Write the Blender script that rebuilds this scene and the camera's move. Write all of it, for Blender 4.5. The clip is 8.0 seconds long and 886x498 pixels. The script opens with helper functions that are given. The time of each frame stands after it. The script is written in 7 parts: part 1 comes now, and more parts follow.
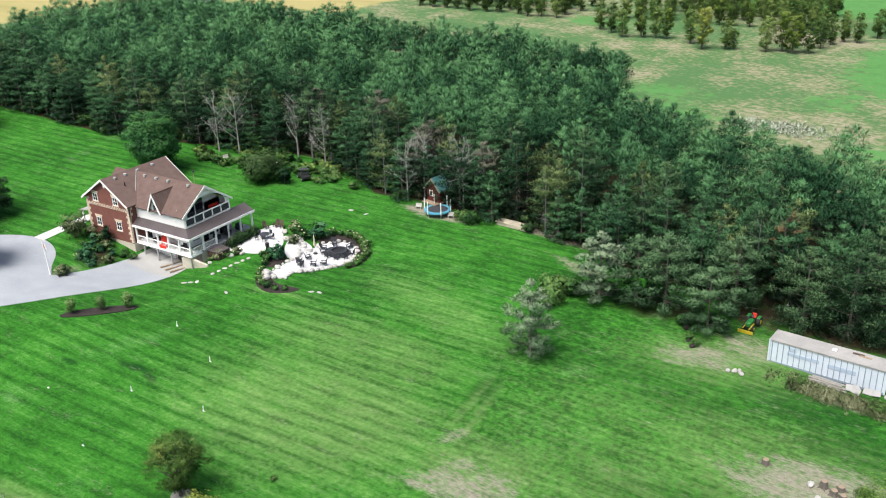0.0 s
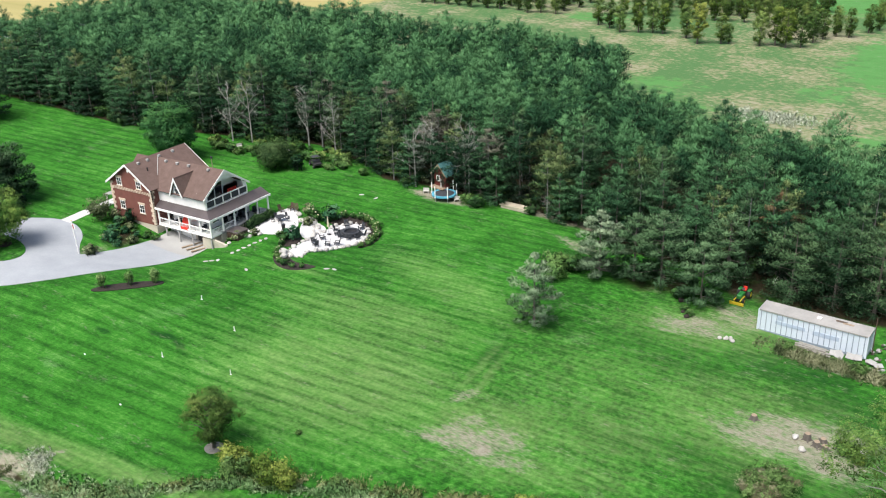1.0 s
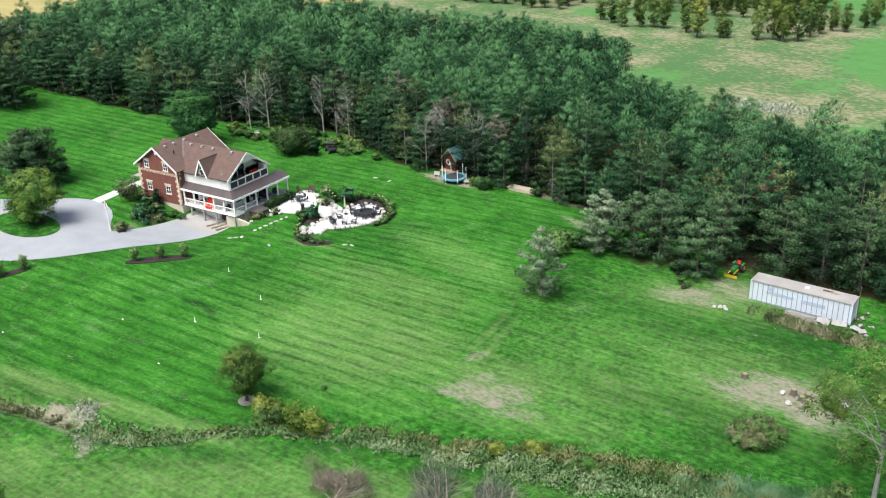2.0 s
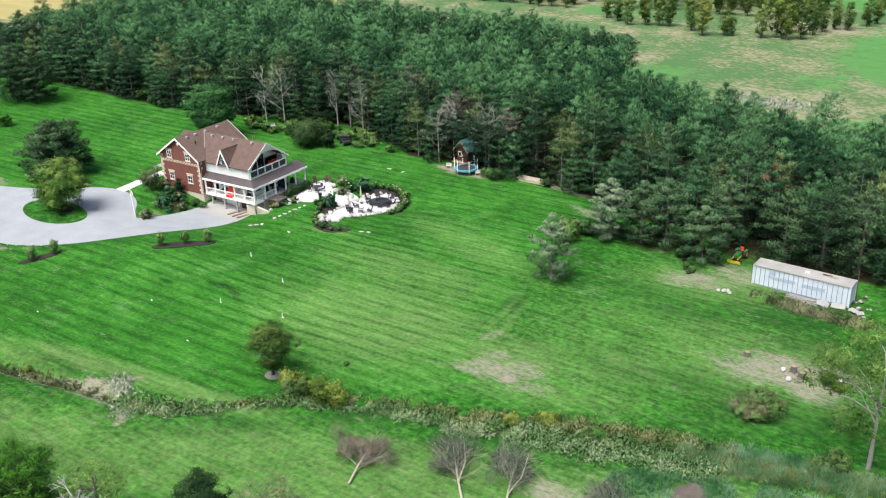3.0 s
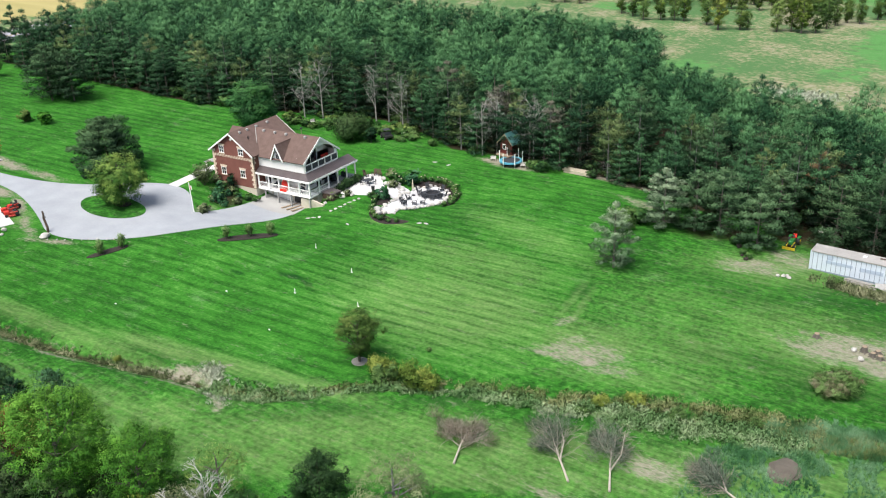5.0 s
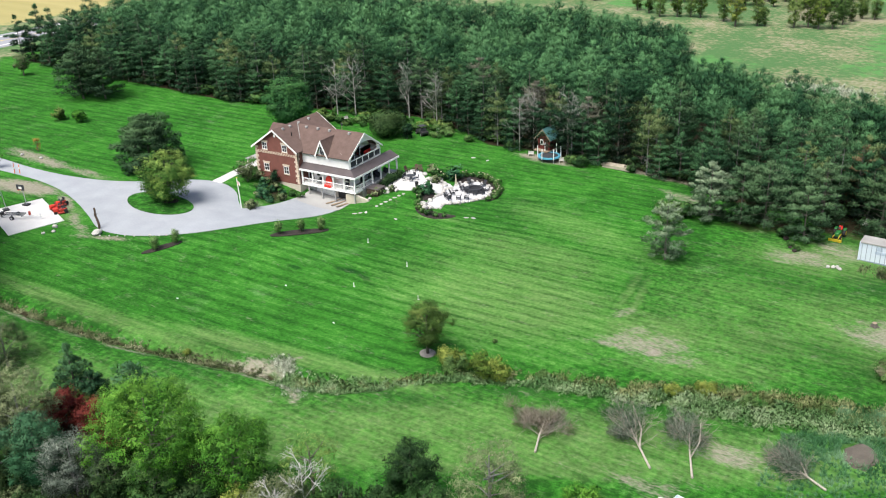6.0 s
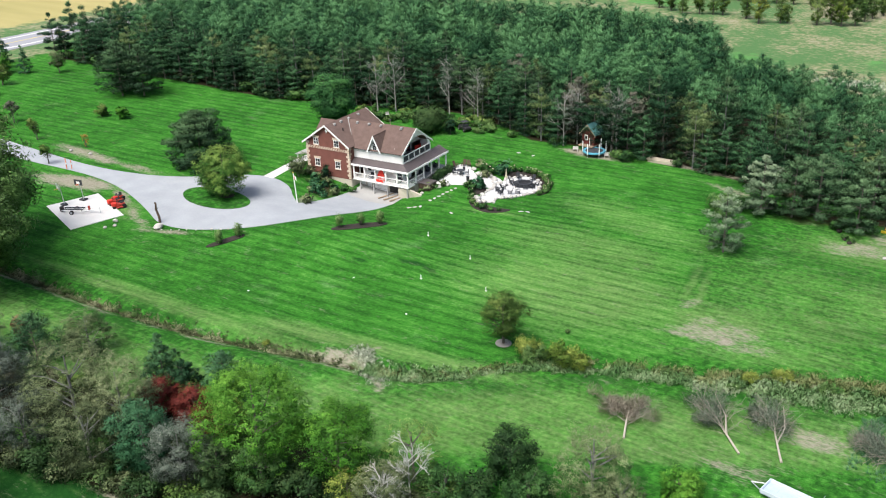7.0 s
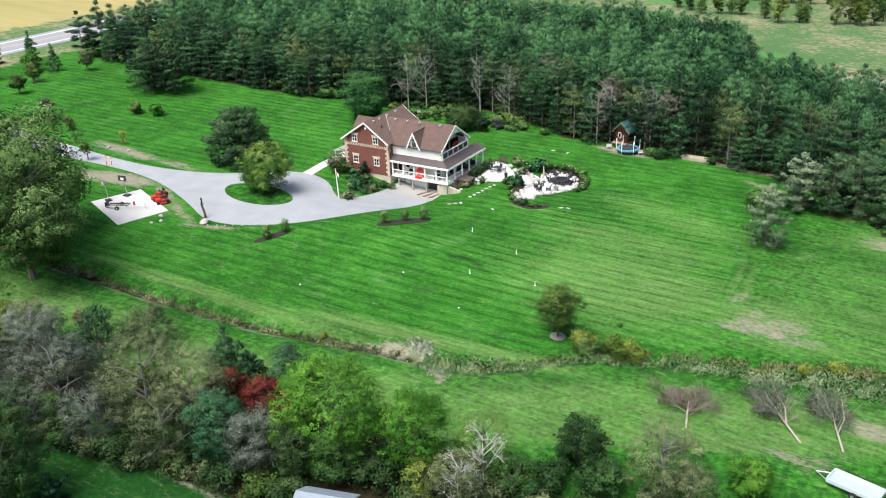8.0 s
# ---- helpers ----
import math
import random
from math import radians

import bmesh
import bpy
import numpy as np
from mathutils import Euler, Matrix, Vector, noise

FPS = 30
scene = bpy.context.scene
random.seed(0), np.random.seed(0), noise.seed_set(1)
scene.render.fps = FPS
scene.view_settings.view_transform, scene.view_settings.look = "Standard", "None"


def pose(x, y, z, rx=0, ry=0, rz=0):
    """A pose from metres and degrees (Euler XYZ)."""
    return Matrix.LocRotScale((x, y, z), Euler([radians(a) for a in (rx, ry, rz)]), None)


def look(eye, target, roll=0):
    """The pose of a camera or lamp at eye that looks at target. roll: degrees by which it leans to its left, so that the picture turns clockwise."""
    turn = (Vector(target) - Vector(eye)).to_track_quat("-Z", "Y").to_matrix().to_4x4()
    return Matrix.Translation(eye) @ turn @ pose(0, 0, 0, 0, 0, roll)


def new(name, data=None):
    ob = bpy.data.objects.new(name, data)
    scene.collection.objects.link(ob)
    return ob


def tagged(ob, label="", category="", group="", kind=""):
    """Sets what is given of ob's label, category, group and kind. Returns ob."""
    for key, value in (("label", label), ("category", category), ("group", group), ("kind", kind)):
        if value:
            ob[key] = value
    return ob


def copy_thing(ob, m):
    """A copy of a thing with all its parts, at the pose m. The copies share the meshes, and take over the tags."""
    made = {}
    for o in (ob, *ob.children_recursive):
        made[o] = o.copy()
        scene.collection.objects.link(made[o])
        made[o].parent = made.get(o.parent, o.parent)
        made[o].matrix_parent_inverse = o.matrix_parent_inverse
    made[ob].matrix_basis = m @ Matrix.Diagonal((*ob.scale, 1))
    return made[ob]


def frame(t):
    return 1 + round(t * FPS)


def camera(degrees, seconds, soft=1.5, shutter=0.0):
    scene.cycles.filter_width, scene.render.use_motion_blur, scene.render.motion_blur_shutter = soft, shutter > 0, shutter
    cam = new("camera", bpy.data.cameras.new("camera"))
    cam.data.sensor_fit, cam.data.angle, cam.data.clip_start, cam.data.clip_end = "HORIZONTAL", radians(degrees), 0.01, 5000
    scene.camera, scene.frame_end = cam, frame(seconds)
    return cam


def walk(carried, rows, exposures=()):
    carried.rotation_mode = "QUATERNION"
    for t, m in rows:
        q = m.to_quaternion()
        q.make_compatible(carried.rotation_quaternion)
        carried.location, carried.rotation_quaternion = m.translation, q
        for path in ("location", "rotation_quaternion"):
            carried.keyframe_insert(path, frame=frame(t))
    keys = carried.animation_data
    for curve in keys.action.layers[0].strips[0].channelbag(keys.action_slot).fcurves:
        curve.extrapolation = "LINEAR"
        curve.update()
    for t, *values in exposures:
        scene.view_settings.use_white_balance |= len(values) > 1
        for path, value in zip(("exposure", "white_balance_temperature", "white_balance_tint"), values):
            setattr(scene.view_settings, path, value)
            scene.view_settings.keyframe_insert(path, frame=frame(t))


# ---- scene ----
cam = camera(51.1, 8.0, soft=1.1)
PATH = [
    (0, (88.616, -59.518, 52.248), (87.608, -57.992, 51.439), -1.9),
    (0.5, (89.874, -62.69, 52.511), (88.869, -61.163, 51.7), -1.9),
    (1, (91.462, -66.399, 52.501), (90.457, -64.871, 51.691), -2.0),
    (1.5, (93.158, -70.37, 52.626), (92.153, -68.843, 51.814), -2.0),
    (3, (96.313, -79.199, 53.06), (95.299, -77.678, 52.248), -1.9),
    (3.5, (95.445, -80.698, 53.086), (94.437, -79.173, 52.273), -2.0),
    (4, (93.805, -82.53, 53.203), (92.805, -81.001, 52.39), -2.1),
    (4.5, (91.542, -84.706, 53.241), (90.548, -83.174, 52.427), -2.1),
    (6, (82.528, -92.532, 53.374), (81.553, -90.989, 52.556), -2.3),
    (6.5, (79.104, -95.603, 53.465), (78.135, -94.057, 52.646), -2.3),
    (7, (75.732, -98.76, 53.573), (74.765, -97.213, 52.753), -2.3),
    (7.5, (72.85, -101.497, 53.692), (71.882, -99.951, 52.871), -2.3),
    (8, (71.019, -103.41, 53.771), (70.053, -101.862, 52.951), -2.2),
]
walk(cam, [(t, look(eye, target, roll)) for t, eye, target, roll in PATH])

# ---- world and light: a bright overcast afternoon ----
world = bpy.data.worlds.new("world")
scene.world = world
world.use_nodes = True
_n = world.node_tree.nodes
_sky = _n.new("ShaderNodeTexSky")
_sky.sky_type, _sky.sun_disc = "NISHITA", False
_sky.sun_elevation, _sky.sun_rotation = radians(62), radians(184)
_sky.air_density, _sky.dust_density = 1.0, 4.0
world.node_tree.links.new(_sky.outputs[0], _n["Background"].inputs[0])
_n["Background"].inputs[1].default_value = 0.072
sun = new("sun", bpy.data.lights.new("sun", "SUN"))
sun.data.energy, sun.data.angle, sun.data.color = 2.5, radians(36), (1.0, 0.96, 0.9)
sun.matrix_world = look((-4, -60, 112), (0, 0, 0))
scene.view_settings.exposure = 1.06

R = random.Random(7)


# ---- ground height ----
def dome(x, y, cx, cy, sx, sy):
    return np.exp(-(((x - cx) / sx) ** 2) - ((y - cy) / sy) ** 2)


# the ditch runs along this line
DITCH = [(-140, -30), (-60, -35.4), (-33, -34.7), (-18, -34.8), (-6, -34.3), (0, -33.8), (4.6, -33.1), (9, -32.2), (13.2, -31.4), (17.5, -30.4), (24, -29.9), (28.6, -28.2), (33, -24.6),
         (38.5, -20.1), (46, -16.2), (52, -14.4), (60, -12), (67, -9.4), (75, -6.4), (82, -3.2), (95, 2.5), (140, 16)]
DX, DY = np.array([p[0] for p in DITCH]), np.array([p[1] for p in DITCH])


def ditch_y(x):
    return np.interp(x, DX, DY)


def height(x, y):
    x, y = np.asarray(x, float), np.asarray(y, float)
    xc, yc = np.clip(x, -260, 260), np.clip(y, -200, 260)
    z = 1.15 - 0.0363 * xc - 0.0179 * yc
    z = z + 1.3 * dome(x, y, -4, -5, 18, 10) - 2.0 * dome(x, y, -8, 15.5, 9.5, 10) + 0.8 * dome(x, y, 2, 24, 6, 8) - 0.9 * dome(x, y, 12, 30, 7, 8)
    off = y - ditch_y(x)
    z = z - 0.75 * np.exp(-((off / 1.1) ** 2)) * (x < 33) + 0.25 * np.exp(-(((off - 2.2) / 1.4) ** 2)) * (x < 30)
    return z


def gz(x, y):
    return float(height(x, y))


# ---- materials ----
def links(m):
    m.use_nodes = True
    nt = m.node_tree
    return nt, nt.nodes, nt.links, nt.nodes["Principled BSDF"]


def mat(name, dark, light, rough=0.7, metal=0.0, scale=2.0, fine=18.0, bump=0.3, rand=0.0, spec=0.4, dirt=0.0, stretch=(1, 1, 1)):
    """Two-scale noise between two colours, with fine relief; rand: how much each object's own tone varies."""
    m = bpy.data.materials.new(name)
    nt, n, l, b = links(m)
    co = n.new("ShaderNodeTexCoord")
    mp = n.new("ShaderNodeMapping")
    mp.inputs["Scale"].default_value = stretch
    l.new(co.outputs["Object"], mp.inputs[0])
    big, small = n.new("ShaderNodeTexNoise"), n.new("ShaderNodeTexNoise")
    for t, s, d in ((big, scale, 4.0), (small, fine, 3.0)):
        t.inputs["Scale"].default_value, t.inputs["Detail"].default_value = s, d
        l.new(mp.outputs[0], t.inputs["Vector"])
    add = n.new("ShaderNodeMath")
    add.operation = "MULTIPLY_ADD"
    add.inputs[1].default_value = 0.45
    l.new(small.outputs[0], add.inputs[0])
    half = n.new("ShaderNodeMath")
    half.operation = "MULTIPLY_ADD"
    half.inputs[1].default_value, half.inputs[2].default_value = 0.9, -0.17
    l.new(big.outputs[0], half.inputs[0])
    l.new(half.outputs[0], add.inputs[2])
    fac = add.outputs[0]
    if rand:
        info = n.new("ShaderNodeObjectInfo")
        r = n.new("ShaderNodeMath")
        r.operation = "MULTIPLY_ADD"
        r.inputs[1].default_value = rand
        l.new(info.outputs["Random"], r.inputs[0])
        sh = n.new("ShaderNodeMath")
        sh.operation = "SUBTRACT"
        sh.inputs[1].default_value = rand / 2
        l.new(fac, sh.inputs[0])
        l.new(sh.outputs[0], r.inputs[2])
        fac = r.outputs[0]
    mix = n.new("ShaderNodeMix")
    mix.data_type, mix.clamp_factor = "RGBA", True
    mix.inputs["A"].default_value, mix.inputs["B"].default_value = (*dark, 1), (*light, 1)
    l.new(fac, mix.inputs["Factor"])
    l.new(mix.outputs["Result"], b.inputs["Base Color"])
    b.inputs["Roughness"].default_value, b.inputs["Metallic"].default_value = rough, metal
    b.inputs["Specular IOR Level"].default_value = spec
    if bump:
        bp = n.new("ShaderNodeBump")
        bp.inputs["Strength"].default_value, bp.inputs["Distance"].default_value = bump, 0.05
        l.new(small.outputs[0], bp.inputs["Height"])
        l.new(bp.outputs[0], b.inputs["Normal"])
    return m


def leafy(name, dark, mid, light, rand=0.5, scale=0.45, attr="", mottle=0.75):
    """Foliage: tone by clump, by tip (height on the blade plus painted crown shade) and by tree (attr: a tone stored
    for each tree of a joined wood).
    """
    m = bpy.data.materials.new(name)
    nt, n, l, b = links(m)
    co = n.new("ShaderNodeTexCoord")
    t = n.new("ShaderNodeTexNoise")
    t.inputs["Scale"].default_value, t.inputs["Detail"].default_value = scale, 3.0
    l.new(co.outputs["Object"], t.inputs["Vector"])
    tip = n.new("ShaderNodeAttribute")
    tip.attribute_name = "tip"
    if attr:
        tone = n.new("ShaderNodeAttribute")
        tone.attribute_name = attr
        tone_out = tone.outputs["Fac"]
    else:
        tone_out = n.new("ShaderNodeObjectInfo").outputs["Random"]
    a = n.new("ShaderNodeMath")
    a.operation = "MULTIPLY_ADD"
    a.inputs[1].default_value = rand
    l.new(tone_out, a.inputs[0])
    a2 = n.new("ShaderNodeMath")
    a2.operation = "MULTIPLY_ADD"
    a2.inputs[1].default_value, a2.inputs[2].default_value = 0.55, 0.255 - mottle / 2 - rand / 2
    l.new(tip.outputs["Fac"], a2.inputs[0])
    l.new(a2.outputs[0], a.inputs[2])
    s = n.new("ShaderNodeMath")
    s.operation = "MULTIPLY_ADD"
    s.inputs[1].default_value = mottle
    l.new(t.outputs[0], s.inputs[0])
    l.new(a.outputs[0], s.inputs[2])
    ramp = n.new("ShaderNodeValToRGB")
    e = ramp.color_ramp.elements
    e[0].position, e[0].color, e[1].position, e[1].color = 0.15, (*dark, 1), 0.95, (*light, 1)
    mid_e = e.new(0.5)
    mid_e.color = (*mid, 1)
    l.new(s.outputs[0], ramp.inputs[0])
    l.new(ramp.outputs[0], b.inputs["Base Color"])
    b.inputs["Roughness"].default_value, b.inputs["Specular IOR Level"].default_value = 0.65, 0.15
    return m


M = {
    "brick": mat("brick", (0.12, 0.047, 0.038), (0.235, 0.092, 0.072), 0.85, fine=9, scale=1.2, bump=0.5),
    "quoin": mat("quoin", (0.52, 0.42, 0.32), (0.72, 0.62, 0.5), 0.85, rand=0.3),
    "white": mat("white_paint", (0.78, 0.78, 0.77), (0.9, 0.9, 0.89), 0.5, bump=0.1),
    "siding": mat("white_siding", (0.76, 0.76, 0.75), (0.88, 0.88, 0.87), 0.5, bump=0.2, stretch=(0.3, 0.3, 6)),
    "shingle": mat("shingle", (0.085, 0.058, 0.05), (0.175, 0.122, 0.107), 0.9, scale=1.2, fine=7, bump=0.7, spec=0.2),
    "metalroof": mat("porch_metal", (0.075, 0.062, 0.064), (0.135, 0.115, 0.118), 0.42, metal=0.2, scale=0.6, bump=0.05),
    "found": mat("foundation", (0.45, 0.4, 0.33), (0.62, 0.57, 0.49), 0.9),
    "concrete": mat("concrete", (0.26, 0.262, 0.26), (0.40, 0.40, 0.39), 0.85, scale=0.4, fine=6),
    "pale": mat("pale_concrete", (0.46, 0.46, 0.455), (0.66, 0.66, 0.655), 0.8, scale=0.35, fine=5),
    "flag": mat("flagstone", (0.4, 0.405, 0.42), (0.7, 0.7, 0.7), 0.85, scale=0.9, fine=3),
    "stone": mat("pale_stone", (0.26, 0.25, 0.23), (0.56, 0.55, 0.53), 0.85, scale=1.5, rand=0.4),
    "asphalt": mat("drive_asphalt", (0.24, 0.262, 0.29), (0.38, 0.405, 0.44), 0.9, scale=0.3, fine=4, bump=0.4),
    "road": mat("road_asphalt", (0.24, 0.25, 0.28), (0.33, 0.34, 0.37), 0.85, scale=0.2, fine=3),
    "mulch": mat("mulch", (0.012, 0.009, 0.008), (0.05, 0.04, 0.035), 0.95, scale=2, fine=14, bump=1.0),
    "heap": mat("heaped_soil", (0.05, 0.044, 0.036), (0.16, 0.14, 0.115), 0.95, scale=1.2, fine=8, bump=1.0),
    "soil": mat("soil", (0.11, 0.085, 0.06), (0.25, 0.205, 0.155), 0.95, scale=0.8, fine=7, bump=0.8),
    "wood": mat("timber", (0.20, 0.15, 0.1), (0.38, 0.3, 0.22), 0.8, stretch=(1, 1, 0.2)),
    "greywood": mat("grey_timber", (0.16, 0.155, 0.14), (0.34, 0.33, 0.3), 0.85, stretch=(1, 1, 0.2)),
    "darkwood": mat("dark_timber", (0.05, 0.032, 0.024), (0.12, 0.08, 0.06), 0.7),
    "bark": mat("bark", (0.06, 0.053, 0.045), (0.17, 0.155, 0.135), 0.95, scale=3, fine=20, bump=0.8, stretch=(1, 1, 0.3)),
    "palebark": mat("pale_bark", (0.2, 0.195, 0.18), (0.38, 0.375, 0.355), 0.95, scale=3, fine=20, bump=0.8),
    "whitebark": mat("white_bark", (0.36, 0.36, 0.345), (0.56, 0.56, 0.545), 0.9, scale=3, fine=20, bump=0.5),
    "twigbark": mat("twig_bark", (0.17, 0.155, 0.125), (0.32, 0.3, 0.25), 0.95, scale=3, fine=20, bump=0.6),
    "greybark": mat("grey_bark", (0.085, 0.085, 0.082), (0.23, 0.232, 0.228), 0.95, scale=3, fine=20, bump=0.8),
    "black": mat("black_metal", (0.012, 0.012, 0.014), (0.035, 0.035, 0.038), 0.45),
    "dark": mat("dark_fabric", (0.02, 0.024, 0.03), (0.06, 0.065, 0.075), 0.7),
    "red": mat("red_cloth", (0.50, 0.02, 0.012), (0.68, 0.05, 0.03), 0.6, bump=0.1),
    "redpaint": mat("red_paint", (0.30, 0.03, 0.022), (0.45, 0.06, 0.04), 0.5),
    "barnred": mat("barn_red", (0.09, 0.02, 0.016), (0.17, 0.036, 0.028), 0.75, stretch=(6, 6, 0.4)),
    "teal": mat("teal_metal", (0.05, 0.16, 0.17), (0.12, 0.28, 0.28), 0.4, metal=0.3),
    "blue": mat("blue_pad", (0.06, 0.27, 0.40), (0.12, 0.4, 0.52), 0.5),
    "green": mat("machine_green", (0.01, 0.10, 0.02), (0.03, 0.2, 0.05), 0.4),
    "yellow": mat("machine_yellow", (0.55, 0.40, 0.02), (0.75, 0.58, 0.06), 0.45),
    "orange": mat("orange_plastic", (0.7, 0.13, 0.03), (0.85, 0.22, 0.06), 0.6),
    "rubber": mat("rubber", (0.01, 0.01, 0.01), (0.03, 0.03, 0.03), 0.8),
    "steel": mat("galvanised", (0.38, 0.4, 0.43), (0.6, 0.62, 0.65), 0.4, metal=0.7),
    "rust": mat("rust", (0.14, 0.06, 0.03), (0.32, 0.16, 0.08), 0.85),
    "trailer": mat("trailer_steel", (0.48, 0.55, 0.64), (0.66, 0.73, 0.81), 0.5, scale=0.7, fine=3),
    "rib": mat("rib_steel", (0.17, 0.21, 0.27), (0.28, 0.34, 0.41), 0.6),
    "trailerroof": mat("trailer_roof", (0.22, 0.22, 0.21), (0.42, 0.41, 0.4), 0.7, scale=0.5, fine=3),
    "faded": mat("faded_blue", (0.32, 0.4, 0.52), (0.46, 0.54, 0.65), 0.6),
    "peeled": mat("peeled_trunk", (0.27, 0.245, 0.2), (0.48, 0.45, 0.38), 0.8),
    "cable": mat("lumber", (0.32, 0.28, 0.21), (0.55, 0.5, 0.4), 0.8, rand=0.3),
    # needle: the needle_mass pine again, darkened for the shaded front of the wood
    "needle": leafy("needles", (0.003, 0.013, 0.006), (0.015, 0.058, 0.024), (0.072, 0.18, 0.074), mottle=0.4),
    "needle_mass": leafy("needles_wood", (0.004, 0.02, 0.009), (0.023, 0.09, 0.037), (0.12, 0.285, 0.115), attr="tone", mottle=0.35, rand=0.6),
    "needle_grey": leafy("needles_greyish", (0.003, 0.013, 0.005), (0.02, 0.06, 0.025), (0.10, 0.185, 0.08), rand=0.3, mottle=0.5),
    "needle_mid": leafy("needles_mid", (0.012, 0.034, 0.014), (0.05, 0.115, 0.05), (0.16, 0.275, 0.13), rand=0.2, mottle=0.4),
    "needle_pale": leafy("needles_pale", (0.03, 0.062, 0.034), (0.12, 0.195, 0.11), (0.34, 0.44, 0.28), rand=0.1),
    "needle_greyed": leafy("needles_withered", (0.035, 0.052, 0.038), (0.085, 0.115, 0.085), (0.19, 0.23, 0.17), rand=0.2),
    "twig": leafy("twigs", (0.06, 0.052, 0.038), (0.17, 0.148, 0.112), (0.31, 0.275, 0.215)),
    "needle_olive": leafy("needles_olive", (0.018, 0.04, 0.014), (0.07, 0.12, 0.042), (0.19, 0.26, 0.1), mottle=0.5),
    "needle_brown": leafy("needles_brown", (0.03, 0.032, 0.025), (0.09, 0.092, 0.068), (0.2, 0.2, 0.15)),
    "leaf_dark": leafy("leaves_dark", (0.007, 0.026, 0.007), (0.024, 0.062, 0.018), (0.075, 0.125, 0.04)),
    "leaf": leafy("leaves_green", (0.012, 0.045, 0.012), (0.045, 0.12, 0.03), (0.12, 0.22, 0.06)),
    "leaf_maple": leafy("leaves_maple", (0.015, 0.055, 0.008), (0.055, 0.15, 0.025), (0.25, 0.35, 0.075), rand=0.05),
    "leaf_ash": leafy("leaves_ash", (0.02, 0.055, 0.013), (0.08, 0.16, 0.042), (0.21, 0.32, 0.115), scale=0.3, rand=0.1),
    "leaf_deep": leafy("leaves_deep", (0.006, 0.035, 0.009), (0.026, 0.105, 0.03), (0.09, 0.23, 0.06), scale=0.35, rand=0.05),
    "leaf_bright": leafy("leaves_bright", (0.010, 0.05, 0.006), (0.05, 0.175, 0.016), (0.16, 0.35, 0.045), rand=0.2),
    "leaf_olive": leafy("leaves_olive", (0.016, 0.036, 0.008), (0.058, 0.115, 0.022), (0.18, 0.235, 0.06), rand=0.25),
    "leaf_yellow": leafy("leaves_yellow", (0.03, 0.07, 0.01), (0.11, 0.175, 0.028), (0.29, 0.33, 0.075)),
    "leaf_grey": leafy("leaves_grey", (0.022, 0.036, 0.025), (0.10, 0.128, 0.10), (0.25, 0.29, 0.24), rand=0.25),
    "leaf_tan": leafy("leaves_tan", (0.025, 0.042, 0.018), (0.10, 0.135, 0.06), (0.25, 0.29, 0.15), rand=0.3),
    "leaf_straw": leafy("leaves_straw", (0.06, 0.10, 0.03), (0.18, 0.235, 0.10), (0.42, 0.44, 0.28)),
    "leaf_meadow": leafy("leaves_meadow", (0.025, 0.065, 0.015), (0.09, 0.165, 0.038), (0.22, 0.3, 0.085), rand=0.5),
    "leaf_dry": leafy("leaves_dry", (0.04, 0.045, 0.02), (0.14, 0.14, 0.075), (0.34, 0.33, 0.22)),
    "needle_rust": leafy("needles_rust", (0.05, 0.036, 0.02), (0.15, 0.105, 0.055), (0.32, 0.225, 0.125), rand=0.1),
    "leaf_orange": leafy("leaves_orange", (0.2, 0.045, 0.015), (0.42, 0.11, 0.03), (0.6, 0.22, 0.08)),
    "leaf_red": leafy("leaves_red", (0.03, 0.007, 0.006), (0.12, 0.022, 0.018), (0.26, 0.06, 0.04)),
    "leaf_blue": leafy("leaves_blue", (0.006, 0.03, 0.012), (0.02, 0.085, 0.036), (0.07, 0.17, 0.08)),
    "weed": leafy("weeds", (0.05, 0.13, 0.038), (0.12, 0.22, 0.085), (0.26, 0.35, 0.195), attr="tone", rand=0.7),
    "weed_tan": leafy("dry_weeds", (0.04, 0.075, 0.02), (0.13, 0.17, 0.06), (0.29, 0.31, 0.15), attr="tone", rand=0.7),
    "leaf_birch": leafy("leaves_birch", (0.03, 0.08, 0.015), (0.10, 0.19, 0.04), (0.26, 0.37, 0.1), rand=0.1),
    "weed_dark": leafy("ditch_weeds", (0.03, 0.05, 0.018), (0.10, 0.13, 0.055), (0.30, 0.31, 0.19), attr="tone", rand=0.7),
    "lushgrass": leafy("lush_grass", (0.025, 0.10, 0.035), (0.07, 0.2, 0.08), (0.22, 0.38, 0.22), attr="tone", rand=0.6),
    "fieldgrass": leafy("dry_grass", (0.15, 0.18, 0.08), (0.25, 0.26, 0.15), (0.38, 0.36, 0.25), attr="tone", rand=0.9),
    "whiteweed": leafy("white_weeds", (0.12, 0.17, 0.09), (0.28, 0.33, 0.24), (0.48, 0.52, 0.43), attr="tone", rand=0.6),
    "bloom": mat("cream_bloom", (0.36, 0.33, 0.22), (0.58, 0.54, 0.4), 0.8),
}
_g = bpy.data.materials.new("window_glass")
_nt, _nn, _ll, _b = links(_g)
_b.inputs["Base Color"].default_value = (0.015, 0.02, 0.025, 1)
_b.inputs["Roughness"].default_value, _b.inputs["Specular IOR Level"].default_value = 0.06, 0.8
M["glass"] = _g


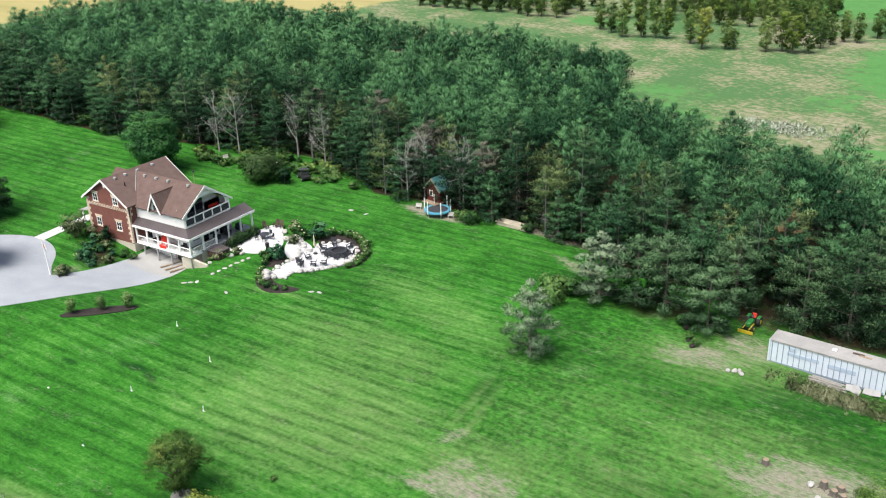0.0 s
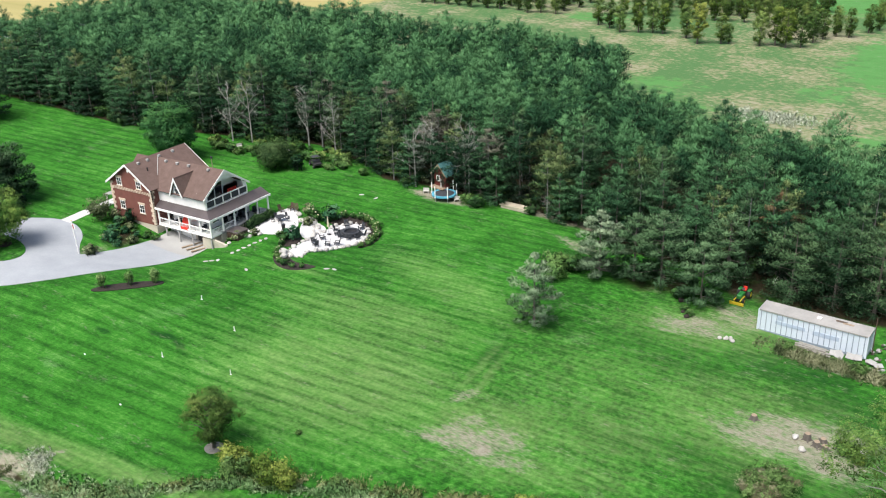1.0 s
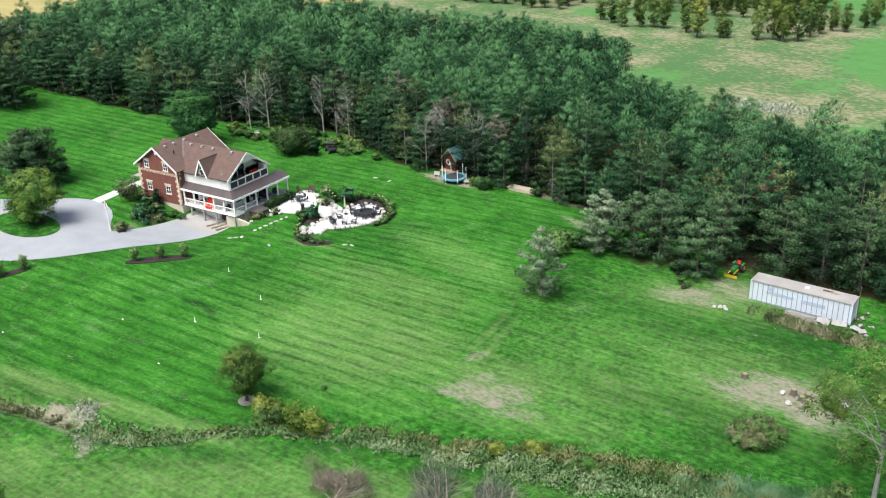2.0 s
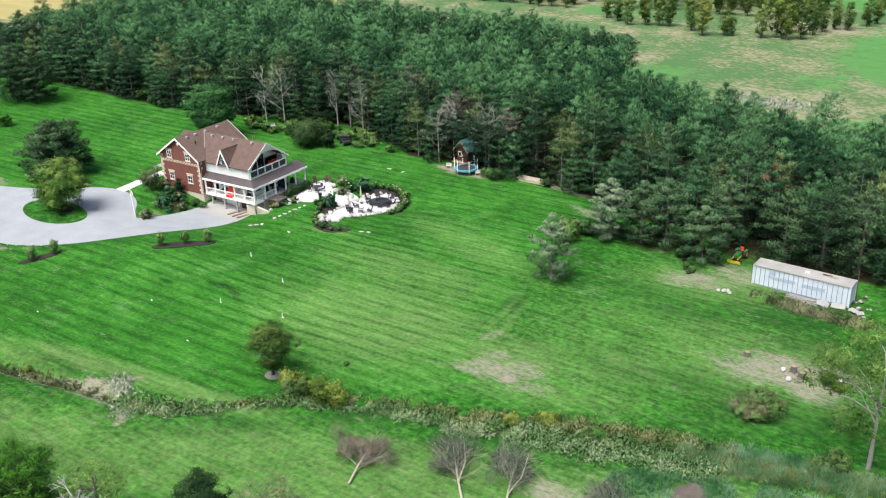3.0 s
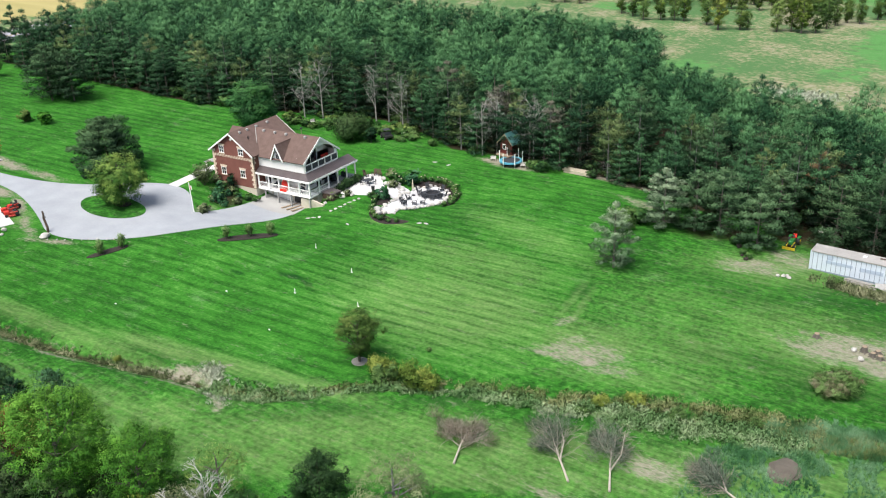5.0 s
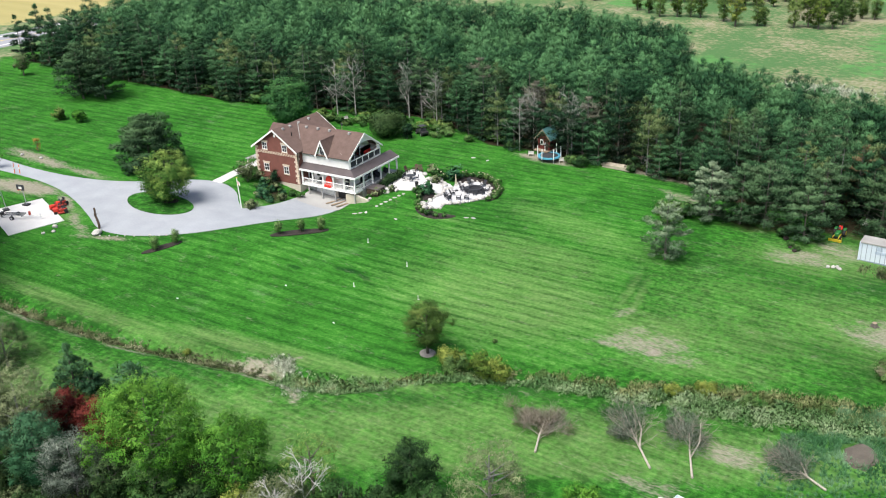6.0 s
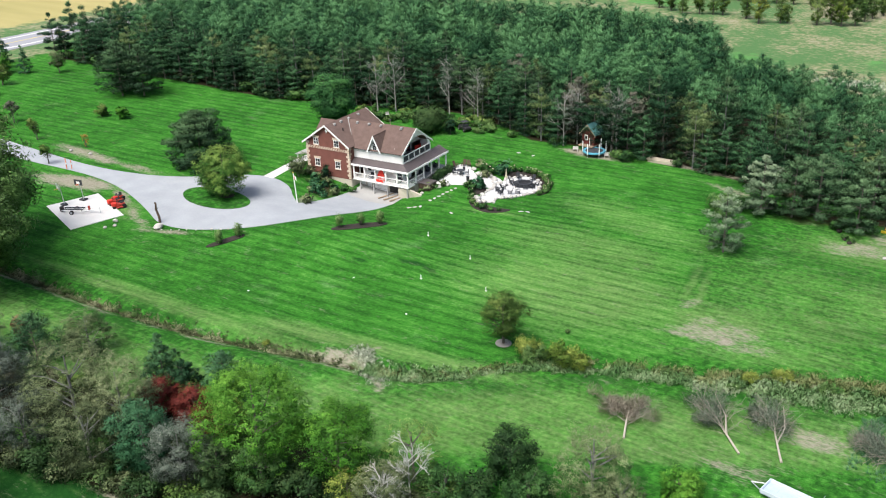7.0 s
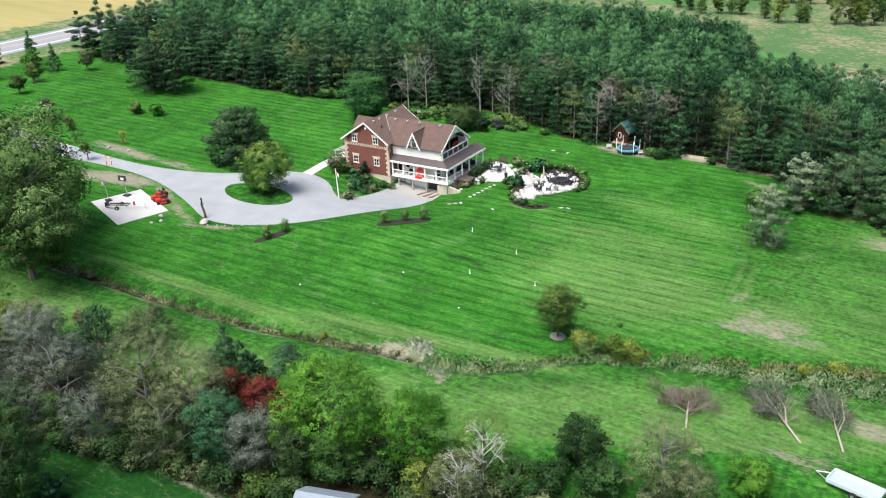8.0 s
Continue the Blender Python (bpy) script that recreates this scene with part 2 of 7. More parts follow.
def ground_material():
    m = bpy.data.materials.new("ground_cover")
    nt, n, l, b = links(m)
    co = n.new("ShaderNodeNewGeometry").outputs["Position"]

    def noise_tex(scale, detail=4.0, stretch=None, turn=0.0):
        t = n.new("ShaderNodeTexNoise")
        t.inputs["Scale"].default_value, t.inputs["Detail"].default_value = scale, detail
        src = co
        if stretch:
            mp = n.new("ShaderNodeMapping")
            mp.inputs["Rotation"].default_value, mp.inputs["Scale"].default_value = (0, 0, turn), stretch
            l.new(co, mp.inputs[0])
            src = mp.outputs[0]
        l.new(src, t.inputs["Vector"])
        return t.outputs[0]

    def attr(name):
        a = n.new("ShaderNodeAttribute")
        a.attribute_name = name
        return a.outputs["Fac"]

    def math_(op, a, b_=0.0, c=0.0):
        k = n.new("ShaderNodeMath")
        k.operation = op
        for i, v in enumerate((a, b_, c)):
            if isinstance(v, (int, float)):
                k.inputs[i].default_value = v
            else:
                l.new(v, k.inputs[i])
        return k.outputs[0]

    def mixc(fac, a, b_):
        k = n.new("ShaderNodeMix")
        k.data_type, k.clamp_factor = "RGBA", True
        l.new(fac, k.inputs["Factor"])
        for key, v in (("A", a), ("B", b_)):
            if isinstance(v, tuple):
                k.inputs[key].default_value = (*v, 1)
            else:
                l.new(v, k.inputs[key])
        return k.outputs["Result"]

    def edge(mask, wobble, soft=0.25):
        """A ragged edge: the stored mask pushed about by noise."""
        s = n.new("ShaderNodeMapRange")
        s.interpolation_type = "SMOOTHSTEP"
        s.inputs["From Min"].default_value, s.inputs["From Max"].default_value = 0.5 - soft, 0.5 + soft
        l.new(math_("ADD", mask, math_("MULTIPLY_ADD", wobble, 1.1, -0.55)), s.inputs["Value"])
        return s.outputs[0]

    big, mid, fine, tiny = noise_tex(0.05), noise_tex(0.35, 5), noise_tex(2.2, 5), noise_tex(9.0, 3)
    # mown lawn, with mower passes
    wave = n.new("ShaderNodeTexWave")
    wave.wave_type, wave.bands_direction, wave.wave_profile = "BANDS", "Y", "SIN"
    wave.inputs["Scale"].default_value, wave.inputs["Distortion"].default_value = STRIPE_SCALE, 0.9
    wave.inputs["Detail"].default_value, wave.inputs["Detail Scale"].default_value = 2.0, 0.35
    mp = n.new("ShaderNodeMapping")
    mp.inputs["Rotation"].default_value = (0, 0, STRIPE_TURN)
    l.new(co, mp.inputs[0])
    l.new(mp.outputs[0], wave.inputs["Vector"])
    streak = noise_tex(1.0, 4, (0.22, 1.7, 1), STRIPE_TURN)
    patchy = math_("MULTIPLY_ADD", noise_tex(0.045, 3), 2.0, -0.35)
    seam = math_("MULTIPLY", math_("POWER", math_("SUBTRACT", 1.0, wave.outputs["Fac"]), 3.0), math_("MULTIPLY", attr("mown"), patchy))
    f = math_("MULTIPLY_ADD", seam, -0.19, 0.305)
    f = math_("ADD", f, math_("MULTIPLY", attr("mown"), 0.06))
    f = math_("ADD", f, math_("MULTIPLY", math_("MULTIPLY_ADD", streak, 0.3, -0.045), math_("MULTIPLY_ADD", attr("mown"), 0.75, 0.25)))
    f = math_("ADD", f, math_("MULTIPLY", math_("MULTIPLY_ADD", noise_tex(1.3, 7), 1.3, -0.62), math_("MULTIPLY_ADD", attr("mown"), -0.7, 0.85)))
    f = math_("ADD", f, math_("MULTIPLY_ADD", noise_tex(1.0, 4, (0.8, 4.5, 1), STRIPE_TURN), 0.45, -0.225))
    f = math_("ADD", f, math_("MULTIPLY_ADD", mid, 0.5, -0.35))
    f = math_("ADD", f, math_("MULTIPLY_ADD", noise_tex(0.06, 4), 0.55, -0.27))
    f = math_("ADD", f, math_("MULTIPLY_ADD", fine, 0.4, -0.2))
    f = math_("ADD", f, math_("MULTIPLY_ADD", tiny, 0.6, -0.31))
    lawn = n.new("ShaderNodeValToRGB")
    e = lawn.color_ramp.elements
    e[0].position, e[0].color, e[1].position, e[1].color = 0.12, (0.014, 0.068, 0.010, 1), 0.95, (0.28, 0.42, 0.17, 1)
    e.new(0.45).color = (0.036, 0.168, 0.019, 1)
    e.new(0.7).color = (0.098, 0.27, 0.05, 1)
    l.new(f, lawn.inputs[0])
    col = lawn.outputs[0]
    # pale scuffs of clover and cut grass
    scuff = edge(math_("MULTIPLY_ADD", noise_tex(0.16, 5), 1.9, -1.02), math_("ADD", math_("MULTIPLY", streak, 0.4), math_("MULTIPLY", tiny, 0.7)), 0.3)
    col = mixc(math_("MULTIPLY", scuff, 0.4), col, (0.2, 0.35, 0.15))
    # lusher, darker patches (tree shade painted into the near garden's) and worn, paler ones
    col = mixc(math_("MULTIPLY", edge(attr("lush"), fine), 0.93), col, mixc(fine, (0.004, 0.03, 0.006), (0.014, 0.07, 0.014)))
    worn = mixc(math_("ADD", math_("MULTIPLY", fine, 0.6), math_("MULTIPLY_ADD", streak, 0.8, -0.2)), (0.085, 0.2, 0.04), (0.25, 0.36, 0.14))
    col = mixc(math_("MULTIPLY", edge(attr("worn"), math_("ADD", math_("MULTIPLY", streak, 0.6), math_("MULTIPLY_ADD", seam, -0.2, math_("MULTIPLY", fine, 0.5))), 0.5), 0.62), col, worn)
    # rough meadow
    f2 = math_("ADD", math_("MULTIPLY_ADD", noise_tex(0.09, 6), 1.5, -0.35), math_("MULTIPLY_ADD", noise_tex(0.9, 9), 2.0, -1.0))
    f2 = math_("ADD", f2, math_("MULTIPLY_ADD", mid, 0.9, -0.45))
    f2 = math_("ADD", f2, math_("MULTIPLY_ADD", noise_tex(0.025, 3), 2.0, -1.05))
    f2 = math_("ADD", f2, math_("MULTIPLY_ADD", noise_tex(1.0, 6, (0.35, 1.6, 1), 0.15), 0.9, -0.45))
    meadow = n.new("ShaderNodeValToRGB")
    e = meadow.color_ramp.elements
    e[0].position, e[0].color, e[1].position, e[1].color = 0.1, (0.075, 0.16, 0.06, 1), 0.9, (0.275, 0.26, 0.18, 1)
    e.new(0.34).color = (0.12, 0.18, 0.08, 1)
    e.new(0.52).color = (0.185, 0.21, 0.11, 1)
    l.new(f2, meadow.inputs[0])
    col = mixc(edge(attr("meadow"), mid), col, meadow.outputs[0])
    col = mixc(edge(attr("crop"), mid, 0.2), col, mixc(noise_tex(0.08, 4, (0.2, 1.5, 1), 0.4), (0.25, 0.235, 0.09), (0.42, 0.365, 0.17)))
    col = mixc(edge(attr("turf"), mid, 0.15), col, mixc(mid, (0.065, 0.19, 0.05), (0.10, 0.25, 0.08)))
    # forest floor, darkened for the shade under trees, and bare soil
    col = mixc(edge(attr("litter_shade"), mid), col, mixc(fine, (0.012, 0.014, 0.007), (0.05, 0.04, 0.024)))
    soil = mixc(math_("ADD", math_("MULTIPLY", fine, 0.7), math_("MULTIPLY_ADD", tiny, 0.7, -0.2)), (0.12, 0.118, 0.075), (0.36, 0.34, 0.28))
    col = mixc(edge(attr("dirt"), math_("ADD", math_("MULTIPLY", noise_tex(0.6, 6, (0.5, 1.4, 1), 0.5), 1.1), math_("MULTIPLY_ADD", noise_tex(3.0, 6, (0.6, 1.4, 1), 0.3), 1.2, -0.66)), 0.4), col, soil)
    l.new(col, b.inputs["Base Color"])
    b.inputs["Roughness"].default_value, b.inputs["Specular IOR Level"].default_value = 0.95, 0.05
    bp = n.new("ShaderNodeBump")
    bp.inputs["Strength"].default_value, bp.inputs["Distance"].default_value = 0.6, 0.12
    l.new(math_("ADD", fine, math_("MULTIPLY", tiny, 0.5)), bp.inputs["Height"])
    l.new(bp.outputs[0], b.inputs["Normal"])
    return m


STRIPE_TURN, STRIPE_SCALE = radians(-4), 0.15


# ---- mesh helpers ----
def box(bm, x0, y0, z0, x1, y1, z1, turn=None):
    vs = [bm.verts.new(Vector((x, y, z)) if turn is None else turn @ Vector((x, y, z))) for z in (z0, z1) for y in (y0, y1) for x in (x0, x1)]
    for f in ((0, 2, 3, 1), (4, 5, 7, 6), (0, 1, 5, 4), (2, 6, 7, 3), (0, 4, 6, 2), (1, 3, 7, 5)):
        bm.faces.new([vs[i] for i in f])
    return bm


def rod(bm, a, b, r0, r1=None, n=8):
    a, b = Vector(a), Vector(b)
    r1 = r0 if r1 is None else r1
    d = (b - a).normalized()
    u = d.orthogonal().normalized()
    v = d.cross(u)
    rings = []
    for p, r in ((a, r0), (b, r1)):
        rings.append([bm.verts.new(p + r * (math.cos(k * math.tau / n) * u + math.sin(k * math.tau / n) * v)) for k in range(n)])
    for k in range(n):
        bm.faces.new((rings[0][k], rings[0][(k + 1) % n], rings[1][(k + 1) % n], rings[1][k]))
    bm.faces.new(rings[0][::-1])
    bm.faces.new(rings[1])
    return bm


def slab(bm, pts, thick, way=(0, 0, -1)):
    """A flat polygon given thickness."""
    w = Vector(way) * thick
    top = [bm.verts.new(Vector(p)) for p in pts]
    low = [bm.verts.new(Vector(p) + w) for p in pts]
    n = len(pts)
    bm.faces.new(top)
    bm.faces.new(low[::-1])
    for k in range(n):
        bm.faces.new((top[k], low[k], low[(k + 1) % n], top[(k + 1) % n]))
    return bm


def lump(bm, x, y, z, sx, sy, sz, rng, sub=1, rough=0.18):
    """An uneven stone or clump."""
    res = bmesh.ops.create_icosphere(bm, subdivisions=sub, radius=1.0)
    a = rng.random() * 6.28
    for v in res["verts"]:
        k = 1 + rng.uniform(-rough, rough)
        p = Vector((v.co.x * sx * k, v.co.y * sy * k, v.co.z * sz * k))
        p.rotate(Euler((0, 0, a)))
        v.co = p + Vector((x, y, z))
    return bm


def thing(name, x, y, z, label, category, group="", rz=0.0, kind=""):
    ob = new(name)
    ob.empty_display_size = 0.3
    ob.matrix_basis = pose(x, y, z, 0, 0, rz)
    return tagged(ob, label, category, group, kind)


def finish(bm, name, material, bevel=0.0):
    bmesh.ops.recalc_face_normals(bm, faces=bm.faces)
    if bevel:
        bmesh.ops.bevel(bm, geom=list(bm.edges), offset=bevel, segments=1, affect="EDGES", clamp_overlap=True)
    me = bpy.data.meshes.new(name)
    bm.to_mesh(me)
    bm.free()
    me.materials.append(material)
    return me


def part(name, bm, material, parent, label="", origin=None, bevel=0.0):
    """One mesh object under a thing or a part; origin: the place of the thing where bm is in the world's axes."""
    if origin is not None:
        bmesh.ops.translate(bm, verts=bm.verts, vec=-Vector(origin))
    ob = new(name, finish(bm, name, material, bevel))
    ob.parent = parent
    if label:
        ob["label"] = label
    return ob


def solo(name, bm, material, label, category, group="", kind="", bevel=0.0, at=None):
    if at is not None:
        bmesh.ops.translate(bm, verts=bm.verts, vec=-Vector(at))
    ob = new(name, finish(bm, name, material, bevel))
    if at is not None:
        ob.location = at
    return tagged(ob, label, category, group, kind)


def tri_mesh(name, tris, material, normals=None, **attrs):
    """A mesh from an array of triangles (n, 3, 3) and point attributes; normals: one for each triangle, so that a clump of leaves shades as one form."""
    tris = np.asarray(tris, np.float32)
    n = len(tris)
    attrs = {k: np.array(np.broadcast_to(v, (n, 3)), np.float32) for k, v in attrs.items()}
    if normals is not None:
        geo = np.cross(tris[:, 1] - tris[:, 0], tris[:, 2] - tris[:, 0])
        flip = (geo * normals).sum(1) < 0
        tris[flip] = tris[flip][:, ::-1]
        for v in attrs.values():
            v[flip] = v[flip][:, ::-1]
    me = bpy.data.meshes.new(name)
    me.vertices.add(3 * n)
    me.vertices.foreach_set("co", tris.ravel())
    me.loops.add(3 * n)
    me.loops.foreach_set("vertex_index", np.arange(3 * n, dtype=np.int32))
    me.polygons.add(n)
    me.polygons.foreach_set("loop_start", np.arange(0, 3 * n, 3, dtype=np.int32))
    for key, values in attrs.items():
        a = me.attributes.new(key, "FLOAT", "POINT")
        a.data.foreach_set("value", values.ravel())
    me.update(calc_edges=True)
    if normals is not None:
        me.polygons.foreach_set("use_smooth", np.ones(n, bool))
        a = me.attributes.new("custom_normal", "FLOAT_VECTOR", "POINT")
        a.data.foreach_set("vector", np.repeat(np.asarray(normals, np.float32), 3, 0).ravel())
    me.materials.append(material)
    return me


def grid_mesh(name, xs, ys, zfun, material):
    X, Y = np.meshgrid(xs, ys)
    Z = zfun(X, Y)
    me = bpy.data.meshes.new(name)
    nx, ny = len(xs), len(ys)
    i = (np.arange(ny - 1)[:, None] * nx + np.arange(nx - 1)).ravel()
    quads = np.stack([i, i + 1, i + nx + 1, i + nx], 1).astype(np.int32)
    me.vertices.add(nx * ny)
    me.vertices.foreach_set("co", np.stack([X, Y, Z], -1).astype(np.float32).ravel())
    me.loops.add(quads.size)
    me.loops.foreach_set("vertex_index", quads.ravel())
    me.polygons.add(len(quads))
    me.polygons.foreach_set("loop_start", np.arange(0, quads.size, 4, dtype=np.int32))
    me.update(calc_edges=True)
    me.validate()
    me.polygons.foreach_set("use_smooth", np.ones(len(quads), bool))
    me.materials.append(material)
    return me, X, Y


# ---- the ground: one sheet to the horizon ----
def steps(a, b, fine, far, grow=1.12):
    mid = list(np.arange(a, b + fine / 2, fine))
    lo, hi, s = [a], [b], fine
    while hi[-1] < far:
        s *= grow
        lo.append(lo[-1] - s)
        hi.append(hi[-1] + s)
    return np.array(lo[:0:-1] + mid + hi[1:])


def forest_back(x):
    return np.where(x < 14, 131.0, np.interp(x, [14, 26, 40, 75, 120], [122, 97, 91, 84, 70]))


def forest_front(x):
    return np.interp(x, [-150, -60, -40, -20, -5, 2, 12, 40, 48, 60, 130], [50, 48.5, 54, 60, 56, 51.5, 53, 50, 46, 47, 42])


def blob(X, Y, items):
    out = np.zeros_like(X)
    for cx, cy, rx, ry, deg, k in items:
        a = radians(deg)
        u = ((X - cx) * math.cos(a) + (Y - cy) * math.sin(a)) / rx
        v = (-(X - cx) * math.sin(a) + (Y - cy) * math.cos(a)) / ry
        out = np.maximum(out, k * np.clip(1.5 - np.hypot(u, v), 0, 1))
    return out


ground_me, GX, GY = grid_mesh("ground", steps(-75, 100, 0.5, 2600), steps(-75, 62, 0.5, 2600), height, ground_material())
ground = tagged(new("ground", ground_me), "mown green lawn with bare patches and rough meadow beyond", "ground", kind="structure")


def smooth(v, lo, hi):
    t = np.clip((v - lo) / (hi - lo), 0, 1)
    return t * t * (3 - 2 * t)


def cover(name, values):
    a = ground_me.attributes.new(name, "FLOAT", "POINT")
    a.data.foreach_set("value", values.astype(np.float32).ravel())


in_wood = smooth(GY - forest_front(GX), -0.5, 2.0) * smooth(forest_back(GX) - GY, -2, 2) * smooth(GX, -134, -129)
OFF = GY - ditch_y(GX)
WEST = smooth(22 - GX, 0, 2)
# litter plus painted shade under hedgerow and pines; a dark strip along the ditch
cover("litter_shade", np.maximum.reduce([in_wood, 0.72 * np.exp(-((OFF - 0.1) / 0.6) ** 2) * WEST, blob(GX, GY, [(55, 40, 9, 3.5, 10, 0.55), (66, 45, 6, 6, 0, 0.6), (75, 46, 12, 4, 0, 0.9), (15, 51, 6, 2.2, 0, 0.55), (10, -49, 24, 4, 12, 0.75), (30, -51, 18, 5, 15, 0.9), (-8, -52, 18, 4.5, 5, 0.85), (18, -57.6, 9, 1.0, 4, 0.85), (-20, 54.5, 14, 3.5, 5, 0.5), (-16.4, 12.6, 3.2, 4.2, 20, 0.62), (-18.5, 15.5, 3, 1.2, 0, 0.6)])]))
beyond = np.maximum(smooth(GY - forest_back(GX), -3, 2), 0)
beyond = np.maximum(beyond, smooth(GX, 96, 110) * smooth(GY, 20, 40))
cover("meadow", np.maximum.reduce([beyond, smooth(-GX, 136, 142), np.exp(-(OFF / 1.2) ** 2) * 0.42, blob(GX, GY, [(64, -10, 12, 3.4, 22, 0.4), (82, -4, 9, 2.5, 25, 0.5)])]))
cover("crop", np.maximum(smooth(-GX, 172, 176) * smooth(GY, 20, 60), smooth(GY, 168, 172) * smooth(-GX, 100, 112)))
cover("mown", smooth(OFF, 2, 6) * (1 - 0.85 * smooth(GX + 0.12 * GY, 45, 49)))
cover("turf", np.maximum(blob(GX, GY, [(86, 200, 34, 46, 0, 1.3), (17, 142, 14, 7, 0, 0.72), (30, 177, 10, 4, 10, 0.68), (51, 152, 11, 7, 0, 0.66), (-30, 215, 14, 6, 0, 0.72), (30, 125, 22, 5, -5, 0.6), (70, 120, 14, 8, 0, 0.6)]), smooth(GY, 262, 266) * smooth(GX, -20, -10)))
cover("dirt", np.maximum(0.78 * np.exp(-((OFF + 1.0) / 0.5) ** 2) * WEST * (0.55 + 0.45 * np.sin(GX * 0.55) * np.sin(GX * 0.21 + 1)), blob(GX, GY, [
    (53.6, -2.5, 4.0, 2.2, 30, 0.62), (50.5, -1.5, 3.0, 1.4, 60, 0.5), (54, -4.4, 1.2, 0.7, 30, 0.95), (47.6, 3.0, 2.2, 0.9, 70, 0.5), (49.5, -4.5, 2.6, 1.2, 0, 0.5), (56.5, -4.5, 3, 1.4, 15, 0.45),
    (18.4, -29.4, 2.6, 1.0, 12, 0.85), (20.2, -27.4, 2.6, 0.4, 62, 0.6), (21.6, -29.2, 2.0, 0.9, -20, 0.8), (23.6, -30.6, 2.4, 0.6, -45, 0.75), (25.6, -32.4, 1.6, 0.5, -45, 0.75), (15.4, -30.4, 2.0, 0.5, 12, 0.8),
    (78.6, 14.2, 7, 3.6, 15, 0.72), (82.4, 12, 4, 2.4, 0, 0.6), (63, 31, 4.5, 2.4, 15, 0.6), (66.7, 36, 3.5, 3, 0, 0.55), (78, 30.4, 5, 1.4, 0, 0.6),
    (-52, -7.6, 8, 2.4, 10, 0.95), (-40, -8.6, 5, 0.9, -28, 0.7), (-24, -15, 5, 0.7, 20, 0.55), (-33, -12.5, 3, 0.8, -35, 0.6), (-62, 3.0, 9, 1.6, -5, 0.75), (-48, 2.4, 6, 1.2, 0, 0.6), (-29, -14.6, 3, 0.8, -25, 0.6),
    (15, 50.4, 5.5, 1.8, 0, 0.9), (41, 45, 4, 1.2, -20, 0.6), (62, -27, 3, 1.2, 0, 0.5), (67, -18.5, 3, 1.6, 0, 0.6), (18, -58.8, 5, 0.4, 2, 0.5), (-15, 6.5, 1.2, 2.2, 0, 0.6), (36, 52, 10, 1.2, -5, 0.55)])))
cover("worn", np.maximum(blob(GX, GY, [(46.3, 8, 0.6, 7, 6, 0.55), (48.2, 6, 0.6, 8, 8, 0.55), (52, 0, 9, 5, 20, 0.55), (66, 32, 12, 6, 20, 0.5), (74, 14, 14, 9, 0, 0.45), (45, -32, 40, 8, 18, 0.4), (20, -26, 20, 1.8, 8, 0.62), (-5, -30.6, 26, 1.6, 0, 0.55), (60, 4, 12, 6, 20, 0.4),
    (13, 17, 5, 1.2, 10, 0.5), (33, 24, 14, 5, -20, 0.42), (34, -1, 15, 11, 5, 0.62), (30, 12, 14, 6, 0, 0.5), (63, 12, 16, 12, 0, 0.3), (60, -4, 10, 3, 20, 0.42), (-36, -12, 4, 2.5, -20, 0.5), (22, -37, 5, 4, 60, 0.5)]), smooth(-OFF, 1, 8) * 0.5) * (1 - smooth(-GY + 0.525 * GX, 57, 60)))
# first term: near garden's lush grass, darkened to stand for tree shade too
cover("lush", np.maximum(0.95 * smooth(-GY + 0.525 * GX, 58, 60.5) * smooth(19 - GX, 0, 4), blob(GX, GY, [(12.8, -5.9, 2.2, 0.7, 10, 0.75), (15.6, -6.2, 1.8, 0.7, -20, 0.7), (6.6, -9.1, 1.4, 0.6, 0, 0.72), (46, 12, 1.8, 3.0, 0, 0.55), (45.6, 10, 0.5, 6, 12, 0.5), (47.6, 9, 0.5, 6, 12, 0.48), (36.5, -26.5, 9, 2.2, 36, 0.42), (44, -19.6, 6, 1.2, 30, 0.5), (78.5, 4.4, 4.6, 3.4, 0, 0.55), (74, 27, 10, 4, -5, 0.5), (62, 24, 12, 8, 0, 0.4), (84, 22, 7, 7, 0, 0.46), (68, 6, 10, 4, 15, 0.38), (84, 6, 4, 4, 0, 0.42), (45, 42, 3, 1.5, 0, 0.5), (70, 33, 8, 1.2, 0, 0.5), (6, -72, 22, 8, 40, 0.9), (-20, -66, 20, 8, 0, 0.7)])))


# ---- drives, paths, slabs ----
def ribbon(name, left, right, material, lift, label, category, rows=120, cols=8, kind="structure", z=None):
    """A paved strip between two edge lines, with a kerb-like thickness."""
    def resample(line):
        p = np.array(line, float)
        for _ in range(2):  # round the corners
            q = np.empty((2 * len(p), 2))
            q[0::2], q[1::2] = p, p
            q[1:-1:2], q[2:-1:2] = 0.75 * p[:-1] + 0.25 * p[1:], 0.25 * p[:-1] + 0.75 * p[1:]
            p = q
        d = np.r_[0, np.cumsum(np.hypot(*np.diff(p, axis=0).T))]
        s = np.linspace(0, d[-1], rows)
        return np.stack([np.interp(s, d, p[:, 0]), np.interp(s, d, p[:, 1])], 1)
    a, b = resample(left), resample(right)
    bm = bmesh.new()
    grid = []
    for i in range(rows):
        row = []
        for j in range(cols + 1):
            x, y = a[i] + (b[i] - a[i]) * j / cols
            row.append(bm.verts.new((x, y, (gz(x, y) if z is None else z) + lift)))
        edge0, edge1 = [bm.verts.new(Vector(v.co) - Vector((0, 0, 0.3))) for v in (row[0], row[-1])]
        grid.append([edge0] + row + [edge1])
    for i in range(rows - 1):
        for j in range(cols + 2):
            bm.faces.new((grid[i][j], grid[i][j + 1], grid[i + 1][j + 1], grid[i + 1][j]))
    return solo(name, bm, material, label, category, kind=kind)


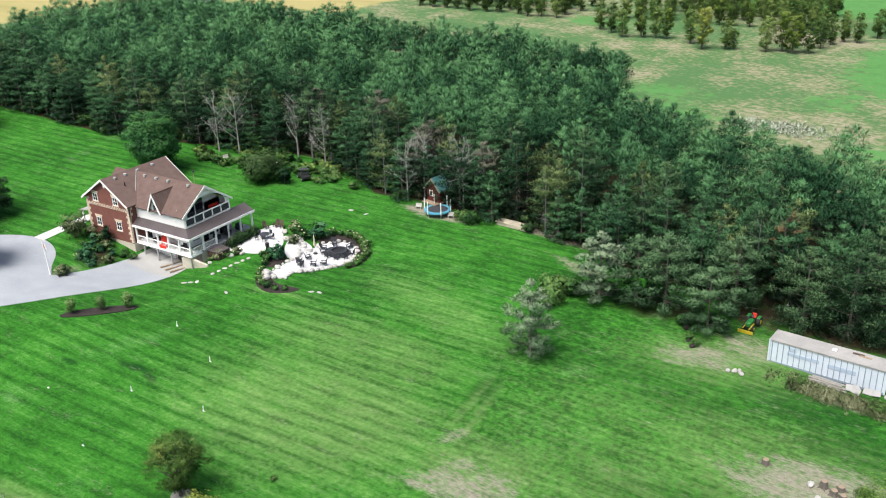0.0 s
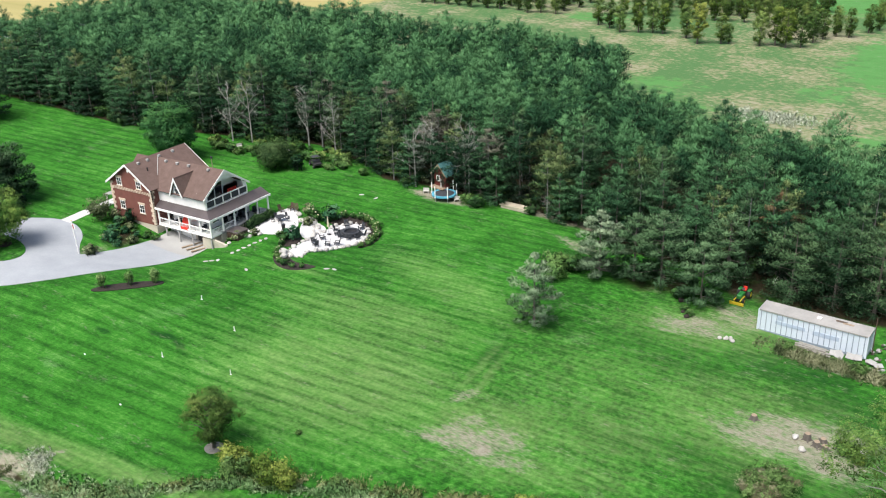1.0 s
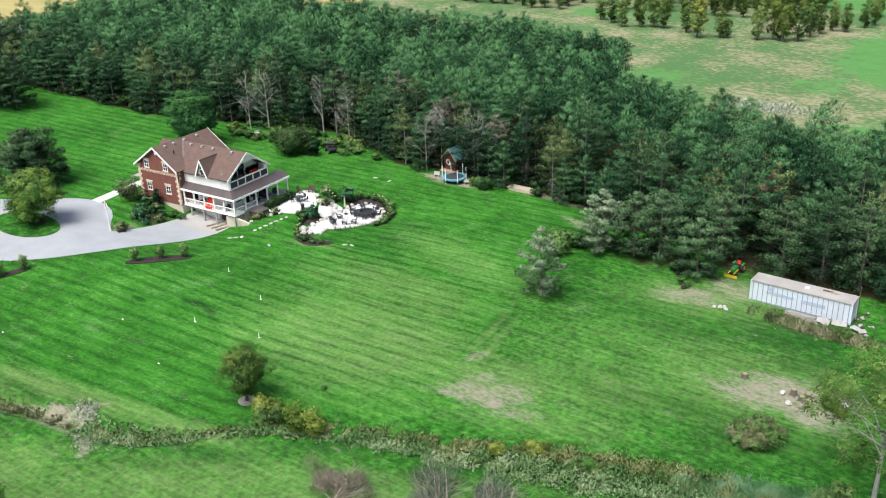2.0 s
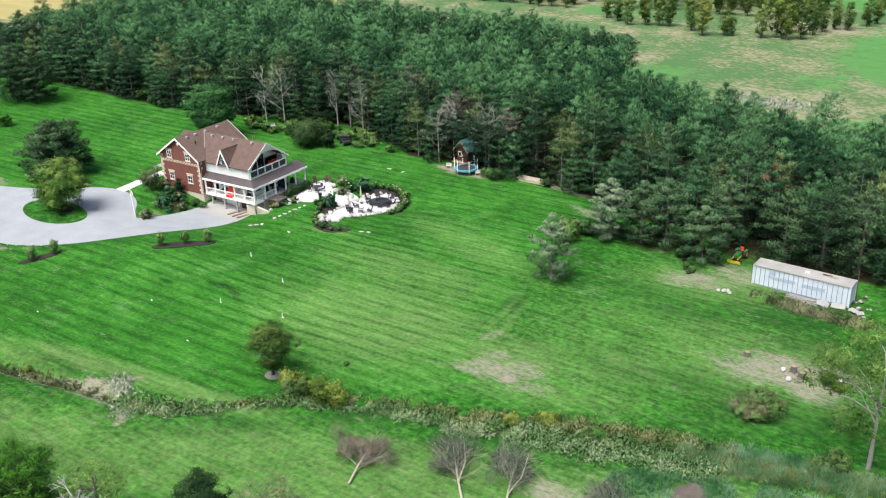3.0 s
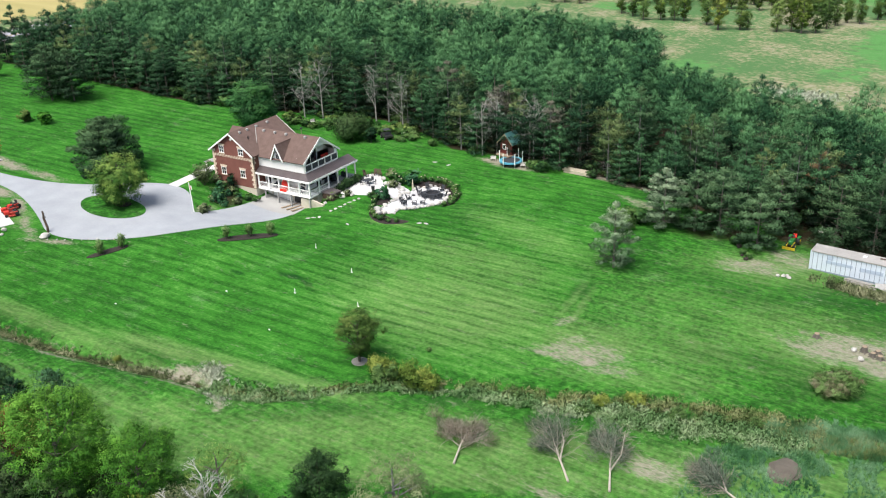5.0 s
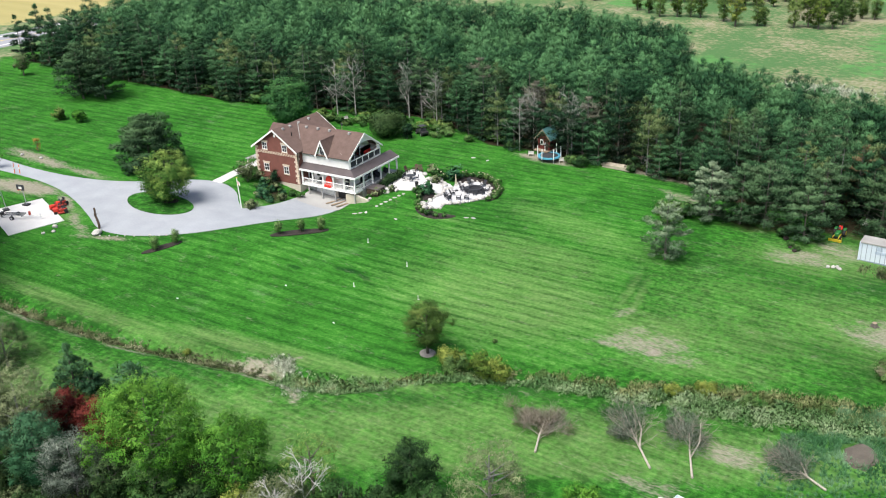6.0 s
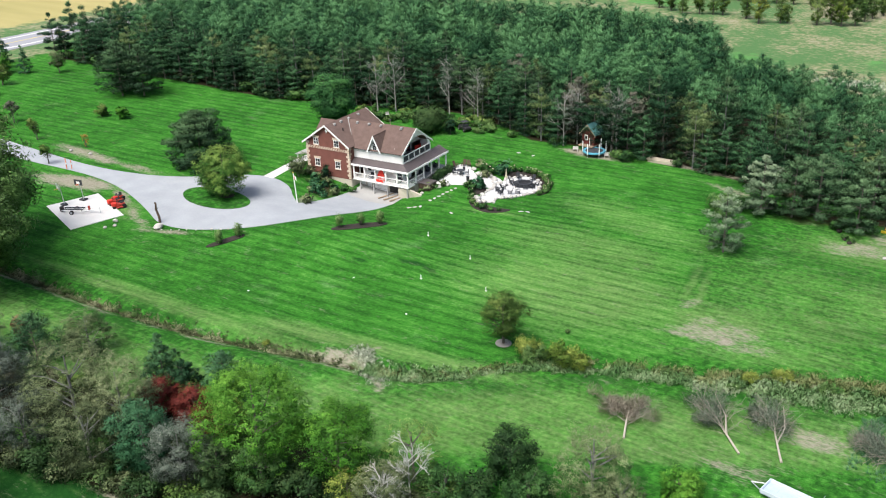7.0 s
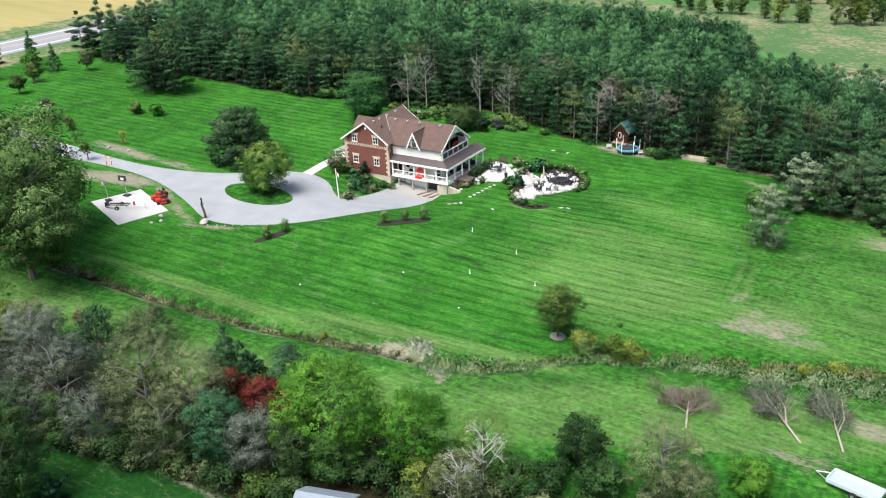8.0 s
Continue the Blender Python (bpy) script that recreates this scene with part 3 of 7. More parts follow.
ribbon("driveway", [(-130, 8), (-100, 2), (-71, -0.3), (-55, -1.1), (-43.6, 0.9), (-36.5, 4.6), (-31.2, 9.6), (-26, 11.3), (-21, 9.6), (-17.5, 6), (-14.6, 2.9), (-13.6, 8), (-13.4, 14.5)],
       [(-130, 3), (-100, -3), (-71, -5.2), (-55, -4), (-46.5, -4.9), (-39.9, -7), (-32.4, -10.4), (-27, -13.4), (-22, -13.2), (-16.5, -10.9), (-10.8, -6.9), (-6.7, -0.6), (-4.6, 14.5)],
       M["asphalt"], 0.05, "pale grey asphalt driveway sweeping round a grass island", "driveway", rows=160, cols=14)
ribbon("pavement", [(-13.3, 14.3), (-13.3, 19.3)], [(-4.4, 14.3), (-4.4, 19.3)], M["concrete"], 0.07, "concrete apron in front of the basement garage", "pavement", rows=12, cols=10)
ribbon("walkway", [(-27.6, 10.6), (-28.3, 17), (-28.6, 23.5)], [(-25.6, 10.6), (-26.5, 17), (-26.6, 23.5)], M["pale"], 0.06, "pale concrete walkway from the drive to the side porch", "walkway", rows=24, cols=3)
ribbon("court", [(-47, -17.3), (-44.6, -9.4)], [(-36.2, -21.5), (-34, -13.6)], M["pale"], 0.08, "white concrete pad beside the driveway", "concrete pad", rows=16, cols=12)
ribbon("road", [(-160, -120), (-163, 40), (-164, 75), (-166, 110), (-172, 220)], [(-145, -120), (-148, 40), (-149, 75), (-151, 112), (-157, 220)], M["road"], 0.08, "grey two-lane country road with white lines", "road", rows=80, cols=6)
for o0, o1, m_ in ((2.2, 2.7, "white"), (12.3, 12.8, "white"), (7.3, 7.6, "yellow")):
    ribbon("road_line", [(-160 + o0, -120), (-163 + o0, 40), (-164 + o0, 75), (-166 + o0, 110), (-172 + o0, 220)],
           [(-160 + o1, -120), (-163 + o1, 40), (-164 + o1, 75), (-166 + o1, 110), (-172 + o1, 220)], M[m_], 0.1, "painted line on the country road", "road line", rows=60, cols=1)

# grass island in the turning circle
bm = bmesh.new()
ring = []
for rr, dz in ((1.0, -0.1), (1.0, 0.14), (0.97, 0.16), (0.6, 0.22), (0.25, 0.26)):
    ring.append([])
    for k in range(40):
        a = k * math.tau / 40
        u, v = 6.9 * rr * math.cos(a), 3.7 * rr * math.sin(a)
        t = radians(-8)
        x, y = -26.7 + u * math.cos(t) - v * math.sin(t), -1.5 + u * math.sin(t) + v * math.cos(t)
        ring[-1].append(bm.verts.new((x, y, gz(x, y) + dz)))
for i in range(4):
    for k in range(40):
        bm.faces.new((ring[i][k], ring[i][(k + 1) % 40], ring[i + 1][(k + 1) % 40], ring[i + 1][k]))
bm.faces.new(ring[4])
solo("grass_island", bm, ground_me.materials[0], "oval grass island in the driveway's turning circle", "lawn", kind="structure")


# ---- trees ----
def blades(centres, out, n, length, width, rng, spread=0.9):
    """Sprays of narrow blades: n from each centre, about the way out."""
    c = np.repeat(centres, n, 0)
    d = np.repeat(out, n, 0) + rng.normal(0, spread, (len(c), 3))
    d /= np.linalg.norm(d, axis=1)[:, None] + 1e-6
    ln = length * rng.uniform(0.6, 1.25, (len(c), 1))
    side = np.cross(d, rng.normal(0, 1, (len(c), 3)))
    side /= np.linalg.norm(side, axis=1)[:, None] + 1e-6
    w = width * rng.uniform(0.7, 1.3, (len(c), 1))
    base = c - 0.25 * ln * d
    return np.stack([base - side * w, base + side * w, base + d * ln * 1.25], 1)


def needle_tris(lobes, n, length, width, rng, up=0.45, core=True, whole=0.35):
    """Needle sprays over the boughs (x, y, z, rx, ry, rz) of a pine; the last lobe is its heart, toned dark as if in
    shade. whole: how far the tree shades as one cone rather than bough by bough. Triangles, tone (with painted shade)
    and normals."""
    L = np.array(lobes)
    w = L[:, 3] * L[:, 4] + 0.5 * L[:, 3] * L[:, 5]
    if core:
        w[-1] *= 0.3
    which = rng.choice(len(L), n, p=w / w.sum())
    tone = rng.normal(0, 0.13 - 0.08 * whole, len(L))[which]
    L = L[which]
    d = rng.normal(0, 1, (n, 3))
    d /= np.linalg.norm(d, axis=1)[:, None]
    rad = rng.random((n, 1)) ** 0.4
    c = L[:, :3] + d * L[:, 3:] * rad
    out = c * [1, 1, 0]
    out /= np.linalg.norm(out, axis=1)[:, None] + 0.3
    way = 0.6 * d + 0.55 * out + [0, 0, up] + rng.normal(0, 0.42, (n, 3))
    way /= np.linalg.norm(way, axis=1)[:, None]
    ln = length * rng.uniform(0.6, 1.3, (n, 1))
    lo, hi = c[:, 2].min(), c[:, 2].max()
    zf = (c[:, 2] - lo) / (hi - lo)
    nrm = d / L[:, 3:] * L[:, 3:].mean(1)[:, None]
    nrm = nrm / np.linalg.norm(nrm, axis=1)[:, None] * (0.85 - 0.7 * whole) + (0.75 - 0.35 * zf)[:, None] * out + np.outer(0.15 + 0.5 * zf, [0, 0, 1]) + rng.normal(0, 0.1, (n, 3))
    nrm /= np.linalg.norm(nrm, axis=1)[:, None]
    side = np.cross(way, nrm + rng.normal(0, 0.3, (n, 3)))
    side *= width * rng.uniform(0.7, 1.3, (n, 1)) / (np.linalg.norm(side, axis=1)[:, None] + 1e-6)
    base = c - 0.4 * ln * way
    t = np.stack([base - side, base + side, base + way * ln], 1)
    # shade painted into the tone: darker low, inside and on bough undersides
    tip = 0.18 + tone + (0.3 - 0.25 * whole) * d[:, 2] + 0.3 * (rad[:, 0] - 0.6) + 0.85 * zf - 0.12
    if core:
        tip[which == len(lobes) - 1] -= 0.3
    return t, np.clip(tip[:, None] + [-0.06, -0.06, 0.16], 0, 1), nrm


def trunk_mesh(name, h, r0, material, limbs=(), limb_r=0.035, lean=0.0):
    bm = bmesh.new()
    pts = [Vector((lean * f * f * h, 0, f * h)) for f in (-0.05, 0.12, 0.35, 0.6, 0.85, 1.0)]
    for i in range(5):
        f = i / 5
        rod(bm, pts[i], pts[i + 1], r0 * (1.25 - f * 1.1), r0 * (1.25 - (f + 0.2) * 1.1), 6)
    for z, tip in limbs:
        rod(bm, (0, 0, z), (tip[0], tip[1], z + tip[2]), limb_r, limb_r * 0.4, 3)
    return finish(bm, name, material)


def dead_limbs(h, z0, z1, r, n, rng):
    out = []
    for _ in range(n):
        a, L = rng.random() * 6.28, r * rng.uniform(0.4, 1.0)
        out.append((rng.uniform(z0, max(z1, z0 + 0.12)) * h, np.array([math.cos(a) * L, math.sin(a) * L, rng.uniform(-0.1, 0.35) * L])))
    return out


def make_tree(name, trunk, crown, label, category="tree", group=""):
    root = thing(name, 0, 0, -300, label, category, group)
    for nm, me in (("trunk", trunk), ("crown", crown)):
        if me is None:
            continue
        ob = new(nm, me)
        ob.parent = root
    return root


def place(root, x, y, s=1.0, rz=None, sz=1.0, first={}):
    """The first call sets the built tree itself down, later ones set copies."""
    rz = R.uniform(0, 360) if rz is None else rz
    m = pose(x, y, gz(x, y), 0, 0, rz) @ Matrix.Diagonal((s, s, s * sz, 1))
    if root.name not in first:
        first[root.name] = True
        root.matrix_basis = m
        return root
    return copy_thing(root, m)


def leaf_tris(lobes, n, size, rng, flat=0.35, thin=0.62):
    """Small leaves over uneven lobes (x, y, z, rx, ry, rz): two triangles a leaf."""
    w = np.array([l[3] * l[4] + l[4] * l[5] + l[3] * l[5] for l in lobes])
    spray = np.sort(rng.integers(0, max(40, n // 15), n))
    m = spray.max() + 1
    which = rng.choice(len(lobes), m, p=w / w.sum())[spray]
    L = np.array(lobes)[which]
    d = rng.normal(0, 1, (m, 3))[spray]
    d /= np.linalg.norm(d, axis=1)[:, None]
    bumps = 1 + 0.16 * np.sin(5.1 * d[:, 0] + which) * np.sin(4.3 * d[:, 1] + 2 * which) + 0.1 * np.sin(11 * d[:, 2] + 3 * which)
    rad = (rng.random(m)[spray] ** 0.28 * bumps + rng.normal(0, 0.085, m)[spray])[:, None]
    spread = np.minimum(size * 2.6, 0.3 * L[:, 3:].mean(1))[:, None]
    off = rng.normal(0, 1, (n, 3)) * [1.0, 1.0, 0.55]
    c = L[:, :3] + d * L[:, 3:] * rad + off * spread
    nrm = d + rng.normal(0, 0.32, (n, 3)) + [0, 0, flat]
    nrm /= np.linalg.norm(nrm, axis=1)[:, None]
    u = np.cross(nrm, rng.normal(0, 1, (n, 3)))
    u /= np.linalg.norm(u, axis=1)[:, None] + 1e-6
    v = np.cross(nrm, u)
    s = size * rng.uniform(0.6, 1.35, (n, 1))
    a, b, e, f = c - u * s, c + v * s * thin, c + u * s * 1.1, c - v * s * thin
    t = np.stack([a + (f - b) * 0.6, b * 1.0 + (b - f) * 0.25, e], 1)
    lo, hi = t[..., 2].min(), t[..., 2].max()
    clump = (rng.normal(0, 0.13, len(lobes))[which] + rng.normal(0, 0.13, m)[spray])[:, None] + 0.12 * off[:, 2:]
    # crown shade painted into leaf tone: darker lower down and deeper in the lobes
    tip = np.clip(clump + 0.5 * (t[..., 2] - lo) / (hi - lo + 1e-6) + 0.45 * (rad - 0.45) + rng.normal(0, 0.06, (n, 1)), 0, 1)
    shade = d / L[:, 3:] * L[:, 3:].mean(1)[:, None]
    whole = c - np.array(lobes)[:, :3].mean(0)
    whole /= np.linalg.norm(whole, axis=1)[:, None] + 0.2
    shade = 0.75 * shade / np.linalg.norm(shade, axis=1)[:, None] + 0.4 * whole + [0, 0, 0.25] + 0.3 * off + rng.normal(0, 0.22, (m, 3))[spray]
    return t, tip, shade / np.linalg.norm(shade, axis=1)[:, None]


def plates(h, r, low, rng, arms=6, power=2.0, flat=0.42, step=1.05, lift=0.06, full=1.0):
    """Needle masses in flattened plates at the ends of a pine's whorled limbs: lobes and limbs."""
    lobes, limbs = [], []
    zb = low * h
    levels = max(5, int((h - zb) / step))
    for k in range(levels):
        f = k / (levels - 1)
        reach = r * (1 - f**power) * (0.78 + 0.22 * min(1, 3 * f)) + 0.25
        turn = rng.random() * 6.28
        m = arms if f < 0.75 else max(3, arms - 2)
        for a in range(m):
            ang = turn + a * math.tau / m + rng.normal(0, 0.25)
            L = reach * (1 + rng.normal(0, 0.14))
            z = zb + (h - zb) * f * 0.97 + rng.normal(0, 0.18)
            up = L * (lift + 0.35 * f)
            limbs.append((z, np.array([math.cos(ang) * L * 0.9, math.sin(ang) * L * 0.9, up])))
            for s in ((0.9, 0.5) if L > 1.2 else (0.6,)):
                q = full * r * rng.uniform(0.16, 0.28) * (0.75 + 0.5 * s) * (1.0 if f < 0.8 else 0.75)
                e = ang + rng.normal(0, 0.18)
                lobes.append((math.cos(e) * L * s, math.sin(e) * L * s, z + up * s, q, q, q * flat * rng.uniform(0.8, 1.3)))
    lobes.append((0, 0, h - 0.3, 0.24 * r, 0.24 * r, 0.055 * h))
    # filler needles at the heart, added to block light through the crown
    lobes.append((0, 0, zb + 0.45 * (h - zb), 0.42 * r, 0.42 * r, 0.42 * (h - zb)))
    return lobes, limbs


PINES = []
for k in range(9):
    rng = np.random.default_rng(100 + k)
    h, r, low = 11.3 + rng.uniform(-1, 1), 2.9 + rng.uniform(-0.3, 0.4), (0.05, 0.16, 0.1, 0.22, 0.08, 0.2, 0.42, 0.34, 0.36)[k]
    lobes, limbs = plates(h, r, low, rng, 6, 1.9 + 0.2 * (k % 4), 0.45, 1.3, 0.08, 1.25)
    t, tip, nr = needle_tris(lobes, 5200 if k < 6 else 3000, 0.42, 0.062, rng)
    kind = ["needle", "needle", "needle", "needle", "needle", "needle", "needle_grey", "needle_olive", "needle_brown"][k]
    words = {"needle": "tall dark green pine at the edge of the wood", "needle_grey": "grey-green pine with thin needles and bare trunk",
             "needle_olive": "yellowing olive-green pine beside the lawn", "needle_brown": "browning half-dead pine beside the lawn"}[kind]
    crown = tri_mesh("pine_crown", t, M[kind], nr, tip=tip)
    trunk = trunk_mesh("pine_trunk", h * 0.97, 0.15, M["bark" if k < 6 else "greybark"], limbs[::3] + dead_limbs(h, 0.1, low, r * 0.7, 22, rng))
    PINES.append(make_tree("pine_tree", trunk, crown, words, "pine", "pines along the wood's edge"))

# planted rows, jittered
spots = []
gap = 3.6
for j in range(24):
    for i in range(70):
        x = -130 + i * gap + (gap / 2 if j % 2 else 0) + R.uniform(-0.95, 0.95)
        f = float(forest_front(np.array(x)))
        y = f + 1.2 + j * gap + R.uniform(-0.95, 0.95)
        if y > float(forest_back(np.array(x))) - 1.5 or R.random() < 0.05:
            continue
        spots.append((x, y, j))
edge_rows = [s for s in spots if s[2] <= 3]
deep = [s for s in spots if s[2] > 3]
for x, y, j in edge_rows:
    u = R.random()
    near_house = -45 < x < 40
    k = R.choice((0, 1, 2, 3, 4, 5)) if u > (0.45 if near_house and j < 3 else 0.16) else R.choice((6, 6, 6, 6, 7, 7, 7, 6, 7, 8) if near_house else (6, 7))
    place(PINES[k], x, y, R.uniform(0.82, 1.12) * (0.9 if j == 0 else 1.0), sz=R.uniform(0.92, 1.1))

# the deep wood behind them
base = []
for k in range(8):
    rng = np.random.default_rng(200 + k)
    lobes = plates(11.2 + rng.uniform(-0.9, 0.9), 2.45 + rng.uniform(-0.25, 0.4), 0.5, rng, 6, 1.5 + 0.1 * k, 0.6, 1.05, 0.3, 1.3)[0]
    base.append([needle_tris(lobes, n, ln, wd, rng, 0.8, whole=0.5) for n, ln, wd in ((1900, 0.5, 0.044), (1050, 0.62, 0.068))])
tri, tip_, tone_, nor_ = [], [], [], []
for x, y, j in deep:
    t, tp, nr = base[R.randrange(8)][int(j > 11)]
    a, s, sz = R.uniform(0, 6.28), R.uniform(0.82, 1.18), R.uniform(0.88, 1.1)
    turn = np.array([[math.cos(a), -math.sin(a), 0], [math.sin(a), math.cos(a), 0], [0, 0, 1]])
    tri.append(t @ turn.T * [s, s, s * sz] + [x, y, gz(x, y)])
    nor_.append(nr @ turn.T)
    tip_.append(tp)
    tone_.append(np.full(tp.shape, R.random()))
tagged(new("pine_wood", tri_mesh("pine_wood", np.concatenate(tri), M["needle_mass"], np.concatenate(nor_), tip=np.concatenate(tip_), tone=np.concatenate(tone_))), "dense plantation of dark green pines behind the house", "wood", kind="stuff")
del tri, tip_, tone_, nor_


# ---- the house ----
HO = (-13.0, 22.0, -0.6)
house = thing("house", *HO, "two-storey brick house with brown roofs and a wraparound porch", "house")


def hp(name, bm, material, parent=None, label="", bevel=0.0):
    """A part of the house, given in the world's axes."""
    if parent is None:
        return part(name, bm, M[material], house, label, origin=HO, bevel=bevel)
    return part(name, bm, M[material], parent, label, origin=HO, bevel=bevel)


WX0, WX1, WY0, WY1, EAVE, RIDGE, RX = -23.0, -14.1, 17.0, 27.9, 7.15, 10.25, -18.5
# brick block with a gable to the front and back
bm = bmesh.new()
prof = [(WX0, 1.35), (WX1, 1.35), (WX1, EAVE), (RX, RIDGE - 0.12), (WX0, EAVE)]
slab(bm, [(x, WY0, z) for x, z in prof], WY1 - WY0, (0, 1, 0))
hp("brick_wall", bm, "brick", label="red brick walls")
hp("foundation", box(bmesh.new(), WX0 + 0.03, WY0 + 0.03, -1.2, WX1 + 0.1, WY1, 1.35), "found", label="cream block foundation")
# belt course: slanted pale soldier bricks
belt = hp("belt_course", box(bmesh.new(), WX0, WY0 - 0.04, 5.95, WX1, WY0 + 0.02, 6.45), "brick")
for k in range(24):
    x = WX0 + 0.35 + k * (WX1 - WX0 - 0.7) / 23
    hp("brick", slab(bmesh.new(), [(x - 0.12, WY0 - 0.075, 6.42), (x + 0.05, WY0 - 0.075, 6.42), (x + 0.19, WY0 - 0.075, 5.98), (x + 0.02, WY0 - 0.075, 5.98)], 0.06, (0, 1, 0)), "quoin", belt)
# quoins at the corners
for cx, sgn in ((WX0, 1), (WX1, -1)):
    for k in range(14):
        w = 0.62 if k % 2 else 0.36
        z = 1.45 + k * 0.405
        x0, x1 = sorted((cx - 0.05 * sgn, cx + w * sgn))
        hp("quoin", box(bmesh.new(), x0, WY0 - 0.06, z, x1, WY0 + 0.25, z + 0.36), "quoin", bevel=0.02)
for k in range(14):
    w = 0.36 if k % 2 else 0.62
    hp("quoin", box(bmesh.new(), WX1 - 0.2, WY0 - 0.055, 1.45 + k * 0.405, WX1 + 0.05, WY0 + w, 1.45 + k * 0.405 + 0.36), "quoin", bevel=0.02) if k > 8 else None


def window(x, z, w, h, y, trim="quoin", parent=None):
    """A sash window in a wall that faces the drive."""
    fr = bmesh.new()
    for a in ((x - w / 2 - 0.08, z - h / 2, x - w / 2, z + h / 2), (x + w / 2, z - h / 2, x + w / 2 + 0.08, z + h / 2), (x - w / 2 - 0.08, z + h / 2, x + w / 2 + 0.08, z + h / 2 + 0.08),
              (x - w / 2 - 0.08, z - h / 2 - 0.08, x + w / 2 + 0.08, z - h / 2), (x - 0.03, z - h / 2, x + 0.03, z + h / 2), (x - w / 2, z - 0.03, x + w / 2, z + 0.03)):
        box(fr, a[0], y - 0.07, a[1], a[2], y + 0.02, a[3])
    win = hp("window", fr, "white", label="white sash window")
    for sx in (-1, 1):
        for sz in (-1, 1):
            cx, cz = x + sx * (w / 4), z + sz * h / 4
            hp("pane", box(bmesh.new(), cx - w / 4 + 0.03, y - 0.03, cz - h / 4 + 0.03, cx + w / 4 - 0.03, y + 0.005, cz + h / 4 - 0.03), "glass", win)
    hp("lintel", slab(bmesh.new(), [(x - w / 2 - 0.2, y - 0.075, z + h / 2 + 0.08), (x + w / 2 + 0.2, y - 0.075, z + h / 2 + 0.08), (x + w / 2 + 0.32, y - 0.075, z + h / 2 + 0.42), (x - w / 2 - 0.32, y - 0.075, z + h / 2 + 0.42)], 0.08, (0, 1, 0)), trim, win, "cream lintel")
    hp("sill", box(bmesh.new(), x - w / 2 - 0.2, y - 0.12, z - h / 2 - 0.2, x + w / 2 + 0.2, y + 0.02, z - h / 2 - 0.08), trim, win)
    return win


for x in (-20.85, -16.6):
    window(x, 7.25, 0.9, 1.05, WY0)
    window(x, 3.55, 0.9, 1.15, WY0)
hp("gable_ornament", slab(bmesh.new(), [(RX, WY0 - 0.06, 9.5), (RX + 0.26, WY0 - 0.06, 9.2), (RX, WY0 - 0.06, 8.9), (RX - 0.26, WY0 - 0.06, 9.2)], 0.1, (0, 1, 0)), "white")


# main roof, ridge front to back
def roof_slope(name, p, thick=0.16, mat_="shingle", parent=None, label=""):
    bm = bmesh.new()
    a, b, c = Vector(p[0]), Vector(p[1]), Vector(p[2])
    nrm = (b - a).cross(c - a).normalized()
    slab(bm, p, thick, -nrm if nrm.z > 0 else nrm)
    return hp(name, bm, mat_, parent, label)


EX0, EX1, EY0, EY1 = -23.45, -13.65, 16.55, 28.35
ze = 7.0
main_roof = roof_slope("main_roof", [(EX1, EY0, ze), (EX1, EY1, ze), (RX, EY1, RIDGE + 0.08), (RX, EY0, RIDGE + 0.08)], label="brown shingle roof")
roof_slope("roof_slope", [(EX0, EY1, ze), (EX0, EY0, ze), (RX, EY0, RIDGE + 0.08), (RX, EY1, RIDGE + 0.08)], parent=main_roof)
for x0, x1 in ((EX0, RX), (EX1, RX)):
    for y in (EY0, EY1):
        bm = bmesh.new()
        slab(bm, [(x0, y, ze + 0.02), (x1, y, RIDGE + 0.1), (x1, y, RIDGE - 0.2), (x0, y, ze - 0.28)], 0.07, (0, -1 if y == EY0 else 1, 0))
        hp("bargeboard", bm, "white", main_roof, "white bargeboard")
hp("gutter", box(bmesh.new(), EX0 - 0.1, EY0, ze - 0.22, EX0, EY1, ze - 0.04), "white", main_roof)

# wing with its ridge across, over the porch side
GY0, GY1, GR, GRZ, GX1, ge = 17.85, 27.25, 22.5, 9.95, -4.25, 6.72
wing_roof = roof_slope("wing_roof", [(-14.6, GY0, ge), (GX1, GY0, ge), (GX1, GR, GRZ), (-18.2, GR, GRZ)], label="brown shingle roof over the wing")
roof_slope("roof_slope", [(GX1, GY1, ge), (-14.6, GY1, ge), (-18.2, GR, GRZ), (GX1, GR, GRZ)], parent=wing_roof)
for y in (GY0, GY1):
    bm = bmesh.new()
    slab(bm, [(GX1, y, ge + 0.03), (GX1, GR, GRZ + 0.06), (GX1, GR, GRZ - 0.3), (GX1, y, ge - 0.3)], 0.08, (1, 0, 0))
    hp("bargeboard", bm, "white", wing_roof, "white bargeboard")
hp("valley", rod(bmesh.new(), (-14.05, 18.3, 7.12), (-17.9, 22.4, GRZ + 0.06), 0.06, 0.06, 6), "concrete", wing_roof, "pale valley flashing")
# roof vents
for x, y in ((-17.9, 18.6), (-17.9, 20.4), (-17.9, 22.6), (-17.9, 25.3), (-15.6, 21.9), (-13.2, 21.9), (-10.8, 21.9), (-6.8, 21.9)):
    z = RIDGE - (x - RX) * 0.66 + 0.05 if y > 22 or x < -17 else GRZ - (GR - y) * 0.69 + 0.1
    hp("roof_vent", box(bmesh.new(), x - 0.2, y - 0.2, z - 0.1, x + 0.2, y + 0.2, z + 0.28), "concrete", wing_roof if x > -17 else main_roof, "pale roof vent", bevel=0.05)
hp("vent_pipe", rod(bmesh.new(), (-16.5, 19.0, 8.5), (-16.5, 19.0, 9.5), 0.09, 0.09), "black", main_roof)

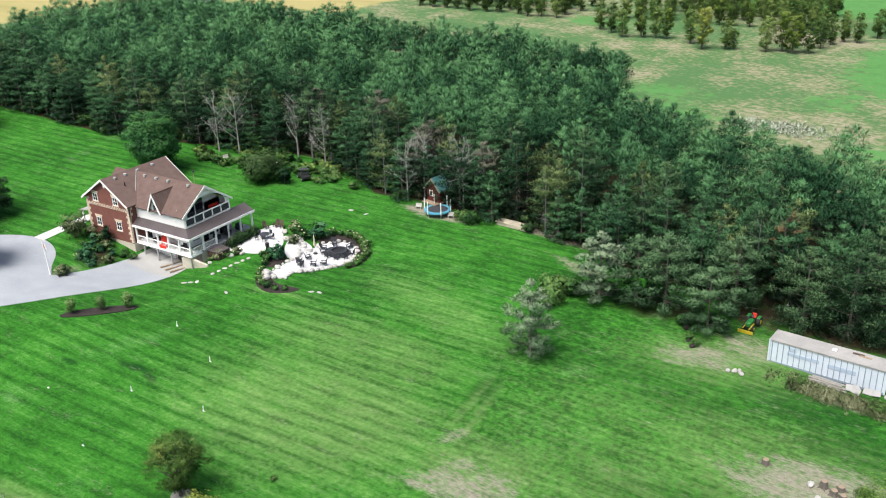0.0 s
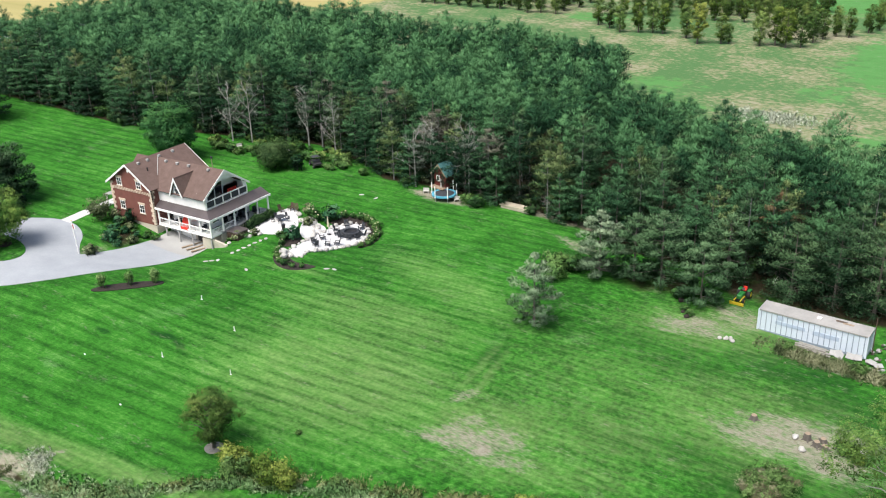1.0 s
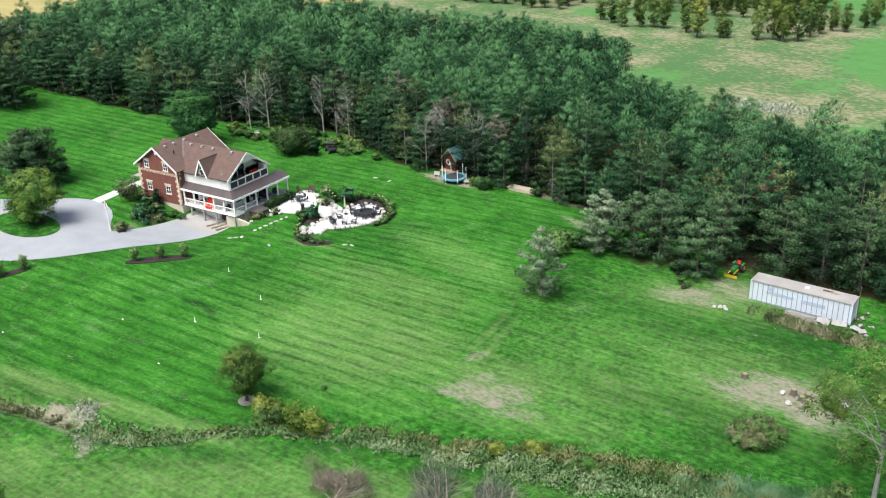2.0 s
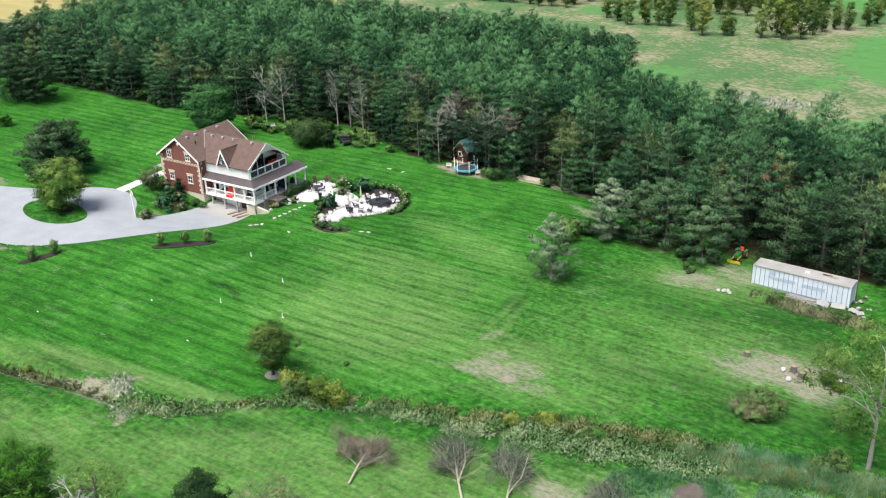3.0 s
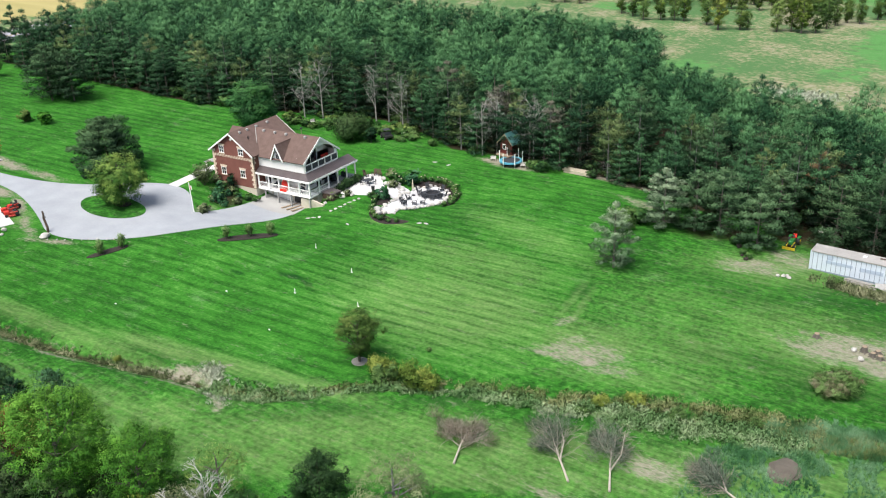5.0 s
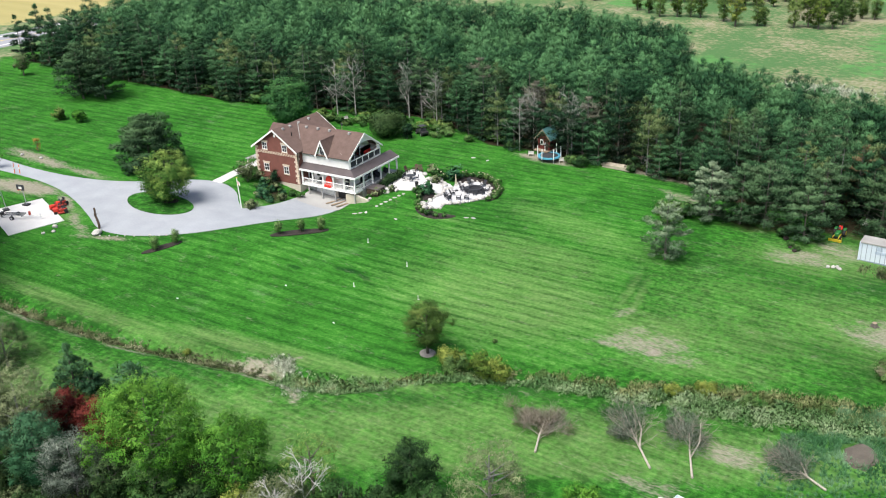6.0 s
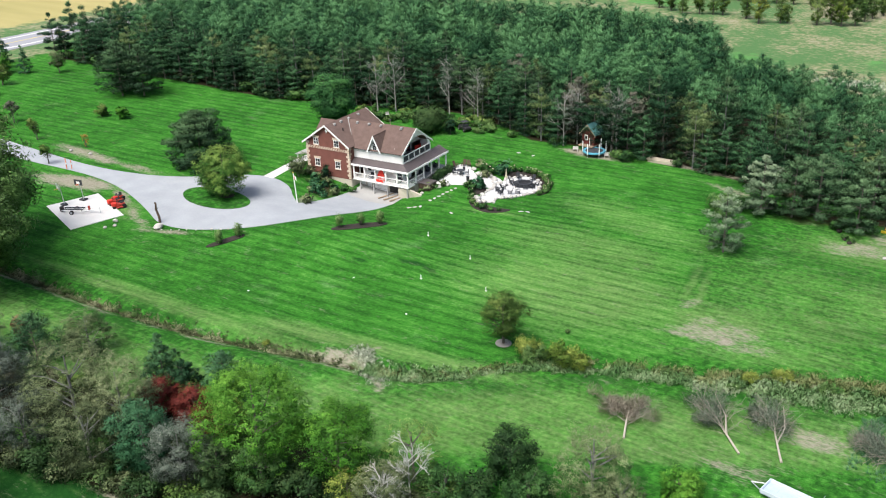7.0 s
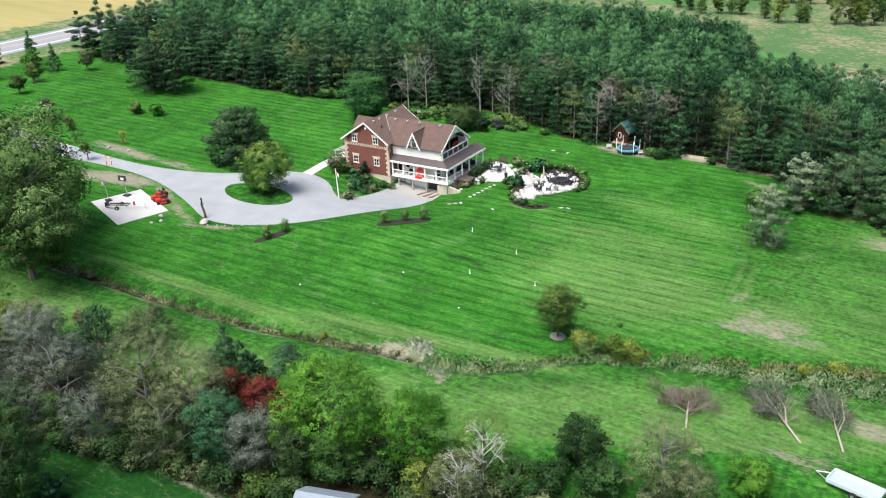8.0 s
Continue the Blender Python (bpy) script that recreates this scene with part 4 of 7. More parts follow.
# upper storey of the wing: white boards, balcony in the gable
hp("wing_wall", box(bmesh.new(), -14.1, 18.35, 4.6, -6.3, 26.8, 6.75), "siding", label="white boarded upper wall")
hp("wing_wall", slab(bmesh.new(), [(-6.3, 18.3, 5.0), (-6.3, 26.8, 5.0), (-6.3, 26.8, 6.7), (-6.3, GR, GRZ - 0.25), (-6.3, 18.3, 6.7)], 0.15, (-1, 0, 0)), "siding")
hp("side_wall", box(bmesh.new(), -6.3, 18.35, 4.9, -4.55, 18.5, 6.75), "siding", label="white boarded balcony cheek")
hp("side_wall", box(bmesh.new(), -6.3, 26.65, 4.9, -4.55, 26.8, 6.75), "siding")
# gable face with an arched opening
bm = bmesh.new()
arch = [(GR + 3.6 * math.cos(a), 6.75 + 1.75 * math.sin(a)) for a in np.linspace(0, math.pi, 17)]
outer = []
for y, z in arch:
    s = 0.0
    outer.append((y, min(GRZ - 0.12 - abs(y - GR) * 0.69, GRZ)))
for k in range(16):
    (y0, z0), (y1, z1) = arch[k], arch[k + 1]
    o0, o1 = max(outer[k][1], z0 + 0.02), max(outer[k + 1][1], z1 + 0.02)
    slab(bm, [(-4.5, y0, z0), (-4.5, y1, z1), (-4.5, y1, o1), (-4.5, y0, o0)], 0.12, (-1, 0, 0))
slab(bm, [(-4.5, 18.35, 5.0), (-4.5, 18.9, 5.0), (-4.5, 18.9, 7.1), (-4.5, 18.35, 6.75)], 0.12, (-1, 0, 0))
slab(bm, [(-4.5, 26.1, 5.0), (-4.5, 26.8, 5.0), (-4.5, 26.8, 6.75), (-4.5, 26.1, 7.1)], 0.12, (-1, 0, 0))
hp("gable_face", bm, "white", label="white gable board with an arched opening")
glazing = hp("balcony_glazing", box(bmesh.new(), -6.28, 18.7, 5.25, -6.2, 23.6, 7.3), "glass", label="dark balcony windows")
hp("pane", slab(bmesh.new(), [(-6.2, 19.6, 7.3), (-6.2, 23.6, 7.3), (-6.2, 23.6, 8.6), (-6.2, 22.2, 8.9)], 0.06, (-1, 0, 0)), "glass", glazing)
for y in (18.7, 20.3, 21.9, 23.5):
    hp("mullion", box(bmesh.new(), -6.2, y - 0.05, 5.2, -6.1, y + 0.05, 8.3 if y > 19 else 7.3), "white", glazing)
balcony = hp("balcony", box(bmesh.new(), -6.3, 18.4, 4.95, -4.4, 26.75, 5.15), "white", label="white railed balcony")
for k in range(6):
    y = 18.5 + k * 8.2 / 5
    hp("post", box(bmesh.new(), -4.52, y - 0.08, 5.1, -4.38, y + 0.08, 6.35), "white", balcony)
    if k < 5:
        # dark sheet added in place of the dark gap in an open rail
        hp("panel", box(bmesh.new(), -4.48, y + 0.12, 5.3, -4.44, y + 8.2 / 5 - 0.12, 6.15), "dark", balcony, "dark panel standing for an open rail gap")
hp("rail", box(bmesh.new(), -4.55, 18.4, 6.2, -4.35, 26.75, 6.32), "white", balcony)

# front dormer
DXc, DW, DB, DT, DYf = -9.6, 1.25, 6.6, 9.25, 18.05
dormer = hp("dormer", slab(bmesh.new(), [(DXc - DW, DYf, DB), (DXc + DW, DYf, DB), (DXc, DYf, DT)], 0.15, (0, 1, 0)), "white", label="steep white dormer with an arched window")
yb = GR - (GRZ - DT) / 0.69
for sgn in (-1, 1):
    p = [(DXc, DYf - 0.35, DT + 0.1), (DXc + sgn * (DW + 0.12), DYf - 0.35, DB - 0.1), (DXc + sgn * (DW + 0.12), DYf + 0.1, DB - 0.1), (DXc, yb + 0.2, DT + 0.1)]
    roof_slope("dormer_roof", p, 0.1, parent=dormer, label="brown shingle slope")
    bm = bmesh.new()
    slab(bm, [(DXc, DYf - 0.36, DT + 0.15), (DXc + sgn * (DW + 0.16), DYf - 0.36, DB - 0.12), (DXc + sgn * (DW - 0.08), DYf - 0.36, DB - 0.12), (DXc, DYf - 0.36, DT - 0.35)], 0.08, (0, -1, 0))
    hp("bargeboard", bm, "white", dormer)
hp("pane", slab(bmesh.new(), [(DXc + 0.36 * math.cos(a), DYf - 0.05, 7.75 + 0.5 * math.sin(a)) for a in np.linspace(0, math.pi, 9)], 0.05, (0, 1, 0)), "glass", dormer, "dark arched pane")
for sx in (-1, 1):
    hp("pane", box(bmesh.new(), DXc + sx * 0.19 - 0.16, DYf - 0.06, 6.9, DXc + sx * 0.19 + 0.16, DYf - 0.01, 7.65), "glass", dormer)

# main storey behind the porch and the basement below
hp("porch_wall", box(bmesh.new(), -14.1, 19.4, 1.6, -5.3, 27.6, 4.9), "siding", label="white porch wall")
hp("basement_wall", box(bmesh.new(), -14.1, 19.25, -1.2, -5.0, 27.6, 1.6), "found", label="cream basement wall")
hp("retaining_wall", slab(bmesh.new(), [(-5.0, 17.4, -1.2), (-1.2, 18.2, -1.2), (-1.2, 18.2, 0.35), (-3.0, 17.6, 1.1), (-5.0, 17.4, 1.1)], 0.35, (0.1, 1, 0)), "found", label="cream retaining wall")
# the black entry is a flat panel for the shade inside an open bay
for x0, x1, m_ in ((-13.6, -12.7, "white"), (-12.4, -11.5, "white"), (-11.2, -8.4, "white"), (-7.9, -5.6, "black")):
    door = hp("garage_door", box(bmesh.new(), x0, 19.16, -0.75, x1, 19.24, 1.25), m_, label="white garage door" if m_ == "white" else "black panel standing for the shade in an open garage bay")
    for k in range(1, 4):
        hp("groove", box(bmesh.new(), x0, 19.14, -0.75 + k * 0.5, x1, 19.165, -0.73 + k * 0.5), "concrete" if m_ == "white" else "black", door)
porch = hp("porch_floor", box(bmesh.new(), -13.9, 17.35, 1.38, -2.95, 19.4, 1.6), "white", label="white-edged porch deck")
hp("deck", box(bmesh.new(), -5.3, 19.4, 1.3, -2.95, 29.6, 1.6), "concrete", porch)
hp("stair_block", box(bmesh.new(), -5.3, 19.4, -0.9, -3.1, 29.4, 1.3), "found", porch)
for x in (-12.6, -9.9, -7.2, -3.3):
    hp("deck_post", box(bmesh.new(), x - 0.1, 17.45, -1.0, x + 0.1, 17.65, 1.3), "concrete", porch, "grey post under the deck")
fx = [-13.75, -11.6, -9.45, -7.35, -5.2, -3.1]
fy = [17.5, 19.9, 22.3, 24.7, 27.1, 29.4]
for x in fx:
    hp("porch_post", box(bmesh.new(), x - 0.11, 17.4, 1.6, x + 0.11, 17.62, 4.15), "white", porch, bevel=0.02)
for y in fy[1:]:
    hp("porch_post", box(bmesh.new(), -3.2, y - 0.11, 1.6, -2.98, y + 0.11, 4.15), "white", porch, bevel=0.02)
for a, b in zip(fx, fx[1:]):
    hp("hand_rail", box(bmesh.new(), a + 0.11, 17.46, 2.5, b - 0.11, 17.56, 2.62), "white", porch)
    hp("bottom_rail", box(bmesh.new(), a + 0.11, 17.46, 1.75, b - 0.11, 17.56, 1.83), "white", porch)
    for k in range(1, 9):
        x = a + (b - a) * k / 9
        hp("baluster", box(bmesh.new(), x - 0.018, 17.49, 1.8, x + 0.018, 17.53, 2.52), "white", porch)
for a, b in list(zip(fy, fy[1:]))[:2]:
    hp("hand_rail", box(bmesh.new(), -3.14, a + 0.11, 2.5, -3.04, b - 0.11, 2.62), "white", porch)
    hp("bottom_rail", box(bmesh.new(), -3.14, a + 0.11, 1.75, -3.04, b - 0.11, 1.83), "white", porch)
    for k in range(1, 10):
        y = a + (b - a) * k / 10
        hp("baluster", box(bmesh.new(), -3.11, y - 0.018, 1.8, -3.07, y + 0.018, 2.52), "white", porch)
# porch openings: doors and windows in the wall behind
for x, w, z0, z1 in ((-13.3, 0.9, 1.65, 3.9), (-11.9, 0.7, 2.6, 3.8), (-6.0, 0.9, 2.5, 3.7)):
    hp("porch_window", box(bmesh.new(), x - w / 2, 19.34, z0, x + w / 2, 19.41, z1), "glass", label="dark porch window")
for y, w, z0, z1 in ((20.6, 1.2, 2.4, 3.9), (22.4, 1.0, 1.65, 3.9), (24.0, 1.6, 2.2, 3.9), (26.0, 1.8, 1.65, 3.9)):
    hp("porch_window", box(bmesh.new(), -5.31, y - w / 2, z0, -5.24, y + w / 2, z1), "glass", label="dark porch window")
# porch roof: two metal slopes mitred at the corner
PZ, PK = 4.2, 5.05
pr = roof_slope("porch_roof", [(-14.05, 17.2, PZ), (-2.75, 17.2, PZ), (-4.5, 18.4, PK), (-14.05, 18.4, PK)], 0.08, "metalroof", label="dark brown metal porch roof")
roof_slope("porch_slope", [(-2.75, 17.2, PZ), (-2.75, 29.7, PZ), (-4.5, 29.7, PK), (-4.5, 18.4, PK)], 0.08, "metalroof", pr)
for k in range(1, 22):
    x = -14.05 + k * 0.5
    top = -14.05 + (k * 0.5)
    if x < -4.6:
        hp("seam", rod(bmesh.new(), (x, 17.22, PZ + 0.025), (x, 18.38, PK + 0.025), 0.02, 0.02, 4), "metalroof", pr)
for k in range(1, 23):
    y = 18.4 + k * 0.5
    hp("seam", rod(bmesh.new(), (-2.77, y, PZ + 0.025), (-4.48, y, PK + 0.025), 0.02, 0.02, 4), "metalroof", pr)
fb = bmesh.new()
box(fb, -14.1, 17.14, PZ - 0.3, -2.7, 17.24, PZ + 0.02)
box(fb, -2.8, 17.25, PZ - 0.3, -2.7, 29.75, PZ + 0.02)
hp("fascia", fb, "white", pr, "white porch fascia")
hp("porch_ceiling", slab(bmesh.new(), [(-14.0, 17.3, PZ - 0.1), (-2.85, 17.3, PZ - 0.1), (-2.85, 29.6, PZ - 0.1), (-5.3, 29.6, PZ - 0.1), (-5.3, 19.4, PZ - 0.1), (-14.0, 19.4, PZ - 0.1)], 0.05), "white", pr)

# cross wing and side porch on the far side
hp("rear_wing", box(bmesh.new(), -25.4, 23.4, 0.5, -23.0, 26.4, 6.95), "brick", label="red brick rear wing")
rw = roof_slope("rear_roof", [(-25.7, 23.1, 6.9), (-21, 23.1, 6.9), (-21, 24.9, 8.55), (-25.7, 24.9, 8.55)], label="brown shingle cross roof")
roof_slope("roof_slope", [(-21, 26.7, 6.9), (-25.7, 26.7, 6.9), (-25.7, 24.9, 8.55), (-21, 24.9, 8.55)], parent=rw)
sp = roof_slope("side_porch_roof", [(-26.6, 18.0, 3.9), (-23.0, 18.0, 4.5), (-23.0, 23.0, 4.5), (-26.6, 23.0, 3.9)], 0.12, "concrete", label="pale grey side porch roof")
for y in (18.3, 22.7):
    hp("porch_post", box(bmesh.new(), -26.4, y - 0.1, 0.6, -26.2, y + 0.1, 3.85), "white", sp)
hp("deck", box(bmesh.new(), -26.6, 18.0, 0.3, -23.0, 23.0, 1.5), "found", sp)


# ---- single trees and shrubs ----
def crown_lobes(h, r, low, rng, n=9, core=0.58):
    """Lobes of a rounded crown from low to h."""
    zc, rz = (h + low) / 2, (h - low) / 2
    out = [(0, 0, zc, r * core, r * core, rz * (core + 0.12))]
    for k in range(n):
        a, e = rng.random() * 6.28, rng.uniform(-0.95, 0.95)
        q = math.sqrt(max(0.05, 1 - min(0.95, abs(e)) ** 2))
        rr = r * rng.uniform(0.26, 0.44) * (1.0 if n < 20 else 0.8)
        if k % 4 == 3:
            rr *= 0.6
            q *= 1.22
        out.append((math.cos(a) * (r - rr) * q, math.sin(a) * (r - rr) * q, zc + e * (rz - rr * 0.8), rr, rr, rr * rng.uniform(0.75, 1.0)))
    return out


def limb_bm(h, low, r, r0, rng, n=9, lean=0.0):
    bm = bmesh.new()
    rod(bm, (0, 0, -0.3), (lean * low, 0, low), r0 * 1.25, r0 * 0.9, 7)
    rod(bm, (lean * low, 0, low), (lean * h, 0, h * 0.85), r0 * 0.9, r0 * 0.25, 6)
    for k in range(n):
        a, f = rng.random() * 6.28, rng.uniform(0.05, 0.8)
        z = low + (h * 0.85 - low) * f
        L = r * rng.uniform(0.55, 0.9) * (1 - 0.5 * f)
        p = Vector((lean * z, 0, z))
        q = p + Vector((math.cos(a) * L * 0.6, math.sin(a) * L * 0.6, L * 0.45))
        e = q + Vector((math.cos(a + 0.4) * L * 0.4, math.sin(a + 0.4) * L * 0.4, L * 0.2))
        rod(bm, p, q, r0 * 0.45, r0 * 0.28, 5)
        rod(bm, q, e, r0 * 0.28, r0 * 0.1, 4)
    return bm


def broadleaf(name, h, r, low, material, leaves, size, seed, label, category="tree", bark="bark", group="", n=9, core=0.58, thin=0.5, girth=1.0):
    rng = np.random.default_rng(seed)
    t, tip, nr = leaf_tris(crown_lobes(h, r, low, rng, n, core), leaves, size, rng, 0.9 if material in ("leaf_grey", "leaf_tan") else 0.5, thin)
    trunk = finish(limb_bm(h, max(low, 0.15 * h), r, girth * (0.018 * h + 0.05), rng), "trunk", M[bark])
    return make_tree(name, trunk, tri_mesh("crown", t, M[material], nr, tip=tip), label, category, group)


def bush(name, h, r, material, leaves, size, seed, label, category="shrub", group="", n=6):
    rng = np.random.default_rng(seed)
    lobes = [(0, 0, h * 0.45, r * 0.8, r * 0.8, h * 0.48)]
    for k in range(n):
        a, q = rng.random() * 6.28, rng.uniform(0.3, 0.7)
        lobes.append((math.cos(a) * r * q, math.sin(a) * r * q, h * rng.uniform(0.3, 0.7), r * 0.4, r * 0.4, h * 0.3))
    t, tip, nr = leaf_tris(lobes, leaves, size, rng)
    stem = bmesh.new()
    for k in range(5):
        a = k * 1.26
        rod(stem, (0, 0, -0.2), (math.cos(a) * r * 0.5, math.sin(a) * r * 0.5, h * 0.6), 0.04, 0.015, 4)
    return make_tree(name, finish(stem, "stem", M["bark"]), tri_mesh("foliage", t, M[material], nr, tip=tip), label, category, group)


def pine(h, r, low, material, seed, label, needles=6000, length=0.32, width=0.045, power=1.6, arms=7, bark="bark"):
    """A small bushy conifer, clad to the ground."""
    rng = np.random.default_rng(seed)
    lobes, limbs = plates(h, r, low, rng, arms, power, 0.6, 0.62, 0.2)
    t, tip, nr = needle_tris(lobes, needles, length, width, rng, 0.6)
    return make_tree("pine_tree", trunk_mesh("trunk", h * 0.97, 0.018 * h, M[bark], limbs[::2], 0.04), tri_mesh("crown", t, M[material], nr, tip=tip), label, "pine")


def plate_pine(h, r, low, material, seed, label, leaves, size=0.1, arms=6, power=2.0, flat=0.42, bark="bark"):
    rng = np.random.default_rng(seed)
    lobes, limbs = plates(h, r, low, rng, arms, power, flat)
    t, tip, nr = needle_tris(lobes, leaves, size * 3.4, size * 0.5, rng)
    trunk = trunk_mesh("trunk", h * 0.96, 0.016 * h, M[bark], limbs[::2] + dead_limbs(h, 0.1, low + 0.08, r * 0.7, 10, rng), 0.045)
    return make_tree("pine_tree", trunk, tri_mesh("crown", t, M[material], nr, tip=tip), label, "pine")


def twigs(bm, p, d, L, r, depth, rng, spread=0.6, kids=3):
    q = p + d * L
    rod(bm, p, q, r, r * 0.55, 4 if depth < 2 else 3)
    if depth == 0:
        return
    for k in range(kids):
        e = (d + Vector(rng.normal(0, spread, 3))).normalized()
        twigs(bm, p + d * L * rng.uniform(0.45, 1.0), e, L * rng.uniform(0.5, 0.75), r * 0.5, depth - 1, rng, spread, kids)


def bare_tree(h, seed, label, material="greybark", depth=4, kids=4, spread=0.55, haze=None, group=""):
    rng = np.random.default_rng(seed)
    bm = bmesh.new()
    z = 0.0
    rod(bm, (0, 0, -0.2), (0, 0, h * 0.3), 0.012 * h + 0.04, 0.01 * h, 6)
    for k in range(9):
        f = 0.22 + 0.7 * k / 8
        a = rng.random() * 6.28
        d = Vector((math.cos(a), math.sin(a), 0.55 + f)).normalized()
        twigs(bm, Vector((0, 0, h * f)), d, h * 0.3 * (1.1 - 0.6 * f), 0.05, depth - 2, rng, spread, kids)
    rod(bm, (0, 0, h * 0.3), (0, 0, h * 0.98), 0.01 * h, 0.02, 5)
    crown = None
    if haze:
        t, tip, nr = leaf_tris(crown_lobes(h, h * 0.26, h * 0.3, rng, 8), 700, 0.11, rng)
        crown = tri_mesh("twig_haze", t, M[haze], nr, tip=tip)
    return make_tree("bare_tree", finish(bm, "trunk", M[material]), crown, label, "tree", group)


# island maple, yard trees
place(broadleaf("maple_tree", 8.4, 4.3, 0.3, "leaf_maple", 26000, 0.13, 301, "round green maple turning yellow, on the grass island", n=26, core=0.86), -25.8, -0.2, rz=20)
place(plate_pine(9.6, 5.4, 0.03, "needle_grey", 302, "broad dark pine beside the turning circle", 30000, 0.13, arms=9, power=2.2), -40.5, 9.5)
place(broadleaf("round_tree", 11.0, 4.8, 0.3, "leaf_deep", 34000, 0.15, 303, "dense round dark green tree behind the house", n=28, core=0.86), -34.9, 40.0)
place(bush("round_bush", 5.4, 4.2, "leaf_dark", 12000, 0.15, 304, "large round dark green bush behind the house"), -17.0, 47.0)
place(bush("round_bush", 3.4, 1.1, "needle", 1200, 0.15, 305, "narrow dark clipped conifer by the large bush"), -12.9, 47.4)
for k, (x, y, h, r) in enumerate(((-88, 34, 13, 5.2), (-84, 36.5, 12, 4.5), (-90.5, 37, 11.5, 4.6))):
    place(plate_pine(h * 0.92, r, 0.14, "needle_grey", 310 + k, "large spreading pine standing on the far lawn", 7000, 0.15, arms=6), x, y)
for k, (x, y) in enumerate(((-78.7, 20.6), (-74.1, 22.0))):
    place(bush("yellow_shrub", 2.7, 1.5, "leaf_bright" if k else "leaf_olive", 900, 0.18, 320 + k, "small yellow-green shrub on the far lawn"), x, y)
sap = broadleaf("sapling", 4.0, 1.4, 0.9, "leaf_olive", 1500, 0.12, 323, "small young green tree beside the driveway", "sapling", group="saplings along the drive", n=6)
for x, y in ((-76.8, 3.8), (-80.5, 6.0), (-63.5, -4.0)):
    place(sap, x, y, R.uniform(0.85, 1.15))
place(broadleaf("red_sapling", 4.6, 1.7, 0.8, "needle_brown", 900, 0.17, 324, "small tree with rusty red autumn leaves", "sapling", n=6), -90.3, 8.7)
place(bush("orange_sapling", 3.2, 0.6, "leaf_orange", 150, 0.1, 325, "slender sapling with orange-red autumn leaves", "sapling"), -65.5, 5.6)
spr = pine(5.2, 1.5, 0.03, "leaf_blue", 326, "small blue spruce near the road", needles=2600, length=0.3, power=1.1)
for x, y, s in ((-132.6, 36.6, 1.2), (-123, 35.7, 1.0), (-137, 40, 1.1), (-141, 33, 0.9)):
    place(spr, x, y, s)
for k, (x, y, m_) in enumerate(((-117, 40.5, "leaf_tan"), (-127.5, 33, "leaf_bright"), (-140, 27, "leaf_tan"), (-118, 26, "leaf_olive"), (-128, 22, "leaf"), (-137, 18, "leaf_olive"), (-112, 18, "leaf_olive"))):
    place(broadleaf("road_tree", 5.5 + k % 3, 2.1 + 0.4 * (k % 2), 0.3, m_, 2200, 0.16, 330 + k, "small autumn-coloured tree near the road", n=6), x, y)
place(broadleaf("ash_tree", 20, 10.2, 2.0, "leaf_ash", 60000, 0.15, 340, "tall spreading pale green tree at the ditch", n=34, core=0.72), -31.6, -39.4, rz=0)
place(broadleaf("ash_tree", 20, 9.0, 1.0, "leaf_ash", 26000, 0.19, 341, "tall pale green tree beyond the ditch", n=18, core=0.72), -42, -30, rz=0)
place(broadleaf("young_tree", 6.5, 2.75, 1.1, "leaf_olive", 22000, 0.065, 344, "young round tree with thinning brownish leaves on the lawn", n=26, core=0.9), 32.6, -17.6)
# pines by the container and on the lawn
place(plate_pine(9.4, 2.7, 0.12, "needle_pale", 350, "lone pale grey-green pine on the lawn", 9000, 0.085, arms=6, power=2.1, flat=0.5), 46.9, 20.5)
for k, (x, y, h, r, m_) in enumerate(((47.9, 37.2, 9.3, 3.3, "needle_pale"), (52.2, 38.6, 9.4, 3.5, "needle_mid"), (55.6, 39.2, 10.2, 4.2, "needle_mid"), (61.6, 37.2, 8.2, 3.3, "needle_mid"), (62.6, 44.5, 9.8, 3.6, "needle_mid"),
                                    (70.7, 44.7, 10.0, 4.2, "needle_grey"), (75.8, 45.0, 11, 4.4, "needle_grey"), (80.5, 45.5, 12.4, 4.2, "needle_grey"), (86, 44, 12, 4.2, "needle"), (91.5, 43, 12, 4, "needle"), (66.2, 52.6, 11.0, 2.4, "needle_rust"))):
    place(plate_pine(h, r * 0.9, 0.12 if x < 66 else 0.05, m_, 360 + k, "bushy grey-green pine at the lawn's edge" if m_ != "needle_rust" else "dead rust-brown pine among green ones", 11000, 0.1, power=3.4, arms=7), x, y)
sh = bush("leafy_shrub", 2.6, 1.9, "leaf", 1400, 0.17, 375, "leafy dark green shrub at the lawn's edge", group="shrubs by the lawn")
for x, y, s in ((41.8, 35.8, 1.1), (44.3, 37.4, 0.9), (43.2, 33.2, 0.8), (58.8, 37.2, 0.5), (60.5, 34.3, 0.28), (61.6, 33.2, 0.3), (19.5, 50.5, 0.6), (21.5, 49.9, 0.7), (6.5, 52.5, 0.6), (-2, 52, 0.5)):
    place(sh, x, y, s)
# grey half-bare trees along the wood's edge behind the house
bt = [bare_tree(10.5, 380 + k, "grey leafless tree at the wood's edge", "palebark", haze="leaf_grey", group="bare trees at the wood") for k in range(3)]
for x, y in ((-34, 53.5), (-30.5, 55), (-20, 59), (-12.5, 57.5), (8.5, 52.2), (10.2, 54.5), (17.2, 53.8), (18.6, 52.6)):
    place(R.choice(bt), x, y, R.uniform(0.85, 1.15))
